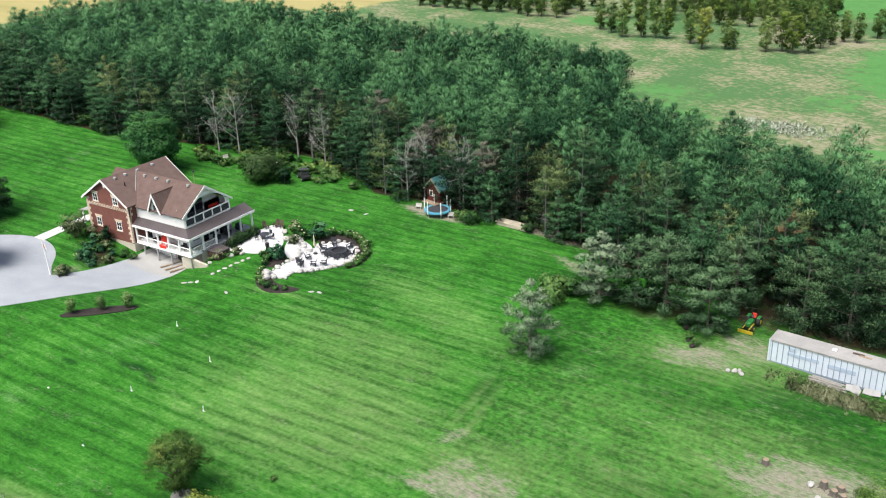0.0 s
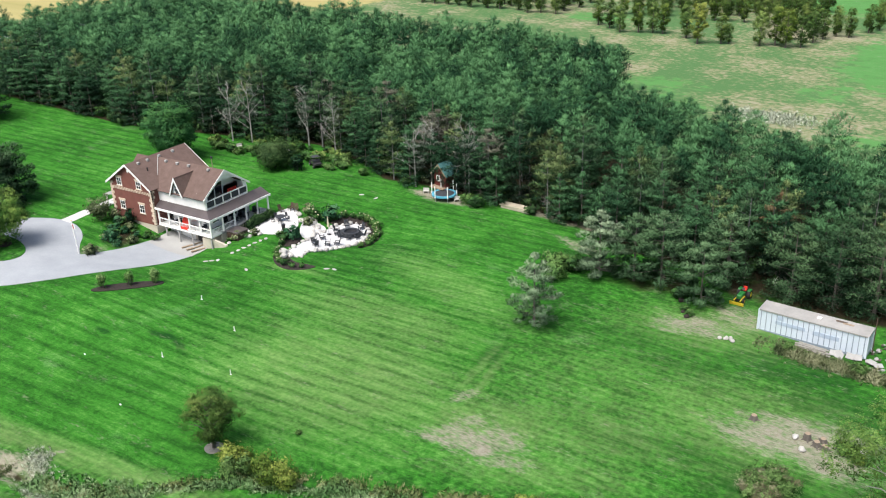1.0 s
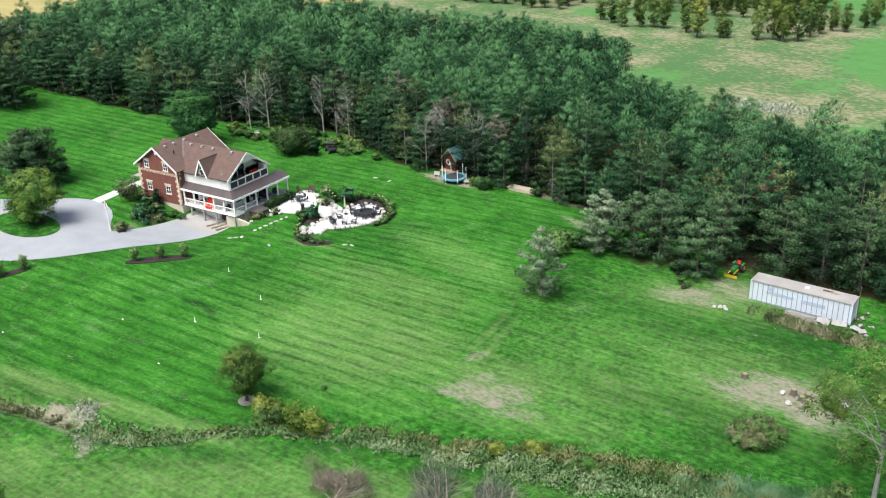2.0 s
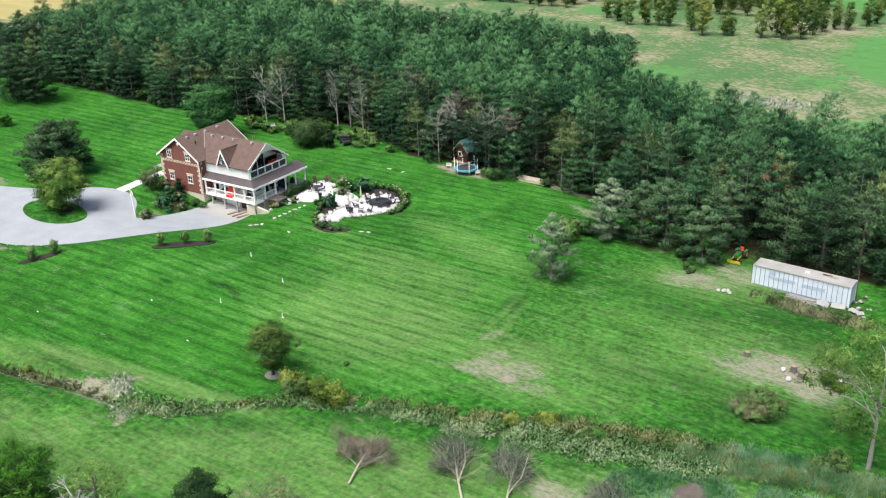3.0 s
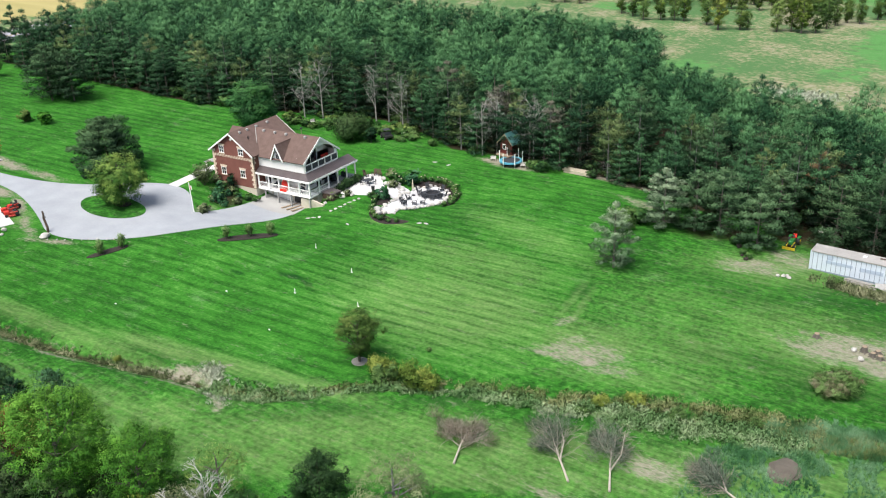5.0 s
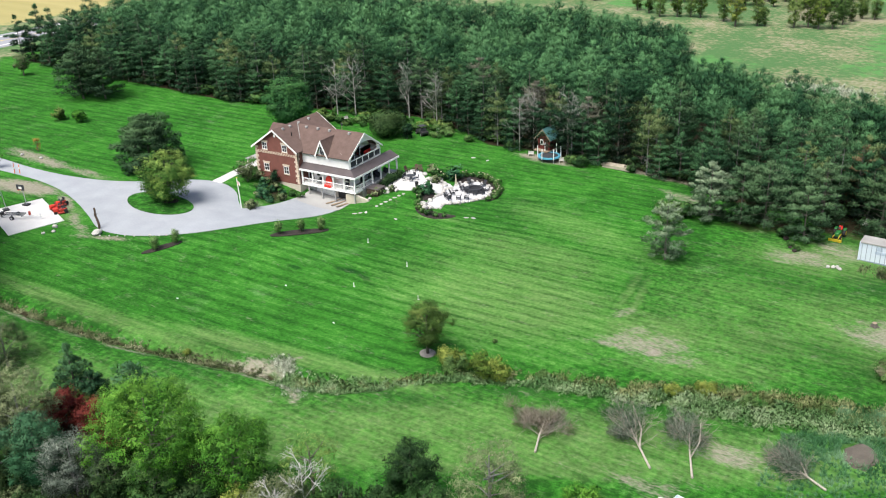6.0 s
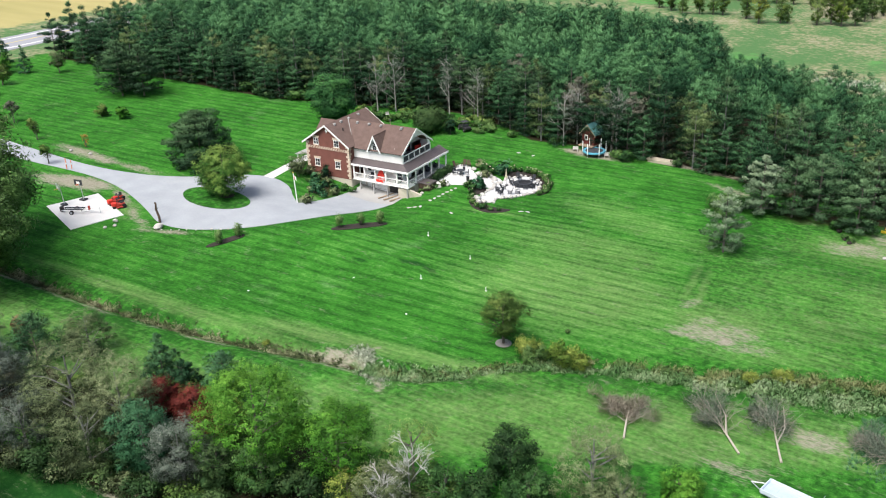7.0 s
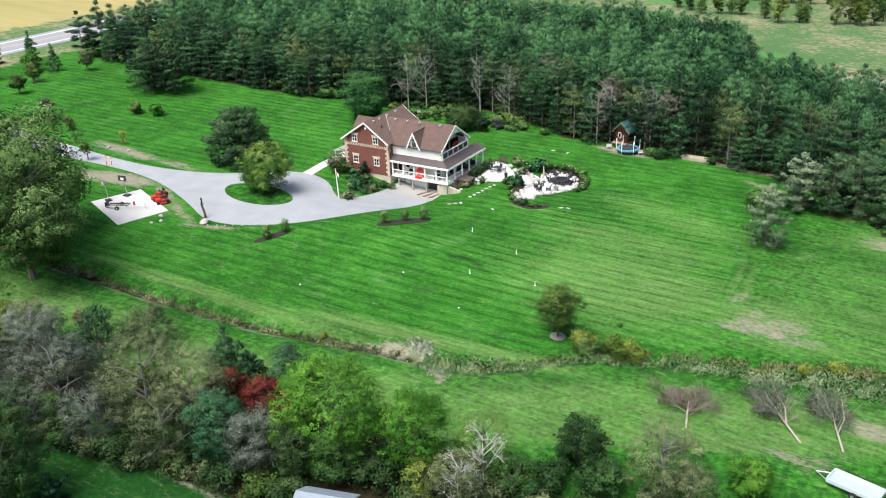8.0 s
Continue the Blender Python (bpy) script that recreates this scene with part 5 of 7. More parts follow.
# understorey along the wood's edge
us = [bush("understorey_shrub", 2.2, 1.7, m_, 420, 0.2, 385 + k, w, group="understorey at the wood's edge") for k, (m_, w) in enumerate((("leaf_dark", "dark green understorey shrub among pine trunks"), ("leaf", "green understorey shrub among pine trunks"), ("leaf_tan", "brownish understorey shrub among pine trunks")))]
for k in range(150):
    x = -128 + k * 1.48 + R.uniform(-0.7, 0.7)
    y = float(forest_front(np.array(x))) + R.uniform(1.2, 4.5)
    if 11 < x < 18 and y < 56:
        continue
    place(us[R.choice((0, 0, 0, 1, 2))], x, y, R.uniform(0.5, 1.25))
# garden behind the house
gb = [bush("garden_shrub", 1.5, 1.2, m_, 520, 0.16, 390 + k, w, group="garden shrubs behind the house") for k, (m_, w) in enumerate((("leaf", "green garden shrub behind the house"), ("leaf_meadow", "olive green garden shrub behind the house"), ("leaf_ash", "pale green garden shrub behind the house"), ("leaf_yellow", "yellow garden shrub behind the house")))]
for k in range(78):
    x = R.uniform(-36, -6)
    y = 52.5 + R.uniform(-4.5, 4.5) + (0.1 * (x + 22))
    if abs(x + 17) < 4 and y < 51:
        continue
    place(gb[R.choice((0, 0, 0, 0, 1, 2, 2))], x, y + 1.2, R.uniform(0.4, 1.15))
for x, y in ((-24.4, 33), (-26, 31), (-29, 26), (-21.5, 31)):
    place(gb[0], x, y, 1.0)

# far trees on the meadow
far = [broadleaf("meadow_tree", 8.6, 2.3, 0.35, m_, 4200, 0.15, 400 + k, w, group="trees on the far meadow", n=22, core=0.8) for k, (m_, w) in enumerate((("leaf_meadow", "olive-green tree turning yellow on the meadow"), ("leaf_yellow", "yellow-green autumn tree on the meadow"), ("leaf_olive", "dark olive tree on the far meadow")))]
for x, y, k, s in ((-15, 195, 0, 0.85), (-10.4, 198, 1, 0.9), (-6.5, 199.4, 0, 0.95), (-3.6, 200, 1, 0.85), (4.2, 198.0, 0, 1.0), (9.5, 192, 1, 1.1), (15, 195.8, 2, 0.85), (16.8, 197, 0, 0.6), (25, 198.8, 0, 1.0), (28.4, 202, 1, 1.05), (31.6, 200.6, 1, 1.0), (35, 203.4, 0, 0.95),
                   (36.4, 212, 0, 0.9), (37.6, 219, 2, 0.85), (40, 225.4, 2, 0.65), (43.4, 226.1, 2, 0.85), (47, 236.5, 2, 0.85), (49, 243, 2, 0.8), (47, 259, 2, 0.9), (39, 232, 2, 0.8), (34, 224, 2, 0.9), (-20, 199, 2, 0.9), (-25, 202, 2, 0.9), (30, 212, 2, 0.9)):
    place(far[k], x, y, s * 1.12, sz=1.06)
for j in range(5):
    for i in range(15):
        x, y = -26 + i * 4.6 + R.uniform(-1, 1) + j * 1.5, 224 + j * 10 + R.uniform(-1.5, 1.5) + (i * 1.2)
        if x < 30:
            place(far[R.choice((2, 2, 0, 0, 1))], x, y, R.uniform(0.85, 1.15))
for j in range(4):
    for i in range(13):
        x, y = -92 + i * 4.8 + R.uniform(-1, 1), 206 + i * 0.5 + j * 9 + R.uniform(-1.5, 1.5)
        if x < -40:
            place(far[R.choice((2, 2, 0))], x, y, R.uniform(0.85, 1.15))

# hedgerow in the foreground
HEDGE = [
    (25.6, -50.4, "b", 12.0, 4.9, "leaf_bright", 8600, "large green tree with yellowing edges in the hedgerow"),
    (32.3, -47.8, "b", 9.3, 3.5, "leaf_bright", 5200, "bright green leafy tree in the hedgerow"),
    (19.2, -47.6, "b", 5.6, 1.8, "leaf_yellow", 1400, "yellowing tree in the hedgerow"),
    (27.0, -52.0, "b", 6.0, 2.3, "leaf", 2600, "olive-green bush in the hedgerow"),
    (37.2, -43.6, "b", 6.4, 2.9, "leaf_birch", 800, "thin yellow-green tree in the hedgerow"),
    (44.8, -39.5, "b", 6.3, 2.4, "leaf_dark", 3000, "dark green bushy conifer in the hedgerow"),
    (52.4, -39.2, "b", 9.0, 3.2, "leaf_tan", 2900, "thin grey-olive tree in the hedgerow"),
    (55.2, -40.2, "b", 6.0, 2.3, "leaf_tan", 1500, "thin grey-olive tree in the hedgerow"),
    (58.6, -34.7, "b", 4.1, 1.9, "leaf_bright", 2400, "small bright green tree in the hedgerow"),
    (37.4, -48.4, "b", 5.2, 2.8, "leaf_tan", 2400, "grey-green twiggy bush in the hedgerow"),
    (41.6, -45.4, "b", 4.6, 2.2, "leaf", 1500, "green bush in the hedgerow"),
    (34.6, -49.8, "b", 4.6, 1.8, "leaf_yellow", 900, "yellowing bush in the hedgerow"),
    (47.8, -41.9, "b", 4.4, 2.3, "leaf", 1800, "dark green bush in the hedgerow"),
    (14.0, -42.6, "p", 5.7, 2.3, "leaf_blue", 0, "blue-grey pine in the hedgerow"),
    (6.6, -44.0, "p", 6.2, 1.7, "needle", 0, "dark green juniper in the hedgerow"),
    (9.6, -44.0, "p", 4.0, 1.8, "needle", 0, "dark green conifer in the hedgerow"),
    (14.8, -47.6, "b", 4.6, 2.3, "leaf_red", 3200, "dark red sumac bush in the hedgerow"),
    (11.2, -48.6, "b", 5.4, 1.9, "leaf_red", 2200, "dark red sumac bush in the hedgerow"),
    (17.6, -48.6, "b", 4.2, 1.6, "leaf_red", 1500, "dark red sumac bush in the hedgerow"),
    (16.6, -55.4, "b", 8.2, 2.7, "leaf_blue", 4200, "blue-green bushy tree in the hedgerow"),
    (20.4, -54.8, "b", 7.4, 2.8, "leaf_grey", 3600, "silver-grey bush in the hedgerow"),
    (23.6, -53.6, "b", 5.8, 2.1, "leaf_dark", 2000, "dark green undergrowth bush in the hedgerow"),
    (-2.2, -57.8, "b", 9.0, 4.7, "leaf_grey", 5600, "wide silver-grey tree in the hedgerow"),
    (6.6, -54.6, "b", 10.8, 4.4, "leaf_tan", 5600, "wide grey-brown tree with thin leaves in the hedgerow"),
    (11.2, -53.0, "b", 9.6, 3.4, "leaf_tan", 4200, "grey-brown bushy tree in the hedgerow"),
    (11.8, -57.6, "b", 7.4, 2.9, "leaf_tan", 3000, "grey-brown bush in the hedgerow"),
    (4.0, -58.6, "b", 6.4, 3.2, "leaf_grey", 2600, "silver-grey bush in the hedgerow"),
    (-16.4, -50.1, "b", 5.8, 3.1, "leaf_tan", 2600, "grey-brown tree in the hedgerow"),
    (-9.2, -47.5, "p", 5.6, 3.0, "needle", 0, "dark green conifer in the hedgerow"),
    (-12.6, -46.6, "b", 4.6, 0.9, "needle_rust", 700, "slender rust-coloured sapling in the hedgerow"),
    (-5.0, -43.8, "b", 5.6, 2.8, "leaf_tan", 2400, "olive-grey bushy tree in the hedgerow"),
    (-21.2, -51.3, "b", 5.0, 2.2, "leaf_yellow", 1800, "yellow autumn tree in the hedgerow"),
    (-13.4, -52.6, "b", 7.0, 3.6, "leaf_grey", 3000, "grey bushy tree in the hedgerow"),
    (-26.0, -50.4, "b", 7.0, 3.6, "leaf_olive", 2600, "olive-green tree in the hedgerow"),
    (-11.5, -60.5, "b", 7.5, 4.2, "leaf_grey", 3200, "grey bushy tree in the hedgerow"),
    (5.0, -69.6, "b", 11.0, 4.0, "leaf_dark", 5200, "dark green tree at the near garden"),
    (-3.0, -67.0, "b", 7.5, 3.4, "leaf_dark", 3000, "dark green tree at the near garden"),
    (7.8, -67.0, "p", 3.2, 1.1, "leaf_blue", 0, "small blue spruce at the near garden"),
]
for k, (x, y, sort, h, r, m_, n_, w) in enumerate(HEDGE):
    r *= 1.08
    if sort == "b":
        wispy = m_ in ("leaf_grey", "leaf_tan")
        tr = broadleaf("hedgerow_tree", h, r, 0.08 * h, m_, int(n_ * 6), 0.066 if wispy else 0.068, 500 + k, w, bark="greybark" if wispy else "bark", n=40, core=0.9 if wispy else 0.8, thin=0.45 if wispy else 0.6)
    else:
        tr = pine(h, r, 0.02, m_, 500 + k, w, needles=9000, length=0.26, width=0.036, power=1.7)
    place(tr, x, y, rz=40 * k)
ug = [bush("undergrowth_bush", 3.2, 2.4, m_, 2300, 0.12, 570 + k, w, group="undergrowth in the hedgerow") for k, (m_, w) in enumerate((("leaf_dark", "dark green undergrowth bush in the hedgerow"), ("leaf_tan", "grey-brown undergrowth bush in the hedgerow"), ("leaf_olive", "olive undergrowth bush in the hedgerow")))]
for x, y, k in ((-18, -54, 1), (-15, -57, 0), (-8, -54, 1), (-5, -51.5, 0), (0.5, -53.5, 1), (0, -50, 2), (8, -46.5, 1), (10.5, -45, 2), (13, -53, 0), (12, -46.5, 1), (18, -50, 0), (17.5, -47, 2), (22.5, -53.5, 0), (24.6, -55, 0), (28.5, -50.5, 0),
                (33.5, -51.5, 0), (36, -52.5, 1), (39.5, -50, 0), (40.5, -44.5, 2), (44, -46, 1), (47.5, -44.5, 0), (52, -41, 1), (55, -41.5, 2), (-6, -60, 0), (-13, -62, 1), (-24, -55, 1), (-4, -61, 2), (-1, -61.2, 1), (2, -61, 0), (5, -60.4, 1), (8, -59.6, 0), (10.4, -59.2, 1), (14, -58.4, 0), (16, -58, 1), (19, -57.6, 0), (22, -57, 2), (24.6, -56.4, 0), (14.4, -56, 0), (6.6, -57.8, 0), (0, -59.6, 0), (31, -50.4, 0), (26, -48.4, 2), (40, -46.6, 1), (43, -43.6, 0)):
    place(ug[k], x, y, R.uniform(0.8, 1.15))
bt2 = bare_tree(6.2, 560, "pale leafless tree in the hedgerow", "whitebark", depth=5, kids=4)
for x, y, s in ((38.8, -46.6, 1.05), (38.0, -49.6, 0.8)):
    place(bt2, x, y, s)


# ---- weeds, reeds and rough grass ----
def tuft_field(name, pts, n, length, width, material, label, category, spread=0.5, up=1.0):
    """Tufts of blades at (x, y, scale, tone)."""
    pts = np.array(pts)
    c = np.stack([pts[:, 0], pts[:, 1], height(pts[:, 0], pts[:, 1])], 1)
    rng = np.random.default_rng(len(pts))
    t = blades(c + [0, 0, 0.05], np.tile([0, 0, up], (len(c), 1)), n, length, width, rng, spread)
    s = np.repeat(pts[:, 2], n)[:, None, None]
    cc = np.repeat(c, n, 0)[:, None, :]
    t = cc + (t - cc) * s
    tip = np.tile([0.15, 0.15, 0.9], (len(t), 1)) + rng.normal(0, 0.12, (len(t), 1))
    tone = np.repeat(pts[:, 3], n)[:, None] * np.ones((1, 3))
    return tagged(new(name, tri_mesh(name, t, material, tip=tip, tone=tone)), label, category, kind="stuff")


def clump_field(name, pts, leaves, leaf, width, material, label, category, lift=0.0):
    """Low leafy clumps at (x, y, radius, height, tone), each shaded as one small mound by its normals and by painted
    tone.
    """
    P = np.array(pts)
    rng = np.random.default_rng(len(P) + 3)
    d = rng.normal(0, 1, (len(P), leaves, 3))
    d[..., 2] = np.abs(d[..., 2]) + 0.1
    d /= np.linalg.norm(d, axis=2)[..., None]
    c = np.stack([P[:, 0], P[:, 1], height(P[:, 0], P[:, 1]) + lift], 1)[:, None] + d * np.stack([P[:, 2], P[:, 2], P[:, 3]], 1)[:, None] * rng.uniform(0.6, 1.05, (len(P), leaves, 1))
    d = d.reshape(-1, 3)
    t = blades(c.reshape(-1, 3), d + [0, 0, 0.5], 1, leaf, width, rng, 0.7)
    tone = np.clip(np.repeat(P[:, 4], leaves)[:, None] + rng.normal(0, 0.07, (len(t), 1)), 0, 1)
    # leaves facing up are coloured lighter, as on a mound lit from above
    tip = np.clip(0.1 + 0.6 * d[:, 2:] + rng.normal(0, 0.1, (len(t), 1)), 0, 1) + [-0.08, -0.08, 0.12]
    nr = d + [0, 0, 0.5] + rng.normal(0, 0.2, (len(t), 3))
    return tagged(new(name, tri_mesh(name, t, material, nr / np.linalg.norm(nr, axis=1)[:, None], tip=tip, tone=tone)), label, category, kind="stuff")


def drift(x, y, k=0.3, seed=0.0):
    return 0.5 + 0.9 * noise.noise((x * k, y * k, seed))


BAND_X = [22.8, 24, 29, 33, 38.5, 46, 52, 59, 62, 67, 74, 79]
BAND_LO = [-30.8, -30.9, -28.6, -25.0, -20.5, -17.4, -15.8, -14.2, -13.5, -12.5, -10.2, -8.5]
BAND_HI = [-29.6, -29.4, -27.6, -24.0, -19.3, -15.0, -13.1, -9.8, -7.8, -5.9, -4.0, -3.2]
pale, dry, low_ = [], [], []
for _ in range(2600):
    x = R.uniform(-62, 19)
    y = float(ditch_y(x)) + R.gauss(0.15, 0.42)
    q = R.uniform(0.12, 0.36) * (1.5 if noise.noise((x * 0.4, 0, 2)) > 0.15 else 0.8)
    if drift(x, 0, 0.5, 9.0) > 0.28:
        low_.append((x, y, q, q * R.uniform(0.8, 1.4), drift(x, y, 0.6)))
for _ in range(5200):
    x = R.uniform(22.8, 79)
    lo, hi = float(np.interp(x, BAND_X, BAND_LO)), float(np.interp(x, BAND_X, BAND_HI))
    f = R.random()
    if R.random() > (hi - lo) / 4.0 + 0.2 or drift(x, lo + f * (hi - lo), 0.4, 4.0) < 0.2:
        continue
    y = lo + f * (hi - lo) + R.gauss(0, 0.4)
    q = R.uniform(0.22, 0.5) * (0.8 if x < 46 else 1.1) * (0.5 + 1.2 * max(0, drift(x, y, 0.55, 8.0)))
    (dry if f + 0.5 * noise.noise((x * 0.3, y * 0.3, 7)) > 0.58 else pale).append((x, y, q, q * R.uniform(0.9, 1.7), drift(x, y, 0.45, 1.0)))
for _ in range(700):
    x = R.uniform(22, 32)
    pale.append((x, float(ditch_y(x)) + R.gauss(0.1, 0.6), R.uniform(0.2, 0.45), R.uniform(0.2, 0.55), drift(x, 0, 0.6)))
straw = []
for _ in range(420):
    f = R.random()
    straw.append((19.6 + 5.4 * f + R.gauss(0, 0.7), -27.2 - 4.4 * f + R.gauss(0, 0.6), R.uniform(0.12, 0.32), R.uniform(0.08, 0.25), R.uniform(0.2, 1)))
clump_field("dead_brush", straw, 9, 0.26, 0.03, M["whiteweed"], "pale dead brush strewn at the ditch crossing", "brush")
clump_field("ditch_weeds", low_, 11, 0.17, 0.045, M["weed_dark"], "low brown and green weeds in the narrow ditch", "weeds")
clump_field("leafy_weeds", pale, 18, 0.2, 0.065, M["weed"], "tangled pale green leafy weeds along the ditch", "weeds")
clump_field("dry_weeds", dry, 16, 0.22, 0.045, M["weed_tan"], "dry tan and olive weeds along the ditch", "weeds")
# reeds and lush long grass where the ditch ends
pts = []
for _ in range(2600):
    x = R.uniform(74, 97)
    lo, hi = float(np.interp(x, [74, 79, 84, 88, 97], [-8, -7.2, -6.4, -5, -1.5])), float(np.interp(x, [74, 79, 84, 88, 97], [-6.6, -4.4, -3.0, -1.4, 2.5]))
    y = R.uniform(lo, hi) + R.gauss(0, 0.3)
    pts.append((x, y, R.uniform(0.5, 1.3), 0.8 * drift(x, y, 0.35)))
tuft_field("lush_reeds", pts[1::2], 9, 0.7, 0.03, M["lushgrass"], "green reeds and long grass at the ditch's end", "reeds", spread=0.4, up=1.0)
tuft_field("ditch_reeds", pts[::2], 9, 0.6, 0.028, M["weed_tan"], "brown-green reeds at the ditch's end", "reeds", spread=0.5, up=1.0)
pts = []
for _ in range(4200):
    x = R.uniform(70, 100)
    hi = float(np.interp(x, [70, 75, 82, 90, 100], [-12.5, -9.2, -7.4, -5.2, -2.0]))
    y = hi - abs(R.gauss(0, 5.0))
    if drift(x, y, 0.3, 3.0) > 0.3:
        pts.append((x, y, R.uniform(0.5, 1.1), drift(x, y, 0.4)))
for _ in range(1200):
    x = R.uniform(74, 88)
    pts.append((x, float(np.interp(x, [74, 79, 84, 88], [-6.4, -4.2, -2.8, -1.2])) + abs(R.gauss(0, 0.9)), R.uniform(0.6, 1.1), drift(x, 0, 0.4)))
tuft_field("lush_grass", pts, 11, 0.6, 0.04, M["lushgrass"], "long lush blue-green grass by the reeds", "grass", spread=0.55)
# whitish weeds standing in the far meadow
white_ = []
for _ in range(420):
    white_.append((47.6 + R.gauss(0, 4.5), 127 + R.gauss(0, 2.6), R.uniform(0.3, 0.7), R.uniform(0.3, 0.8), R.uniform(0.6, 1)))
clump_field("white_weeds", white_, 9, 0.4, 0.09, M["whiteweed"], "whitish flowering weeds in the far meadow", "weeds")
# shrubs in the ditch and the bramble mound
ds = [bush("ditch_shrub", 1.9, 1.5, m_, 2600, 0.075, 600 + k, w, group="shrubs along the ditch", n=12) for k, (m_, w) in enumerate((("leaf_yellow", "yellow-green shrub in the ditch"), ("leaf_ash", "pale green shrub in the ditch"), ("leaf_straw", "pale dry shrub in the ditch")))]
for x, y, k, s in ((40.2, -18.6, 0, 1.35), (37.2, -19.6, 1, 1.15), (36.4, -18.4, 0, 0.9), (42.0, -18.2, 0, 0.9), (46, -15.6, 1, 0.5), (50.4, -14.6, 1, 0.5), (27.6, -28.8, 2, 0.35), (54, -13.4, 2, 0.5), (58.5, -11.4, 0, 0.55), (61.5, -9.4, 0, 0.65), (63.5, -9.0, 2, 0.6), (66, -9.4, 1, 0.6), (57.5, -13.6, 1, 0.5), (62, -12.4, 2, 0.55),
                   (68.5, -7.6, 2, 0.6), (70.5, -10.4, 2, 0.5), (73, -6.6, 1, 0.5), (87.2, -0.6, 1, 0.9), (85.6, -1.6, 1, 0.5), (-9, -34.2, 1, 0.3), (-21, -34.4, 1, 0.35), (9.4, -31.4, 0, 0.3), (83.2, 14.4, 0, 0.6), (84.6, 13.4, 0, 0.45), (37.8, -11.5, 1, 0.22)):
    place(ds[k], x, y, s)
mound = bush("bramble_mound", 1.7, 3.0, "leaf_ash", 14000, 0.075, 610, "rounded mound of brambles and dry stalks on the lawn", "brambles", n=30)
rng = np.random.default_rng(611)
lobes = [(math.cos(a) * q, math.sin(a) * q, z, 0.5, 0.5, 0.45) for a, q, z in zip(rng.uniform(0, 6.28, 16), rng.uniform(0.3, 2.6, 16), rng.uniform(0.8, 1.6, 16))]
t, tip, nr = leaf_tris(lobes, 6500, 0.09, rng, 0.4, 0.25)
ob = new("stalk_tangle", tri_mesh("stalks", t, M["leaf_dry"], nr, tip=tip))
ob.parent = mound
ob["label"] = "pale dry bramble stalks"
place(mound, 78.5, 4.6, 1.0)
# birch with a pale trunk beside the reeds
birch = broadleaf("birch_tree", 15.5, 6.4, 3.0, "leaf_birch", 22000, 0.085, 612, "tall thin-leaved birch with a pale trunk beside the reeds", bark="palebark", n=30, core=0.35, girth=0.6)
place(birch, 89.8, 1.0, 1.0, rz=100)


# ---- patio, fire circle and beds ----
def patch(name, outline, lift, material, label, category, kind="structure", rings=7, at=None):
    """A paved or planted area, laid on the ground, with an edge that goes into it."""
    p = np.array(outline, float)
    for _ in range(2):
        q = np.empty((2 * len(p), 2))
        nx = np.roll(p, -1, 0)
        q[0::2], q[1::2] = 0.75 * p + 0.25 * nx, 0.25 * p + 0.75 * nx
        p = q
    c = p.mean(0)
    bm = bmesh.new()
    lines = []
    for i in range(rings + 1):
        f = i / rings
        lines.append([bm.verts.new((*(c + (v - c) * f), gz(*(c + (v - c) * f)) + lift)) for v in p] if i else [bm.verts.new((*c, gz(*c) + lift))])
    lines.append([bm.verts.new(Vector(v.co) - Vector((0, 0, 0.35 + lift))) for v in lines[-1]])
    n = len(p)
    for k in range(n):
        bm.faces.new((lines[0][0], lines[1][k], lines[1][(k + 1) % n]))
    for i in range(1, rings + 1):
        for k in range(n):
            bm.faces.new((lines[i][k], lines[i + 1][k], lines[i + 1][(k + 1) % n], lines[i][(k + 1) % n]))
    return solo(name, bm, M[material], label, category, kind=kind)


patch("patio", [(-2.4, 22.6), (-2.6, 28), (-2.7, 33.4), (-0.6, 33.2), (1.6, 30.6), (4.4, 27.6), (4.6, 24.6), (2.6, 22.8)], 0.07, "pale", "pale stone patio beside the house", "patio")
FIRE = [(8.2, 20.4), (8.0, 23.2), (7.6, 26.2), (7.3, 30.0), (7.5, 32.4), (8.5, 34.3), (10.4, 35.0), (12.6, 33.8), (13.6, 31.8), (13.8, 29.2), (12.8, 27.2), (12.0, 25.0), (11.0, 23.4), (10.2, 22.4), (10.8, 20.6), (9.6, 19.6)]
patch("fire_patio", FIRE, 0.10, "flag", "pale flagstone terrace round a fire pit", "patio")
patch("rock_terrace", [(2.4, 31.8), (5.0, 31.0), (7.6, 30.6), (7.9, 26.0), (6.6, 25.4), (5.0, 27.0), (3.6, 29.2)], 0.115, "flag", "pale rock steps between patio and fire terrace", "patio")
patch("flower_bed", [(7.9, 20.9), (7.0, 19.3), (8.4, 17.4), (10.2, 16.3), (12.2, 16.1), (14.0, 17.4), (14.8, 19.3), (13.4, 19.2), (11.8, 18.6), (9.8, 19.2), (8.6, 20.4)], 0.05, "mulch", "dark mulch bed curving round the patio", "flower bed", kind="")
patch("flower_bed", [(5.6, 32.6), (6.2, 35.6), (8.2, 37.2), (10.8, 37.0), (13.6, 35.6), (15.3, 33.0), (15.7, 30.2), (15.0, 28.2), (14.2, 28.8), (14.2, 31.8), (13.0, 34.2), (10.4, 35.5), (8.2, 34.8), (7.0, 32.4)], 0.05, "mulch", "dark mulch bed curving behind the fire pit", "flower bed", kind="")
patch("flower_bed", [(4.9, 22.6), (3.9, 25.0), (3.7, 27.6), (5.2, 26.6), (7.4, 25.0), (7.8, 22.4), (6.6, 21.2)], 0.05, "mulch", "dark mulch bed between patio and fire circle", "flower bed", kind="")
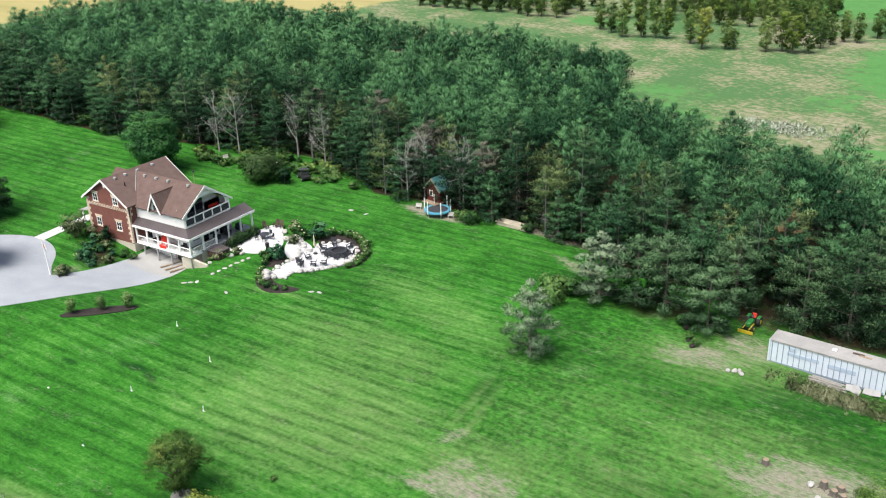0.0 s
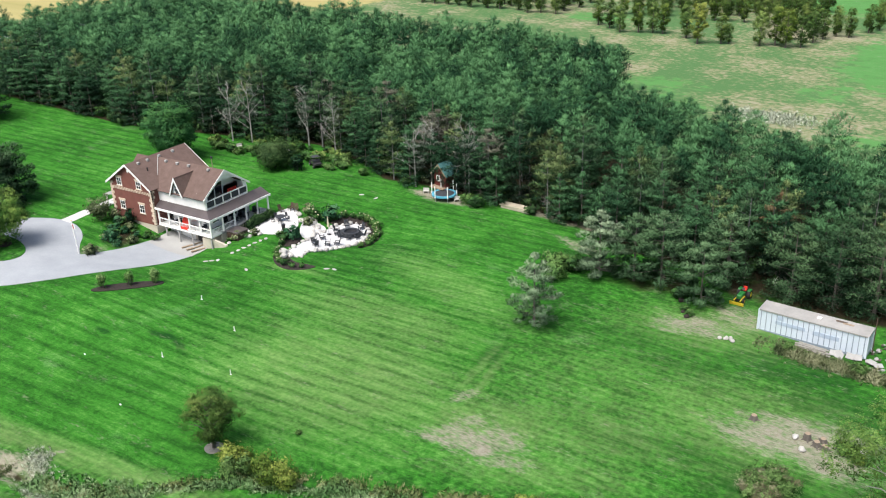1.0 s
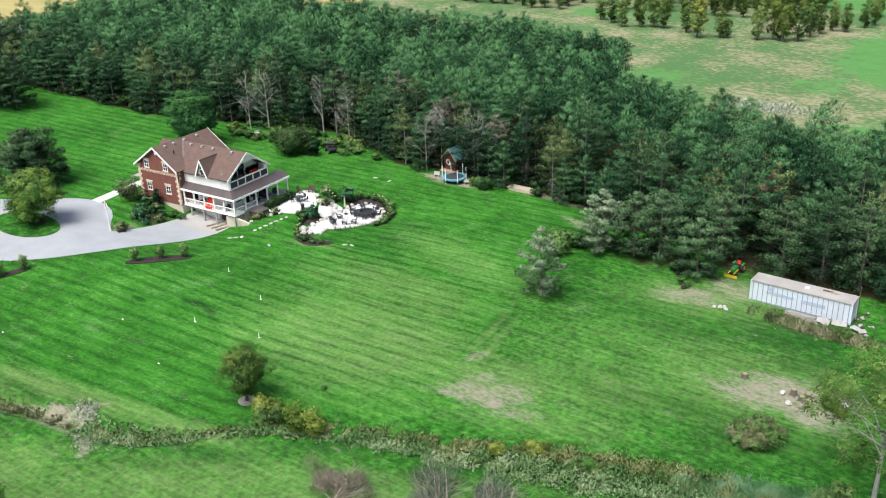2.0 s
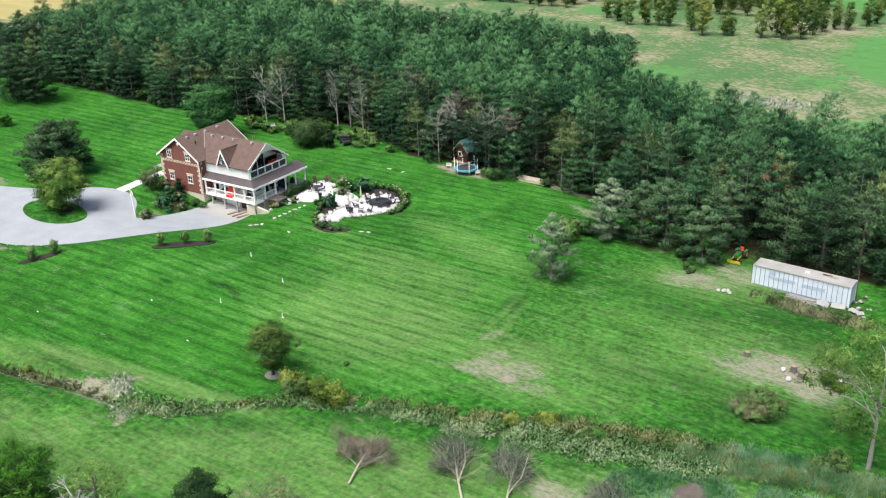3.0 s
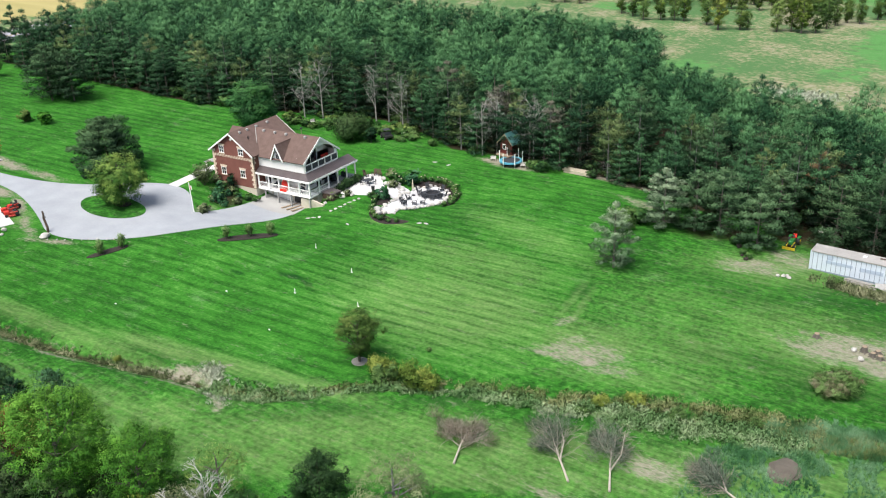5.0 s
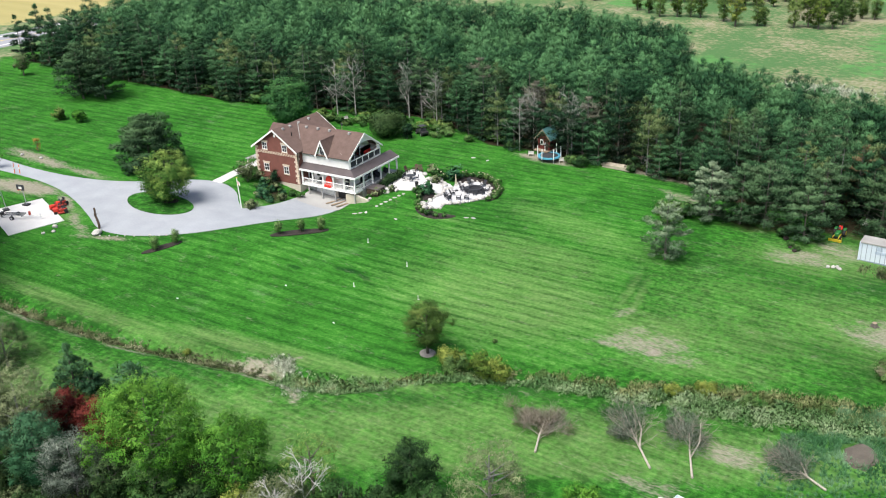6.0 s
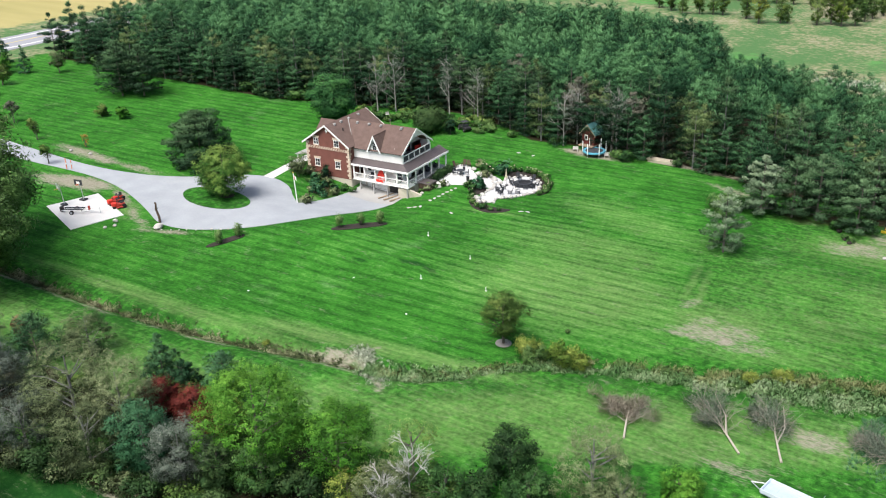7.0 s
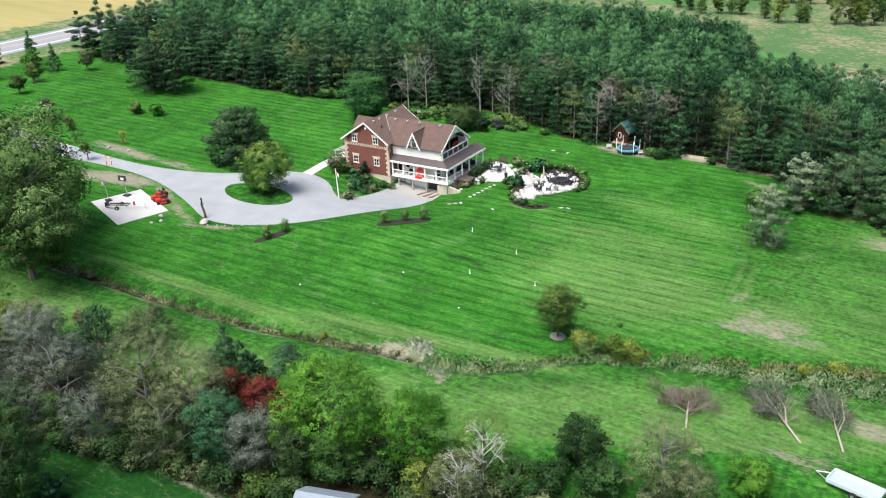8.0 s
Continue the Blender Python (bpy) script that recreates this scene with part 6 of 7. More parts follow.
patch("mulch_bed", [(-2.8, -3.6), (-1.6, -4.0), (0.9, -0.6), (2.6, 3.4), (1.6, 4.4), (-0.8, 1.4)], 0.09, "mulch", "dark mulch bed with three young conifers", "flower bed", kind="")
patch("mulch_bed", [(-15.2, -16.2), (-14.0, -16.0), (-11.8, -11.6), (-12.4, -10.6), (-13.8, -12.2)], 0.09, "mulch", "dark mulch bed with two young conifers", "flower bed", kind="")
patch("mulch_ring", [(32.6 + 0.95 * math.cos(a), -17.6 + 0.95 * math.sin(a)) for a in np.linspace(0, 6.28, 13)[:-1]], 0.08, "greywood", "pale mulch ring round the young tree", "mulch ring", kind="", rings=3)
patch("mulch_ring", [(-25.8 + 1.4 * math.cos(a), -0.2 + 1.2 * math.sin(a)) for a in np.linspace(0, 6.28, 13)[:-1]], 0.34, "mulch", "dark mulch ring under the maple", "mulch ring", kind="", rings=3)
yc = bush("young_conifer", 2.2, 0.62, "leaf_ash", 1100, 0.07, 620, "young upright conifer in a mulch bed", "conifer", "young conifers in beds", n=3)
for x, y, s in ((-1.7, -2.4, 1.05), (-0.1, 0.4, 0.95), (1.4, 3.2, 1.0), (-13.8, -14.4, 1.0), (-12.7, -11.6, 1.0)):
    place(yc, x, y, s)


def hydrangea(seed):
    rng = np.random.default_rng(seed)
    t, tip, nr = leaf_tris([(0, 0, 0.5, 0.62, 0.62, 0.5), (0.3, 0.2, 0.6, 0.4, 0.4, 0.4), (-0.3, 0.1, 0.5, 0.4, 0.4, 0.4)], 700, 0.085, rng)
    root = thing("hydrangea", 0, 0, -300, "hydrangea bush with cream flower heads in the bed", "shrub", "hydrangeas round the fire circle")
    ob = new("foliage", tri_mesh("foliage", t, M["leaf"], nr, tip=tip))
    ob.parent = root
    for k in range(2):
        a, q = rng.random() * 6.28, rng.uniform(0.1, 0.6)
        part("bloom", lump(bmesh.new(), math.cos(a) * q, math.sin(a) * q, 0.95 + rng.uniform(-0.12, 0.2), 0.1, 0.1, 0.09, random.Random(seed + k), 1, 0.15), M["bloom"], root, "cream flower head")
    return root


hy = [hydrangea(630), hydrangea(640)]
def along(line, n):
    """n places evenly along a line."""
    p = np.array(line, float)
    d = np.r_[0, np.cumsum(np.hypot(*np.diff(p, axis=0).T))]
    at = np.linspace(0, d[-1], n)
    return list(zip(np.interp(at, d, p[:, 0]), np.interp(at, d, p[:, 1])))


for x, y in along([(5.9, 32.8), (6.6, 35.6), (8.4, 36.6), (10.6, 36.4), (13.2, 35.0), (14.7, 32.8), (15.1, 30.3), (14.7, 28.8)], 13):
    place(hy[R.randrange(2)], x + R.uniform(-0.2, 0.2), y, R.uniform(0.8, 1.3))
for x, y, s in ((7.6, 19.6, 1.2), (8.4, 18.4, 1.0), (9.6, 17.5, 0.9), (4.4, 31.8, 1.5), (3.0, 32.4, 1.5), (2.0, 32.8, 1.2), (6.2, 21.8, 0.9), (4.4, 23.4, 1.0)):
    place(hy[R.randrange(2)], x, y, s)
bs = [bush("bed_shrub", 1.2, 0.85, m_, 420, 0.13, 650 + k, w, group="shrubs in the beds") for k, (m_, w) in enumerate((("leaf", "dark green shrub in the garden bed"), ("leaf_red", "dark red shrub in the garden bed"), ("leaf_blue", "blue-green shrub in the garden bed"), ("leaf_tan", "pale grassy plant in the garden bed")))]
for x, y, k, s in ((10.8, 17.2, 0, 0.8), (12.0, 17.2, 0, 0.8), (13.2, 17.9, 0, 0.7), (5.4, 23.0, 0, 1.3), (5.8, 24.4, 2, 1.5), (4.6, 24.6, 0, 1.0), (5.8, 33.6, 2, 1.3), (5.0, 32.6, 0, 1.2), (1.4, 33.4, 3, 1.3), (15.1, 30.0, 0, 0.9), (14.4, 33.8, 0, 0.8),
                   (4.6, 29.4, 3, 0.9), (-1.2, 20.6, 3, 0.9), (-0.2, 21.4, 0, 0.8), (0.8, 22.2, 3, 0.7), (-2.2, 19.9, 0, 0.7)):
    place(bs[k], x, y, s)
# front garden planting
for _ in range(26):
    x = R.uniform(-20.5, -13.8)
    y = R.uniform(9.5, 16.4)
    if (x + 20.5) * 0.9 + (y - 16.4) < 1.2 - 4.5:
        continue
    place(bs[R.choice((0, 0, 0, 3, 2))], x, y, R.uniform(0.45, 0.95))
place(bush("clipped_conifer", 3.4, 0.6, "needle", 800, 0.12, 660, "dark columnar conifer against the brick wall", "conifer", n=3), -18.6, 16.0)
place(bush("front_tree", 4.2, 2.1, "leaf_tan", 1500, 0.14, 661, "small thin-leaved tree in the front garden", "tree"), -22.8, 14.0)
for x, y, k in ((-24.5, 15.5, 0), (-25.4, 17, 0), (-22, 16, 3), (-13.9, 5.2, 3), (-14.6, 5.9, 0), (-12.9, 15.4, 0)):
    place(bs[k], x, y, 1.0)

# boulders: each a stone of its own
stone_me = []
for k in range(6):
    stone_me.append(finish(lump(bmesh.new(), 0, 0, 0.2, 0.5, 0.4, 0.32, random.Random(670 + k), 2, 0.12), "boulder", M["stone"]))


def boulder(x, y, s, label="pale weathered boulder edging the garden", group="boulders round the fire circle"):
    ob = new("boulder", R.choice(stone_me))
    ob.matrix_basis = pose(x, y, gz(x, y) + 0.02, 0, 0, R.uniform(0, 360)) @ Matrix.Diagonal((s * R.uniform(0.8, 1.2), s, s * R.uniform(0.8, 1.2), 1))
    return tagged(ob, label, "boulder", group)


for x, y in along(FIRE + FIRE[:1], 46):
    boulder(x + R.uniform(-0.2, 0.2), y + R.uniform(-0.2, 0.2), R.uniform(0.4, 0.9))
for _ in range(26):
    f, g_ = R.random(), R.random()
    boulder(2.8 + 4.6 * f + R.uniform(-0.4, 0.4), 31.4 - 3.6 * f * g_ + R.uniform(-0.4, 0.4), R.uniform(0.4, 1.0))
for x, y in ((0.2, 21.4), (1.5, 22.4), (-1.6, 19.2), (3.2, 29.6), (1.2, 31.4), (9.0, 19.0), (8.2, 19.8)):
    boulder(x, y, R.uniform(0.8, 1.4))
for k in range(7):
    f = k / 6
    bm = lump(bmesh.new(), 0, 0, 0.02, 0.36, 0.26, 0.06, random.Random(690 + k), 2, 0.1)
    ob = solo("stepping_stone", bm, M["stone"], "flat pale stepping stone in the lawn", "stepping stone", "stepping stones to the patio")
    ob.matrix_basis = pose(1.6 + 1.6 * f, 16.6 + 5.2 * f, gz(1.6 + 1.6 * f, 16.6 + 5.2 * f) + 0.03, 0, 0, 40 * k)
for x, y in ((7.5, 13.2), (16.2, 19.4), (17.2, 19.8), (0.6, 13.6), (1.4, 14.0), (-0.2, 13.2), (3.3, 44.2), (6.2, 44.2)):
    ob = solo("flat_rock", lump(bmesh.new(), 0, 0, 0.02, 0.42, 0.22, 0.05, random.Random(int(x * 10) + 700), 2, 0.15), M["stone"], "flat pale rock lying in the lawn", "rock", "rocks in the lawn")
    ob.matrix_basis = pose(x, y, gz(x, y) + 0.01, 0, 0, R.uniform(0, 180))

# fire pit
patch("gravel_circle", [(10.6 + 1.9 * math.cos(a), 31.8 + 1.7 * math.sin(a)) for a in np.linspace(0, 6.28, 17)[:-1]], 0.12, "dark", "dark gravel circle round the fire pit", "gravel", kind="structure", rings=4)
fp = thing("fire_pit", 10.6, 31.9, gz(10.6, 31.9) + 0.07, "round dark stone fire pit with a low rim", "fire pit")
bm = bmesh.new()
for k in range(16):
    a = k * math.tau / 16
    box(bm, 0.98, -0.2, 0, 1.3, 0.2, 0.42, Matrix.Rotation(a, 4, "Z"))
part("rim", bm, M["dark"], fp)
part("ash", rod(bmesh.new(), (0, 0, 0.02), (0, 0, 0.16), 0.98, 0.98, 20), M["black"], fp, "black ash")


def garden_chair(material, words):
    c = thing("garden_chair", 0, 0, -300, words, "chair", "chairs round the fire pit")
    for x in (-0.26, 0.26):
        part("leg", box(bmesh.new(), x - 0.04, -0.32, 0, x + 0.04, -0.24, 0.55), M[material], c)
        part("rear_leg", box(bmesh.new(), x - 0.04, 0.3, 0, x + 0.04, 0.38, 0.5), M[material], c)
        part("arm", box(bmesh.new(), x * 1.2 - 0.07, -0.4, 0.55, x * 1.2 + 0.07, 0.35, 0.59), M[material], c)
    for k in range(5):
        y = -0.3 + k * 0.13
        part("seat_slat", box(bmesh.new(), -0.28, y, 0.36 - k * 0.025, 0.28, y + 0.1, 0.39 - k * 0.025), M[material], c)
    for k in range(5):
        x = -0.26 + k * 0.13
        part("back_slat", box(bmesh.new(), x - 0.05, 0, 0, x + 0.05, 0.03, 0.85, pose(0, 0.3, 0.28, -18)), M[material], c)
    return c


gc = garden_chair("dark", "dark wooden garden chair by the fire pit")
first = True
for a in (10, 75, 140, 200, 235, 265, 300, 335):
    x, y = 10.6 + 2.1 * math.cos(radians(a)), 31.8 + 2.0 * math.sin(radians(a))
    m = pose(x, y, gz(x, y) + 0.07, 0, 0, a - 90)
    if first:
        gc.matrix_basis, first = m, False
    else:
        copy_thing(gc, m)
for x, y, a in ((8.9, 25.6, 200), (9.8, 24.8, 250), (10.8, 26.2, 300), (9.0, 27.4, 150), (11.6, 27.4, 290)):
    copy_thing(gc, pose(x, y, gz(x, y) + 0.07, 0, 0, a))
um = thing("patio_umbrella", 8.5, 29.4, gz(8.5, 29.4) + 0.07, "folded cream umbrella on a dark base", "umbrella")
part("base", rod(bmesh.new(), (0, 0, 0), (0, 0, 0.1), 0.35, 0.3, 12), M["black"], um)
part("pole", rod(bmesh.new(), (0, 0, 0.1), (0, 0, 2.9), 0.035, 0.03, 8), M["steel"], um)
part("canopy", rod(bmesh.new(), (0, 0, 1.3), (0, 0, 2.85), 0.2, 0.05, 10), M["bloom"], um, "folded cream canopy")
pot = thing("planter", 3.6, 25.2, gz(3.6, 25.2) + 0.07, "tall dark planter on the patio", "planter")
part("pot", rod(bmesh.new(), (0, 0, 0), (0, 0, 1.0), 0.22, 0.3, 10), M["black"], pot)

# dining set on the patio
pt = thing("patio_table", 0.6, 27.9, gz(0.6, 27.9) + 0.07, "round dark metal patio table", "table")
part("tabletop", rod(bmesh.new(), (0, 0, 0.7), (0, 0, 0.74), 0.75, 0.75, 24), M["dark"], pt)
for k in range(4):
    a = k * 1.571 + 0.6
    part("leg", rod(bmesh.new(), (0.5 * math.cos(a), 0.5 * math.sin(a), 0), (0.4 * math.cos(a), 0.4 * math.sin(a), 0.7), 0.025, 0.025, 6), M["black"], pt)
pc = thing("patio_chair", 0, 0, -300, "dark metal patio chair at the round table", "chair", "chairs at the patio table")
part("seat", box(bmesh.new(), -0.24, -0.24, 0.42, 0.24, 0.24, 0.47), M["dark"], pc)
part("backrest", box(bmesh.new(), -0.24, 0.2, 0.47, 0.24, 0.25, 0.95), M["dark"], pc)
for x in (-0.21, 0.21):
    for y in (-0.21, 0.21):
        part("leg", rod(bmesh.new(), (x, y, 0), (x, y, 0.43), 0.02, 0.02, 6), M["black"], pc)
for k in range(5):
    a = k * 72 + 20
    x, y = 0.6 + 1.15 * math.cos(radians(a)), 27.9 + 1.15 * math.sin(radians(a))
    m = pose(x, y, gz(x, y) + 0.07, 0, 0, a - 90)
    if k == 0:
        pc.matrix_basis = m
    else:
        copy_thing(pc, m)
for k, (x, y) in enumerate(((-1.4, 32.4), (-0.4, 32.6), (-2.2, 31.2))):
    c2 = garden_chair("darkwood", "dark brown wooden garden chair on the patio")
    c2.matrix_basis = pose(x, y, gz(x, y) + 0.07, 0, 0, 40 * k)
# porch furniture
for k, (x, y, m_, w) in enumerate(((-4.2, 25.5, "dark", "dark wicker chair on the porch"), (-4.2, 23.4, "dark", "dark wicker chair on the porch"), (-4.2, 27.8, "dark", "dark wicker chair on the porch"), (-5.6, 18.5, "dark", "dark wicker chair on the porch"), (-11.0, 18.6, "dark", "dark wicker chair on the porch"))):
    c2 = thing("porch_chair", x, y, 1.6, w, "chair", "chairs on the porch", rz=90 * (k < 3))
    part("seat", box(bmesh.new(), -0.36, -0.36, 0.1, 0.36, 0.36, 0.45), M[m_], c2, bevel=0.04)
    part("backrest", box(bmesh.new(), -0.36, 0.28, 0.45, 0.36, 0.4, 0.95), M[m_], c2, bevel=0.03)
    for sx in (-1, 1):
        part("arm", box(bmesh.new(), sx * 0.4 - 0.06, -0.36, 0.1, sx * 0.4 + 0.06, 0.36, 0.65), M[m_], c2, bevel=0.02)
banner = thing("red_hammock_chair", -8.6, 17.9, 1.6, "bright red hanging chair and throw on the porch", "chair")
part("cloth", slab(bmesh.new(), [(-0.75, 0, 0.1), (0.55, 0, 0.1), (0.6, 0, 1.1), (0.4, 0, 1.75), (0.0, 0, 2.0), (-0.4, 0, 1.7), (-0.7, 0, 1.1)], 0.12, (0, 1, 0)), M["red"], banner, "bright red cloth")
part("cushion", box(bmesh.new(), -0.75, -0.45, 0.0, 0.65, 0.15, 0.45), M["red"], banner, bevel=0.05)
part("strap", rod(bmesh.new(), (0, 0.05, 2.0), (0, 0.05, 2.45), 0.02, 0.02, 5), M["white"], banner)
bc = thing("balcony_seat", -5.4, 25.0, 5.15, "red cushioned seat on the balcony", "chair")
part("seat", box(bmesh.new(), -0.4, -0.9, 0.1, 0.4, 0.9, 0.5), M["red"], bc, bevel=0.05)
part("backrest", box(bmesh.new(), -0.5, -0.9, 0.5, -0.3, 0.9, 1.1), M["red"], bc, bevel=0.05)

# hot tub and hedge by the deck
ht = thing("hot_tub", -1.7, 21.2, gz(-1.7, 21.2), "brown cedar hot tub with a dark cover", "hot tub", rz=0)
part("shell", box(bmesh.new(), -1.05, -1.05, 0, 1.05, 1.05, 1.1), M["darkwood"], ht, bevel=0.05)
for k in range(9):
    part("slat", box(bmesh.new(), -1.04 + k * 0.235, -1.09, 0.06, -0.86 + k * 0.235, -1.05, 1.04), M["darkwood"], ht)
part("cover", box(bmesh.new(), -1.12, -1.12, 1.1, 1.12, 1.12, 1.26), M["metalroof"], ht, "brown padded cover", bevel=0.04)
rng = np.random.default_rng(720)
t, tip, nr = leaf_tris([(0, y, 0.75, 0.62, 0.75, 0.8) for y in np.linspace(-2.2, 2.2, 6)], 3600, 0.12, rng)
hd = thing("clipped_hedge", -1.9, 26.2, gz(-1.9, 26.2) - 0.05, "dark green clipped hedge along the porch", "hedge")
ob = new("foliage", tri_mesh("foliage", t, M["leaf_dark"], nr, tip=tip))
ob.parent = hd
part("stem", rod(bmesh.new(), (0, -2.2, 0.2), (0, 2.2, 0.2), 0.04, 0.04, 5), M["bark"], hd)
# boats of timber at the garage mouth
for k in range(3):
    b2 = thing("timber_beam", -7.6 + 1.3 * k, 17.6 - 0.3 * k, gz(-7 + k, 17) + 0.1, "weathered timber beam lying on the apron", "timber", "timber on the apron", rz=-20)
    part("beam", box(bmesh.new(), -0.15, -1.6, 0, 0.15, 1.6, 0.16), M["wood"], b2, bevel=0.02)

# flagpole
fl = thing("flagpole", -14.9, 4.0, gz(-14.9, 4.0), "white flagpole with a small limp flag", "flagpole")
part("pole", rod(bmesh.new(), (0, 0, -0.3), (-0.25, 0, 4.9), 0.09, 0.06, 8), M["white"], fl)
part("finial", lump(bmesh.new(), -0.25, 0, 4.98, 0.1, 0.1, 0.1, R, 1, 0.0), M["yellow"], fl)
part("flag", slab(bmesh.new(), [(-0.26, 0.02, 4.5), (0.2, 0.02, 4.3), (0.25, 0.02, 3.7), (-0.22, 0.02, 3.9)], 0.03, (0, 1, 0)), M["white"], fl, "white flag cloth")
part("flag_stripe", slab(bmesh.new(), [(-0.2, -0.012, 4.45), (0.0, -0.012, 4.36), (0.04, -0.012, 3.78), (-0.18, -0.012, 3.9)], 0.02, (0, 1, 0)), M["redpaint"], fl, "red stripe")

# ---- concrete pad by the drive ----
def hoop(x, y, rz):
    h = thing("basketball_hoop", x, y, gz(x, y) + 0.08, "portable basketball hoop on a black base", "basketball hoop", "basketball hoops", rz=rz)
    part("base", box(bmesh.new(), -0.55, -0.4, 0, 0.55, 0.5, 0.22), M["black"], h, bevel=0.06)
    part("pole", rod(bmesh.new(), (0, 0.1, 0.2), (0, -0.1, 3.0), 0.06, 0.06, 8), M["steel"], h)
    bb = part("backboard", box(bmesh.new(), -0.75, -0.4, 2.6, 0.75, -0.34, 3.5), M["dark"] if rz > 0 else M["steel"], h)
    part("target", box(bmesh.new(), -0.3, -0.42, 2.8, 0.3, -0.4, 3.2), M["white"], bb)
    bm = bmesh.new()
    for k in range(12):
        a, b = k * math.tau / 12, (k + 1) * math.tau / 12
        rod(bm, (0.23 * math.cos(a), -0.65 + 0.23 * math.sin(a), 2.75), (0.23 * math.cos(b), -0.65 + 0.23 * math.sin(b), 2.75), 0.02, 0.02, 4)
    part("rim", bm, M["orange"], h)


hoop(-45.0, -15.6, -20)
hoop(-44.2, -12.6, 10)
# boat trailer
bt_ = thing("boat_trailer", -40.4, -16.4, gz(-40.4, -16.4) + 0.08, "black and white boat trailer frame parked on the pad", "trailer", rz=25)
part("frame", rod(rod(rod(bmesh.new(), (-2.6, -0.55, 0.5), (1.6, -0.35, 0.5), 0.06), (-2.6, 0.55, 0.5), (1.6, 0.35, 0.5), 0.06), (1.6, 0, 0.5), (3.6, 0, 0.45), 0.06), M["white"], bt_, "white trailer frame")
for x in (-2.4, -1.0, 0.6):
    part("crossbar", rod(bmesh.new(), (x, -0.6, 0.5), (x, 0.6, 0.5), 0.05), M["black"], bt_)
for s in (-1, 1):
    w = part("wheel", rod(bmesh.new(), (-0.8, s * 0.85, 0.32), (-0.8, s * 1.05, 0.32), 0.32, 0.32, 16), M["rubber"], bt_)
    part("rim", rod(bmesh.new(), (-0.8, s * 1.04, 0.32), (-0.8, s * 1.07, 0.32), 0.17, 0.17, 12), M["steel"], w)
    part("bunk", box(bmesh.new(), -2.5, s * 0.4 - 0.06, 0.6, 0.8, s * 0.4 + 0.06, 0.72), M["dark"], bt_)
part("motor", box(bmesh.new(), -3.0, -0.3, 0.2, -2.5, 0.3, 1.0), M["black"], bt_, "black outboard motor", bevel=0.08)
part("winch", box(bmesh.new(), 1.5, -0.12, 0.5, 1.75, 0.12, 1.1), M["redpaint"], bt_)
part("jack", rod(bmesh.new(), (3.3, 0, 0), (3.3, 0, 0.9), 0.05), M["steel"], bt_)


def mower(x, y, rz, big):
    m = thing("riding_mower", x, y, gz(x, y) + 0.02, "red riding mower with black seat beside the pad", "mower", "red mowers", rz=rz)
    part("body", box(bmesh.new(), -0.4, -0.9, 0.35, 0.4, 0.3, 0.75), M["redpaint"], m, bevel=0.06)
    part("hood", box(bmesh.new(), -0.36, 0.3, 0.35, 0.36, 1.1, 0.95), M["red"], m, bevel=0.1)
    part("deck", box(bmesh.new(), -0.7, -0.5, 0.12, 0.7, 0.5, 0.32), M["redpaint"], m, bevel=0.05)
    s = part("seat", box(bmesh.new(), -0.25, -0.7, 0.75, 0.25, -0.2, 0.88), M["black"], m, bevel=0.04)
    part("seat_back", box(bmesh.new(), -0.25, -0.78, 0.85, 0.25, -0.66, 1.25), M["black"], s, bevel=0.03)
    part("steering_wheel", rod(bmesh.new(), (0, 0.18, 1.1), (0, 0.22, 1.13), 0.2, 0.2, 12), M["black"], m)
    for x0, y0, r in ((-0.5, -0.7, 0.32), (0.5, -0.7, 0.32), (-0.42, 0.8, 0.22), (0.42, 0.8, 0.22)):
        part("wheel", rod(bmesh.new(), (x0 - 0.1, y0, r), (x0 + 0.1, y0, r), r, r, 14), M["rubber"], m)


mower(-38.6, -11.2, 160, True)
mower(-37.0, -11.8, 150, True)
mower(-39.4, -9.9, 190, False)
# carved post and marker stone at the drive's edge
cp = thing("driftwood_post", -27.0, -13.0, gz(-27.0, -13.0), "tall twisted brown driftwood sculpture beside the drive", "sculpture")
bm = bmesh.new()
px = [(0, 0, -0.2), (0.1, 0, 0.7), (-0.15, 0.05, 1.4), (-0.35, 0, 2.1), (-0.2, 0.0, 2.9), (-0.35, 0, 3.2)]
for a, b in zip(px, px[1:]):
    rod(bm, a, b, 0.2 - 0.02 * a[2], 0.2 - 0.02 * b[2], 7)
rod(bm, (-0.3, 0, 2.0), (0.1, 0.1, 2.4), 0.08, 0.04, 5)
rod(bm, (0.1, 0, 0.6), (0.45, -0.1, 1.0), 0.1, 0.04, 5)
part("carved_stem", bm, M["darkwood"], cp)
boulder(-25.6, -14.6, 1.6, "pale boulder at the edge of the drive", "stones by the drive")
for k in range(9):
    boulder(-24.6 + 1.1 * k + R.uniform(-0.3, 0.3), -14.8 + 0.55 * k, R.uniform(0.25, 0.6), "pale stone at the edge of the drive", "stones by the drive")
for x, y in ((-66, 2.6), (-61.5, 3.2), (-33, -16), (-31.8, -17.2), (-32.5, -18.4)):
    boulder(x, y, R.uniform(0.5, 0.9), "pale stone at the edge of the drive", "stones by the drive")
for k, (x, y) in enumerate(((-59.5, -3.6), (-58.6, -4.2), (-57.8, -3.8))):
    sg = thing("marker_stake", x, y, gz(x, y) + 0.05, "orange and white marker stake by the driveway", "stake", "marker stakes")
    part("stake", rod(bmesh.new(), (0, 0, 0), (0.1, 0, 1.6), 0.07, 0.06, 6), M["orange"], sg)
    part("band", rod(bmesh.new(), (0.05, 0, 0.8), (0.07, 0, 1.1), 0.085, 0.085, 6), M["white"], sg)
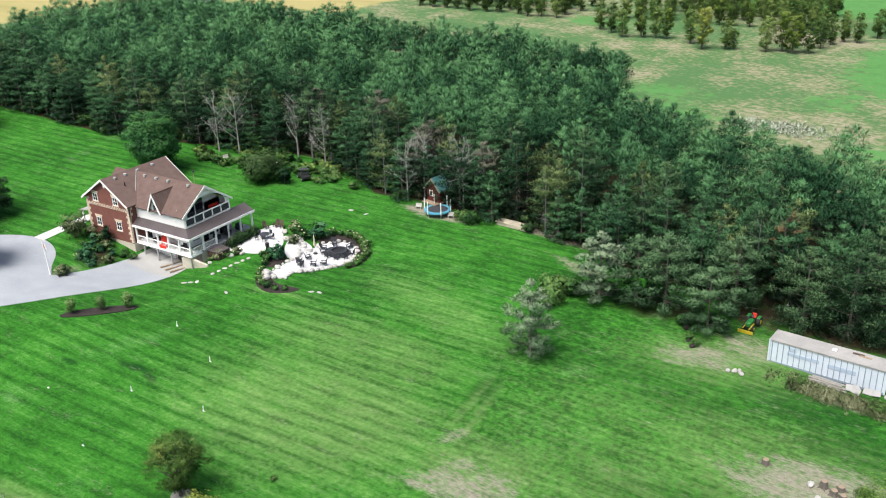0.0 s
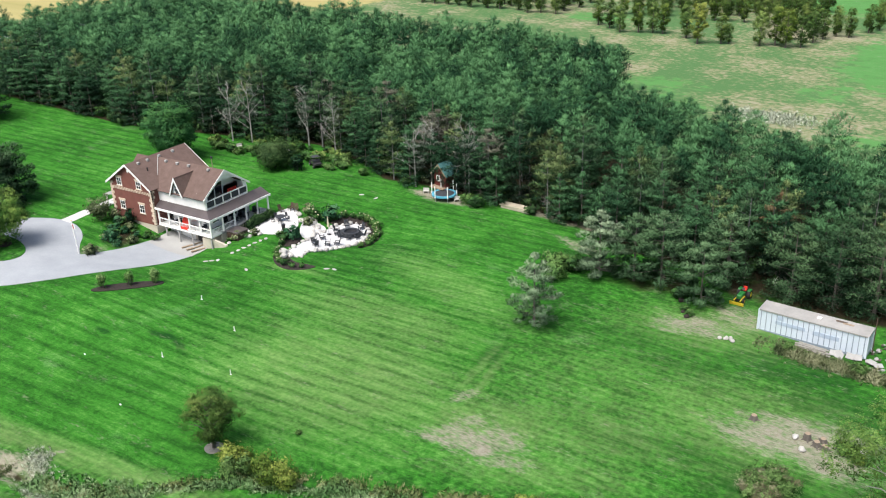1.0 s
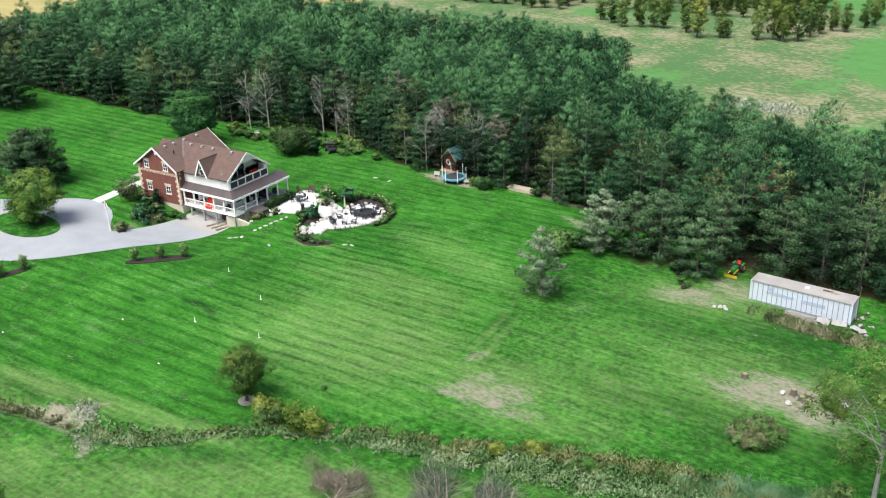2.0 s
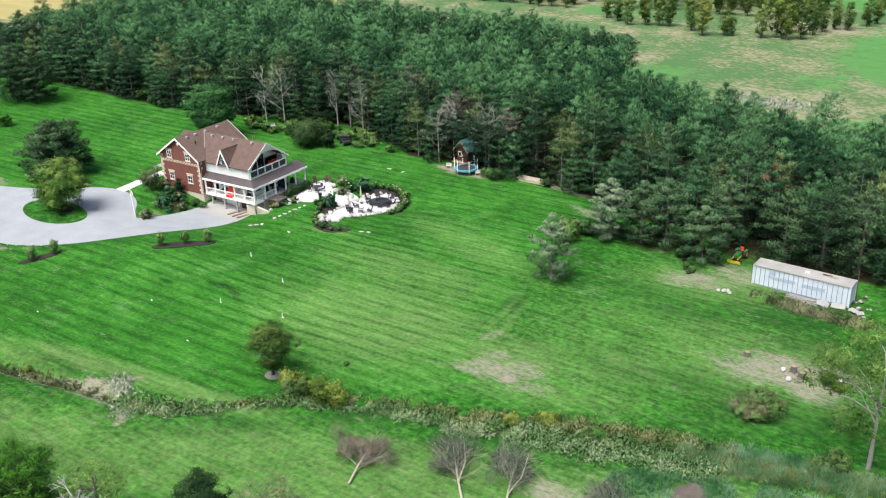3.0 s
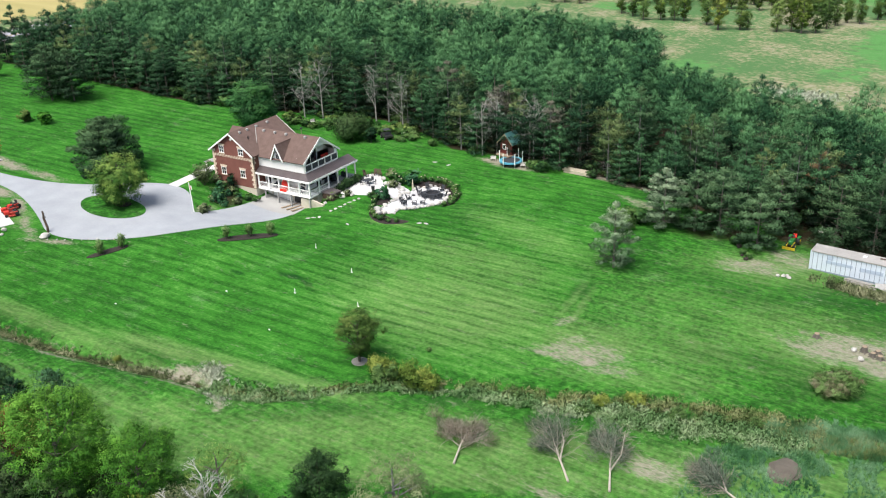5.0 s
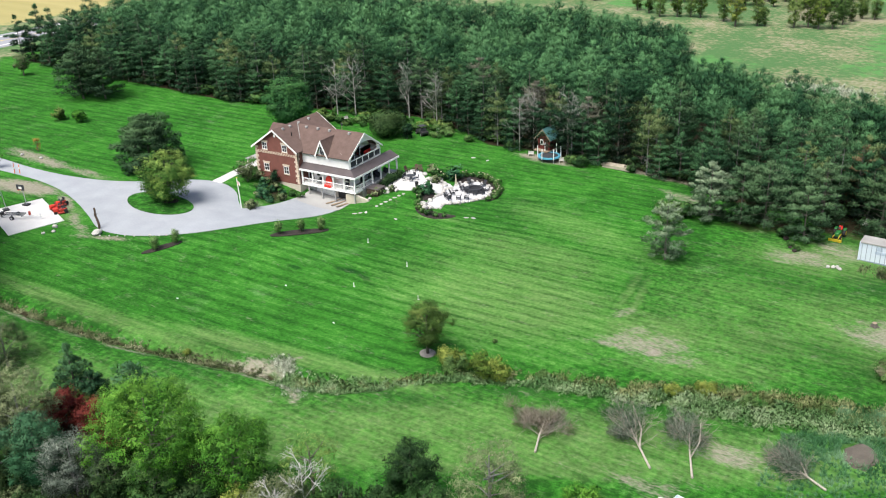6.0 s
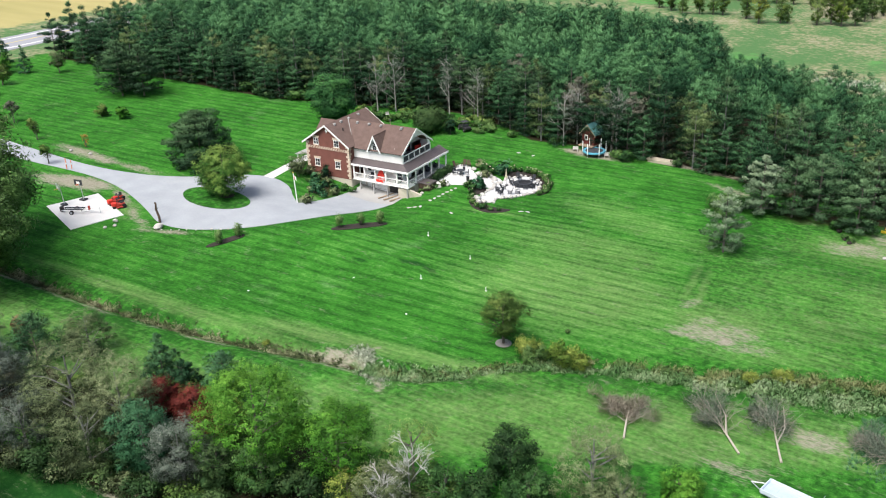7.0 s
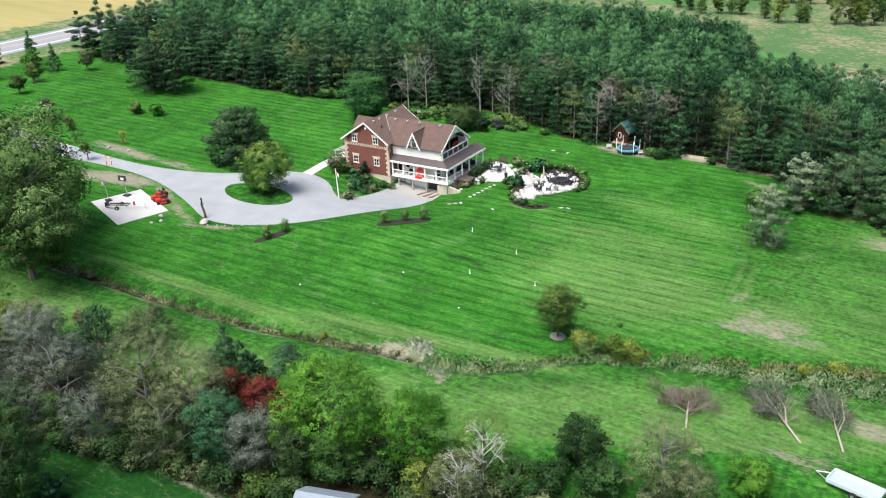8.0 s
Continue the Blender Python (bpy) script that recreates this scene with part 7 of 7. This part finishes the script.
# small white markers standing in the lawn
for k, (x, y) in enumerate(((9.6, 3.2), (16.1, -9.0), (24.7, -7.3), (18.4, -0.2), (8.6, -13.4), (-1.0, -22.8), (19.4, -17.6))):
    mk = thing("lawn_marker", x, y, gz(x, y), "short white plastic marker standing in the lawn", "marker", "white lawn markers")
    part("post", rod(bmesh.new(), (0, 0, -0.1), (0, 0, 0.6 if k < 4 else 0.12), 0.045, 0.045, 6), M["white"], mk)
    part("foot", box(bmesh.new(), -0.14, -0.05, 0.0, 0.14, 0.05, 0.04), M["white"], mk)

# ---- at the wood's edge: playhouse, trampoline, lumber, buggy ----
ph = thing("playhouse", 13.6, 53.4, gz(13.6, 53.4), "red wooden playhouse on legs with a teal metal roof", "playhouse", rz=-12)
part("body", slab(bmesh.new(), [(-1.3, -1.2, 1.1), (1.3, -1.2, 1.1), (1.3, -1.2, 3.3), (0, -1.2, 4.7), (-1.3, -1.2, 3.3)], 2.4, (0, 1, 0)), M["barnred"], ph, "dark red boarded walls")
for s in (-1, 1):
    bm = bmesh.new()
    slab(bm, [(0, -1.6, 4.95), (s * 1.75, -1.6, 3.05), (s * 1.75, 1.6, 3.05), (0, 1.6, 4.95)], 0.08, (s * 0.6, 0, 0.6))
    rf = part("roof_slope", bm, M["teal"], ph, "teal ribbed metal roof")
    for k in range(7):
        y = -1.5 + k * 0.5
        part("rib", rod(bmesh.new(), (s * 0.1, y, 4.95), (s * 1.75, y, 3.16), 0.03, 0.03, 4), M["teal"], rf)
    part("bargeboard", slab(bmesh.new(), [(0, -1.62, 5.0), (s * 1.8, -1.62, 3.05), (s * 1.8, -1.62, 2.85), (0, -1.62, 4.75)], 0.06, (0, -1, 0)), M["wood"], ph)
for x in (-1.2, 1.2):
    for y in (-1.1, 1.1):
        part("leg", box(bmesh.new(), x - 0.1, y - 0.1, -0.2, x + 0.1, y + 0.1, 1.1), M["wood"], ph)
part("deck", box(bmesh.new(), -1.5, -2.3, 1.0, 1.5, 1.3, 1.12), M["wood"], ph)
wn = part("window", box(bmesh.new(), -0.75, -1.28, 1.9, -0.05, -1.2, 2.9), M["white"], ph, "white framed window")
part("pane", box(bmesh.new(), -0.62, -1.3, 2.05, -0.18, -1.27, 2.75), M["glass"], wn)
part("door", box(bmesh.new(), 0.25, -1.26, 1.12, 0.95, -1.2, 2.85), M["darkwood"], ph)
tr = thing("trampoline", 15.4, 50.2, gz(15.4, 50.2), "round trampoline with pale blue rim and padded poles", "trampoline")
part("mat", rod(bmesh.new(), (0, 0, 0.86), (0, 0, 0.9), 1.65, 1.65, 28), M["dark"], tr)
bm = bmesh.new()
for k in range(28):
    a0, a1 = k * math.tau / 28, (k + 1) * math.tau / 28
    vs = [(r * math.cos(a), r * math.sin(a), z) for a in (a0, a1) for r, z in ((1.6, 0.95), (2.05, 0.95), (2.05, 0.72), (1.6, 0.84))]
    v = [bm.verts.new(p) for p in vs]
    for i in range(4):
        j = (i + 1) % 4
        bm.faces.new((v[i], v[j], v[4 + j], v[4 + i]))
part("rim_pad", bm, M["blue"], tr, "pale blue safety pad")
for k in range(6):
    a = k * math.tau / 6 + 0.3
    c, s = 2.0 * math.cos(a), 2.0 * math.sin(a)
    part("leg", rod(bmesh.new(), (c, s, 0), (c, s, 0.8), 0.05, 0.05, 6), M["steel"], tr)
    part("pole", rod(bmesh.new(), (c * 1.03, s * 1.03, 0.6), (c * 1.03, s * 1.03, 2.6), 0.08, 0.08, 8), M["white"], tr, "white padded pole")
ls = thing("lumber_stack", 27.4, 52.4, gz(27.4, 52.4), "low stack of pale weathered lumber at the wood's edge", "lumber", rz=-6)
for j in range(3):
    for k in range(4):
        L = R.uniform(2.2, 2.9)
        part("board", box(bmesh.new(), -L, -0.8 + k * 0.42, 0.1 + j * 0.2, L, -0.5 + k * 0.42, 0.25 + j * 0.2, Matrix.Rotation(R.uniform(-0.04, 0.04), 4, "Z")), M["cable"], ls)
ut = thing("utility_buggy", -11.8, 51.0, gz(-11.8, 51.0), "black off-road buggy parked at the wood's edge", "buggy", rz=60)
part("body", box(bmesh.new(), -0.7, -1.4, 0.4, 0.7, 1.4, 0.9), M["black"], ut, bevel=0.1)
part("roof", box(bmesh.new(), -0.65, -0.6, 1.75, 0.65, 0.7, 1.83), M["dark"], ut, bevel=0.03)
part("seat", box(bmesh.new(), -0.6, -0.5, 0.9, 0.6, 0.0, 1.3), M["dark"], ut, bevel=0.05)
for x in (-0.62, 0.62):
    for y in (-0.6, 0.7):
        part("roll_bar", rod(bmesh.new(), (x, y, 0.85), (x * 0.95, y, 1.78), 0.03, 0.03, 6), M["black"], ut)
    for y in (-0.95, 0.95):
        w = part("wheel", rod(bmesh.new(), (x * 1.05, y, 0.33), (x * 1.4, y, 0.33), 0.33, 0.33, 14), M["rubber"], ut)
        part("hub", rod(bmesh.new(), (x * 1.4, y, 0.33), (x * 1.43, y, 0.33), 0.16, 0.16, 10), M["steel"], w)
up = thing("utility_pole", -14.3, 29.6, gz(-14.3, 29.6), "thin grey yard pole with a small lamp box", "pole")
part("pole", rod(bmesh.new(), (0, 0, -0.3), (0, 0, 7.4), 0.06, 0.05, 7), M["wood"], up)
part("lamp_box", box(bmesh.new(), -0.15, -0.12, 7.1, 0.18, 0.12, 7.4), M["dark"], up, bevel=0.03)
for x, y in ((-20.5, 53.5), (-9.6, 53.6), (-30, 51), (11.6, 50.6), (17.8, 50.2)):
    gs = thing("garden_bench", x, y, gz(x, y), "small pale garden seat at the wood's edge", "bench", "pale garden seats", rz=R.uniform(0, 90))
    part("seat", box(bmesh.new(), -0.5, -0.22, 0.38, 0.5, 0.22, 0.45), M["stone"], gs, bevel=0.02)
    part("backrest", box(bmesh.new(), -0.5, 0.18, 0.45, 0.5, 0.24, 0.85), M["stone"], gs, bevel=0.02)
    for s in (-0.4, 0.4):
        part("leg", box(bmesh.new(), s - 0.05, -0.2, 0, s + 0.05, 0.2, 0.38), M["stone"], gs)

# ---- white container and what lies about it ----
CL, CWd, CH = 12.2, 2.5, 2.75
ca = math.degrees(math.atan2(-1.0, 12.16))
ct = thing("storage_container", 69.4, 34.5, gz(75, 34) + 0.12, "long white storage trailer with ribbed sides and grey roof", "container", rz=ca)
part("floor_frame", box(bmesh.new(), 0, 0, -0.1, CL, CWd, 0.15), M["rib"], ct)
part("body", box(bmesh.new(), 0.03, 0.03, 0.15, CL - 0.03, CWd - 0.03, CH - 0.06), M["trailer"], ct, "white painted steel sides")
part("roof", box(bmesh.new(), 0.0, 0.0, CH - 0.06, CL, CWd, CH), M["trailerroof"], ct, "grey weathered roof", bevel=0.02)
for k in range(20):
    x = 0.3 + k * (CL - 0.6) / 19
    part("rib", box(bmesh.new(), x - 0.03, -0.045, 0.15, x + 0.03, 0.04, CH - 0.1), M["rib"], ct, "grey side rib")
    part("rib", box(bmesh.new(), x - 0.045, CWd - 0.04, 0.15, x + 0.045, CWd + 0.045, CH - 0.1), M["rib"], ct)
for y in (0.0, CWd):
    part("top_rail", box(bmesh.new(), 0, y - 0.06, CH - 0.12, CL, y + 0.06, CH + 0.04), M["trailerroof"], ct)
for x in (0.0, CL):
    part("corner_post", box(bmesh.new(), x - 0.08, -0.07, 0, x + 0.08, 0.09, CH + 0.04), M["trailer"], ct)
    part("corner_post", box(bmesh.new(), x - 0.08, CWd - 0.09, 0, x + 0.08, CWd + 0.07, CH + 0.04), M["trailer"], ct)
    part("end_rail", box(bmesh.new(), x - 0.07, 0, CH - 0.12, x + 0.07, CWd, CH + 0.05), M["trailerroof"], ct)
for x0, x1, z0, z1 in ((2.0, 5.4, 1.35, 1.75), (6.3, 9.2, 1.2, 1.7), (2.2, 2.9, 1.9, 2.4)):
    part("faded_lettering", box(bmesh.new(), x0, -0.012, z0, x1, 0.035, z1), M["faded"], ct, "faded pale blue lettering bar")
part("roof_hatch", box(bmesh.new(), 6.2, 1.2, CH, 6.7, 1.7, CH + 0.12), M["white"], ct, bevel=0.03)
for x, y, m_ in ((8.8, 1.9, "darkwood"), (9.6, 1.7, "wood")):
    part("debris", box(bmesh.new(), x - 0.6, y - 0.15, CH, x + 0.6, y + 0.15, CH + 0.07), M[m_], ct)
rk = [finish(lump(bmesh.new(), 0, 0, 0.2, 0.6, 0.42, 0.3, random.Random(740 + k), 1, 0.25), "rubble", M["heap" if k % 2 else "concrete"]) for k in range(4)]
for k in range(30):
    x, y = (82.9 + R.gauss(0, 0.9), 35.6 + R.gauss(0, 1.2)) if k < 22 else (81.6 + R.uniform(0, 2.2), 32.6 + R.uniform(-0.6, 0.6))
    ob = new("rubble_stone", rk[k % 4])
    s = R.uniform(0.25, 0.6)
    ob.matrix_basis = pose(x, y, gz(x, y) + (R.uniform(0, 0.35) if k < 12 else 0), R.uniform(-20, 20), R.uniform(-20, 20), R.uniform(0, 360)) @ Matrix.Diagonal((s, s, s, 1))
    tagged(ob, "broken grey rubble stone beside the container", "rubble", "rubble by the container")
for k in range(7):
    lb = thing("old_board", 76.0 + R.uniform(-0.5, 0.5), 32.3 + 0.16 * k, gz(76, 32.6) + 0.08 + 0.09 * (k % 4), "weathered grey board lying by the container", "board", "boards by the container", rz=ca + R.uniform(-6, 6))
    part("plank", box(bmesh.new(), -1.7, -0.14, 0, 1.7, 0.14, 0.08), M["greywood"], lb)
for k, (x, y, rz, a) in enumerate(((78.4, 32.9, 10, 40), (79.0, 32.6, -25, 52), (78.8, 33.1, 40, 30), (80.1, 33.1, -8, 48), (80.8, 33.2, 12, 40), (83.1, 32.6, 30, 12), (82.3, 33.0, -30, 15))):
    sh_ = thing("scrap_sheet", x, y, gz(x, y) + 0.3, "broken white sheet leaning by the container", "scrap", "white scrap by the container", rz=rz)
    part("sheet", box(bmesh.new(), -0.5, -0.35, 0, 0.5, 0.35, 0.05, pose(0, 0, 0.1, a)), M["concrete"], sh_, bevel=0.02)
pl = thing("leaning_pole", 82.0, 35.4, gz(82.0, 35.4), "thin dark pole leaning at the container's end", "pole")
part("shaft", rod(bmesh.new(), (0, 0, -0.1), (-0.1, 0.5, 4.6), 0.06, 0.05, 6), M["darkwood"], pl)
brush = []
for _ in range(700):
    x = R.uniform(72.6, 84.5)
    brush.append((x, 30.6 - 0.06 * (x - 74) + R.gauss(0, 0.75), R.uniform(0.25, 0.55), R.uniform(0.25, 0.7), drift(x, 0, 0.5)))
clump_field("brush_heap", brush, 15, 0.32, 0.03, M["weed_dark"], "low tangle of cut brush in front of the container", "brush")
place(ds[1], 81.6, 30.4, 0.6)
place(ds[1], 73.8, 31.2, 0.5)
pts = []
for _ in range(500):
    x = R.uniform(70, 86)
    pts.append((x, 31.6 - 0.08 * (x - 69) + R.gauss(0, 1.0), R.uniform(0.4, 1.0), R.random()))
for _ in range(1200):
    x = R.uniform(86, 96)
    pts.append((x, R.uniform(5, 34), R.uniform(0.3, 0.8), R.random()))
tuft_field("rank_grass", pts, 8, 0.5, 0.035, M["weed_dark"], "rank grass and weeds round the container", "weeds", spread=0.7)
tk = thing("white_tank", 68.4, 47.8, gz(68.4, 47.8), "white plastic tank lying under the pines", "tank", rz=40)
part("shell", lump(bmesh.new(), 0, 0, 0.55, 0.95, 0.6, 0.6, R, 3, 0.0), M["white"], tk)
part("cap", rod(bmesh.new(), (0, 0, 1.1), (0, 0, 1.25), 0.2, 0.2, 12), M["white"], tk)

# tractor with a yellow blade
tc = thing("tractor", 65.7, 41.4, gz(65.7, 41.4), "green farm tractor with a yellow front blade", "tractor", rz=176)
tc.scale = (0.85, 0.85, 0.85)
part("hood", box(bmesh.new(), -0.38, 0.2, 0.7, 0.38, 1.9, 1.35), M["green"], tc, bevel=0.08)
part("chassis", box(bmesh.new(), -0.3, -1.0, 0.45, 0.3, 1.9, 0.75), M["black"], tc)
for s in (-1, 1):
    part("fender", box(bmesh.new(), s * 0.72 - 0.24, -1.1, 1.25, s * 0.72 + 0.24, -0.1, 1.4), M["green"], tc, bevel=0.05)
    w = part("rear_wheel", rod(bmesh.new(), (s * 0.5, -0.6, 0.68), (s * 0.95, -0.6, 0.68), 0.68, 0.68, 20), M["rubber"], tc)
    part("hub", rod(bmesh.new(), (s * 0.95, -0.6, 0.68), (s * 0.98, -0.6, 0.68), 0.35, 0.35, 14), M["yellow"], w, "yellow wheel hub")
    w = part("front_wheel", rod(bmesh.new(), (s * 0.5, 1.5, 0.4), (s * 0.78, 1.5, 0.4), 0.4, 0.4, 16), M["rubber"], tc)
    part("hub", rod(bmesh.new(), (s * 0.78, 1.5, 0.4), (s * 0.8, 1.5, 0.4), 0.2, 0.2, 12), M["yellow"], w)
    part("loader_arm", box(bmesh.new(), s * 0.45 - 0.05, 0.6, 0.7, s * 0.45 + 0.05, 2.6, 0.85), M["yellow"], tc)
st = part("seat", box(bmesh.new(), -0.28, -0.75, 1.2, 0.28, -0.25, 1.35), M["red"], tc, "red seat", bevel=0.04)
part("seat_back", box(bmesh.new(), -0.28, -0.85, 1.3, 0.28, -0.72, 1.75), M["red"], st, bevel=0.03)
part("steering_wheel", rod(bmesh.new(), (0, 0.1, 1.65), (0, 0.13, 1.7), 0.22, 0.22, 12), M["black"], tc)
for s in (-0.35, 0.35):
    part("roll_bar", rod(bmesh.new(), (s, -0.9, 1.2), (s, -0.9, 2.4), 0.04, 0.04, 6), M["black"], tc)
part("roll_top", rod(bmesh.new(), (-0.35, -0.9, 2.4), (0.35, -0.9, 2.4), 0.04, 0.04, 6), M["black"], tc)
part("blade", slab(bmesh.new(), [(-1.05, 2.6, 0.1), (1.05, 2.6, 0.1), (1.05, 2.7, 0.6), (-1.05, 2.7, 0.6)], 0.12, (0, 1, 0)), M["yellow"], tc, "yellow steel blade")
for x, y, s in ((59.4, 36.4, 0.5), (60.6, 33.6, 0.3), (61.4, 32.6, 0.4)):
    sb = new("dark_stump", finish(lump(bmesh.new(), 0, 0, 0.3, 0.9, 0.8, 0.7, random.Random(int(x * 7)), 2, 0.2), "dark_stump", M["mulch"]))
    sb.matrix_basis = pose(x, y, gz(x, y)) @ Matrix.Diagonal((s, s, s, 1))
    tagged(sb, "blackened tree stump in the worn grass", "stump", "dark stumps")
for k in range(9):
    a, q = R.random() * 6.28, R.random()
    boulder(67.1 + 0.9 * q * math.cos(a), 29.9 + 0.6 * q * math.sin(a), R.uniform(0.3, 0.8), "pale broken stone in the worn grass", "stones in the worn grass")
# stumps in the bare patch
for k, (x, y, h, m_) in enumerate(((74.3, 15.4, 0.5, "wood"), (79.6, 14.8, 0.7, "wood"), (80.6, 14.2, 0.5, "rust"), (81.4, 14.0, 0.45, "rust"), (81.0, 15.2, 0.4, "rust"), (83.0, 15.0, 0.6, "rust"))):
    sp_ = thing("tree_stump", x, y, gz(x, y), "sawn tree stump with a pale top in bare soil", "stump", "sawn stumps")
    bm = rod(bmesh.new(), (0, 0, -0.15), (0, 0, h), 0.42, 0.3, 10)
    for j in range(5):
        a = j * 1.257
        rod(bm, (0.25 * math.cos(a), 0.25 * math.sin(a), 0.15), (0.7 * math.cos(a), 0.7 * math.sin(a), -0.08), 0.13, 0.05, 5)
    part("bole", bm, M["bark"], sp_)
    part("cut_face", rod(bmesh.new(), (0, 0, h), (0, 0, h + 0.02), 0.28, 0.28, 10), M["wood"], sp_, "pale cut face")
for x, y in ((84.6, 15.4), (78.6, 14.4), (79.6, 12.6), (78.9, 4.0)):
    boulder(x, y, 0.8, "pale stone lying in bare soil", "stones in bare soil")


# ---- felled trees by the ditch ----
def felled(x0, y0, x1, y1, seed, crown, label, fork=False):
    rng = np.random.default_rng(seed)
    L = math.hypot(x1 - x0, y1 - y0)
    ft = thing("felled_tree", x0, y0, gz(x0, y0), label, "felled tree", "felled trees", rz=math.degrees(math.atan2(y1 - y0, x1 - x0)))
    bm = bmesh.new()
    up = Vector((1, 0, 0.12))
    rod(bm, (0, 0, 0.15), (L * 0.45, 0.05, 0.5), 0.12, 0.085, 8)
    rod(bm, (L * 0.45, 0.05, 0.5), (L * 0.95, -0.1, 0.9), 0.085, 0.03, 7)
    if fork:
        rod(bm, (L * 0.35, 0, 0.45), (L * 0.6, -0.9, 0.8), 0.09, 0.07, 6)
        rod(bm, (L * 0.6, -0.9, 0.8), (L * 1.0, -1.2, 1.2), 0.07, 0.03, 6)
    lb = bmesh.new()
    for k in range(26):
        f = rng.uniform(0.3, 0.98)
        a = rng.uniform(-1.4, 1.4)
        d = Vector((0.55, math.sin(a) * 1.35, 0.1 + 0.6 * abs(math.cos(a)) * rng.random())).normalized()
        twigs(lb, Vector((L * f, 0, 0.25 + 0.6 * f)), d, (0.5 + 1.6 * (1 - f) + 0.5 * crown) * rng.uniform(0.7, 1.2), 0.032 if fork else 0.022, 2, rng, 0.5, 3)
    part("trunk", bm, M["peeled"], ft, "pale peeled trunk")
    part("limb_spray", lb, M["twigbark"], ft, "bare spreading limbs")
    n = 900 if fork else 1500
    lobes = [(L * (0.72 if fork else 0.85) + rng.normal(0, 0.16 * L), rng.normal(0, 0.75 * crown), rng.uniform(0.4, 1.5), 1.0, 1.0, 0.6) for _ in range(20)]
    t, tip, nr = needle_tris(lobes, n * 6 if fork else n * 5, 0.36, 0.016, rng, 0.3, False)
    tip = np.clip(tip + 0.2, 0, 1)
    tw = new("twig_mass", tri_mesh("twigs", t, M["needle_greyed" if fork else "twig"], nr, tip=tip))
    tw.parent = ft
    return ft


felled(50.9, -27.7, 49.6, -22.6, 760, 1.5, "felled tree with a dense brown twiggy crown")
felled(61.0, -24.4, 55.6, -17.8, 761, 1.5, "felled tree with a pale forked trunk", True)
felled(64.7, -23.7, 62.0, -16.6, 762, 1.5, "felled tree with a pale bare trunk", True)
felled(75.4, -19.2, 70.2, -16.8, 763, 1.1, "small felled tree with withered needles beside the weeds", True)
bm = lump(bmesh.new(), 77.2, -12.4, gz(77.2, -12.4), 2.1, 1.5, 0.5, R, 3, 0.14)
solo("earth_mound", bm, M["heap"], "small mound of bare brown soil", "earth mound")
# silver trailer and shed at the near edge
tl = thing("utility_trailer", 66.6, -29.1, gz(66.6, -29.1), "silver flatbed utility trailer parked on the grass", "trailer", rz=-14)
part("bed", box(bmesh.new(), -2.3, -0.95, 0.5, 2.3, 0.95, 0.6), M["faded"], tl)
for k in range(11):
    part("floor_slat", box(bmesh.new(), -2.2 + k * 0.42, -0.9, 0.6, -1.98 + k * 0.42, 0.9, 0.615), M["faded"], tl)
for y in (-0.95, 0.95):
    part("side_board", box(bmesh.new(), -2.3, y - 0.03, 0.6, 2.3, y + 0.03, 0.95), M["trailer"], tl)
    w = part("wheel", rod(bmesh.new(), (0.2, y * 1.05, 0.33), (0.2, y * 1.3, 0.33), 0.33, 0.33, 14), M["rubber"], tl)
    part("hub", rod(bmesh.new(), (0.2, y * 1.3, 0.33), (0.2, y * 1.32, 0.33), 0.16, 0.16, 10), M["steel"], w)
    part("drawbar", rod(bmesh.new(), (-2.3, y * 0.7, 0.52), (-3.6, 0, 0.5), 0.05, 0.05, 6), M["steel"], tl)
part("front_board", box(bmesh.new(), -2.33, -0.95, 0.6, -2.27, 0.95, 0.95), M["trailer"], tl)
part("ramp", slab(bmesh.new(), [(2.3, -0.9, 0.6), (2.3, 0.9, 0.6), (2.55, 0.9, 1.7), (2.55, -0.9, 1.7)], 0.05, (1, 0, 0)), M["steel"], tl, "raised mesh ramp")
sd = thing("garden_shed", 29.4, -56.8, gz(29.4, -56.8), "small dark shed with a grey roof under trees", "shed", rz=15)
part("body", box(bmesh.new(), -2.2, -1.6, -0.2, 2.2, 1.6, 2.2), M["darkwood"], sd)
for s in (-1, 1):
    part("roof_slope", slab(bmesh.new(), [(-2.5, 0, 3.2), (2.5, 0, 3.2), (2.5, s * 1.95, 2.15), (-2.5, s * 1.95, 2.15)], 0.08, (0, 0, -1)), M["rib"], sd, "grey metal roof")
lg = thing("log_pile", 60.6, -34.6, gz(60.6, -34.6), "small pile of cut grey logs by the hedgerow", "logs", rz=30)
for k in range(5):
    part("log", rod(bmesh.new(), (-0.7, -0.4 + 0.2 * k, 0.14 + 0.12 * (k % 2)), (0.7, -0.4 + 0.2 * k, 0.14 + 0.12 * (k % 2)), 0.13, 0.12, 8), M["greybark"], lg)
pts = []
for _ in range(260):
    f = R.random()
    pts.append((10 + 14 * f + R.gauss(0, 0.7), -57.3 - 0.4 * f + R.gauss(0, 0.5), R.uniform(0.4, 0.9), R.random()))
tuft_field("dry_undergrowth", pts, 8, 0.26, 0.022, M["fieldgrass"], "dry brown undergrowth below the hedgerow", "undergrowth", spread=0.8)
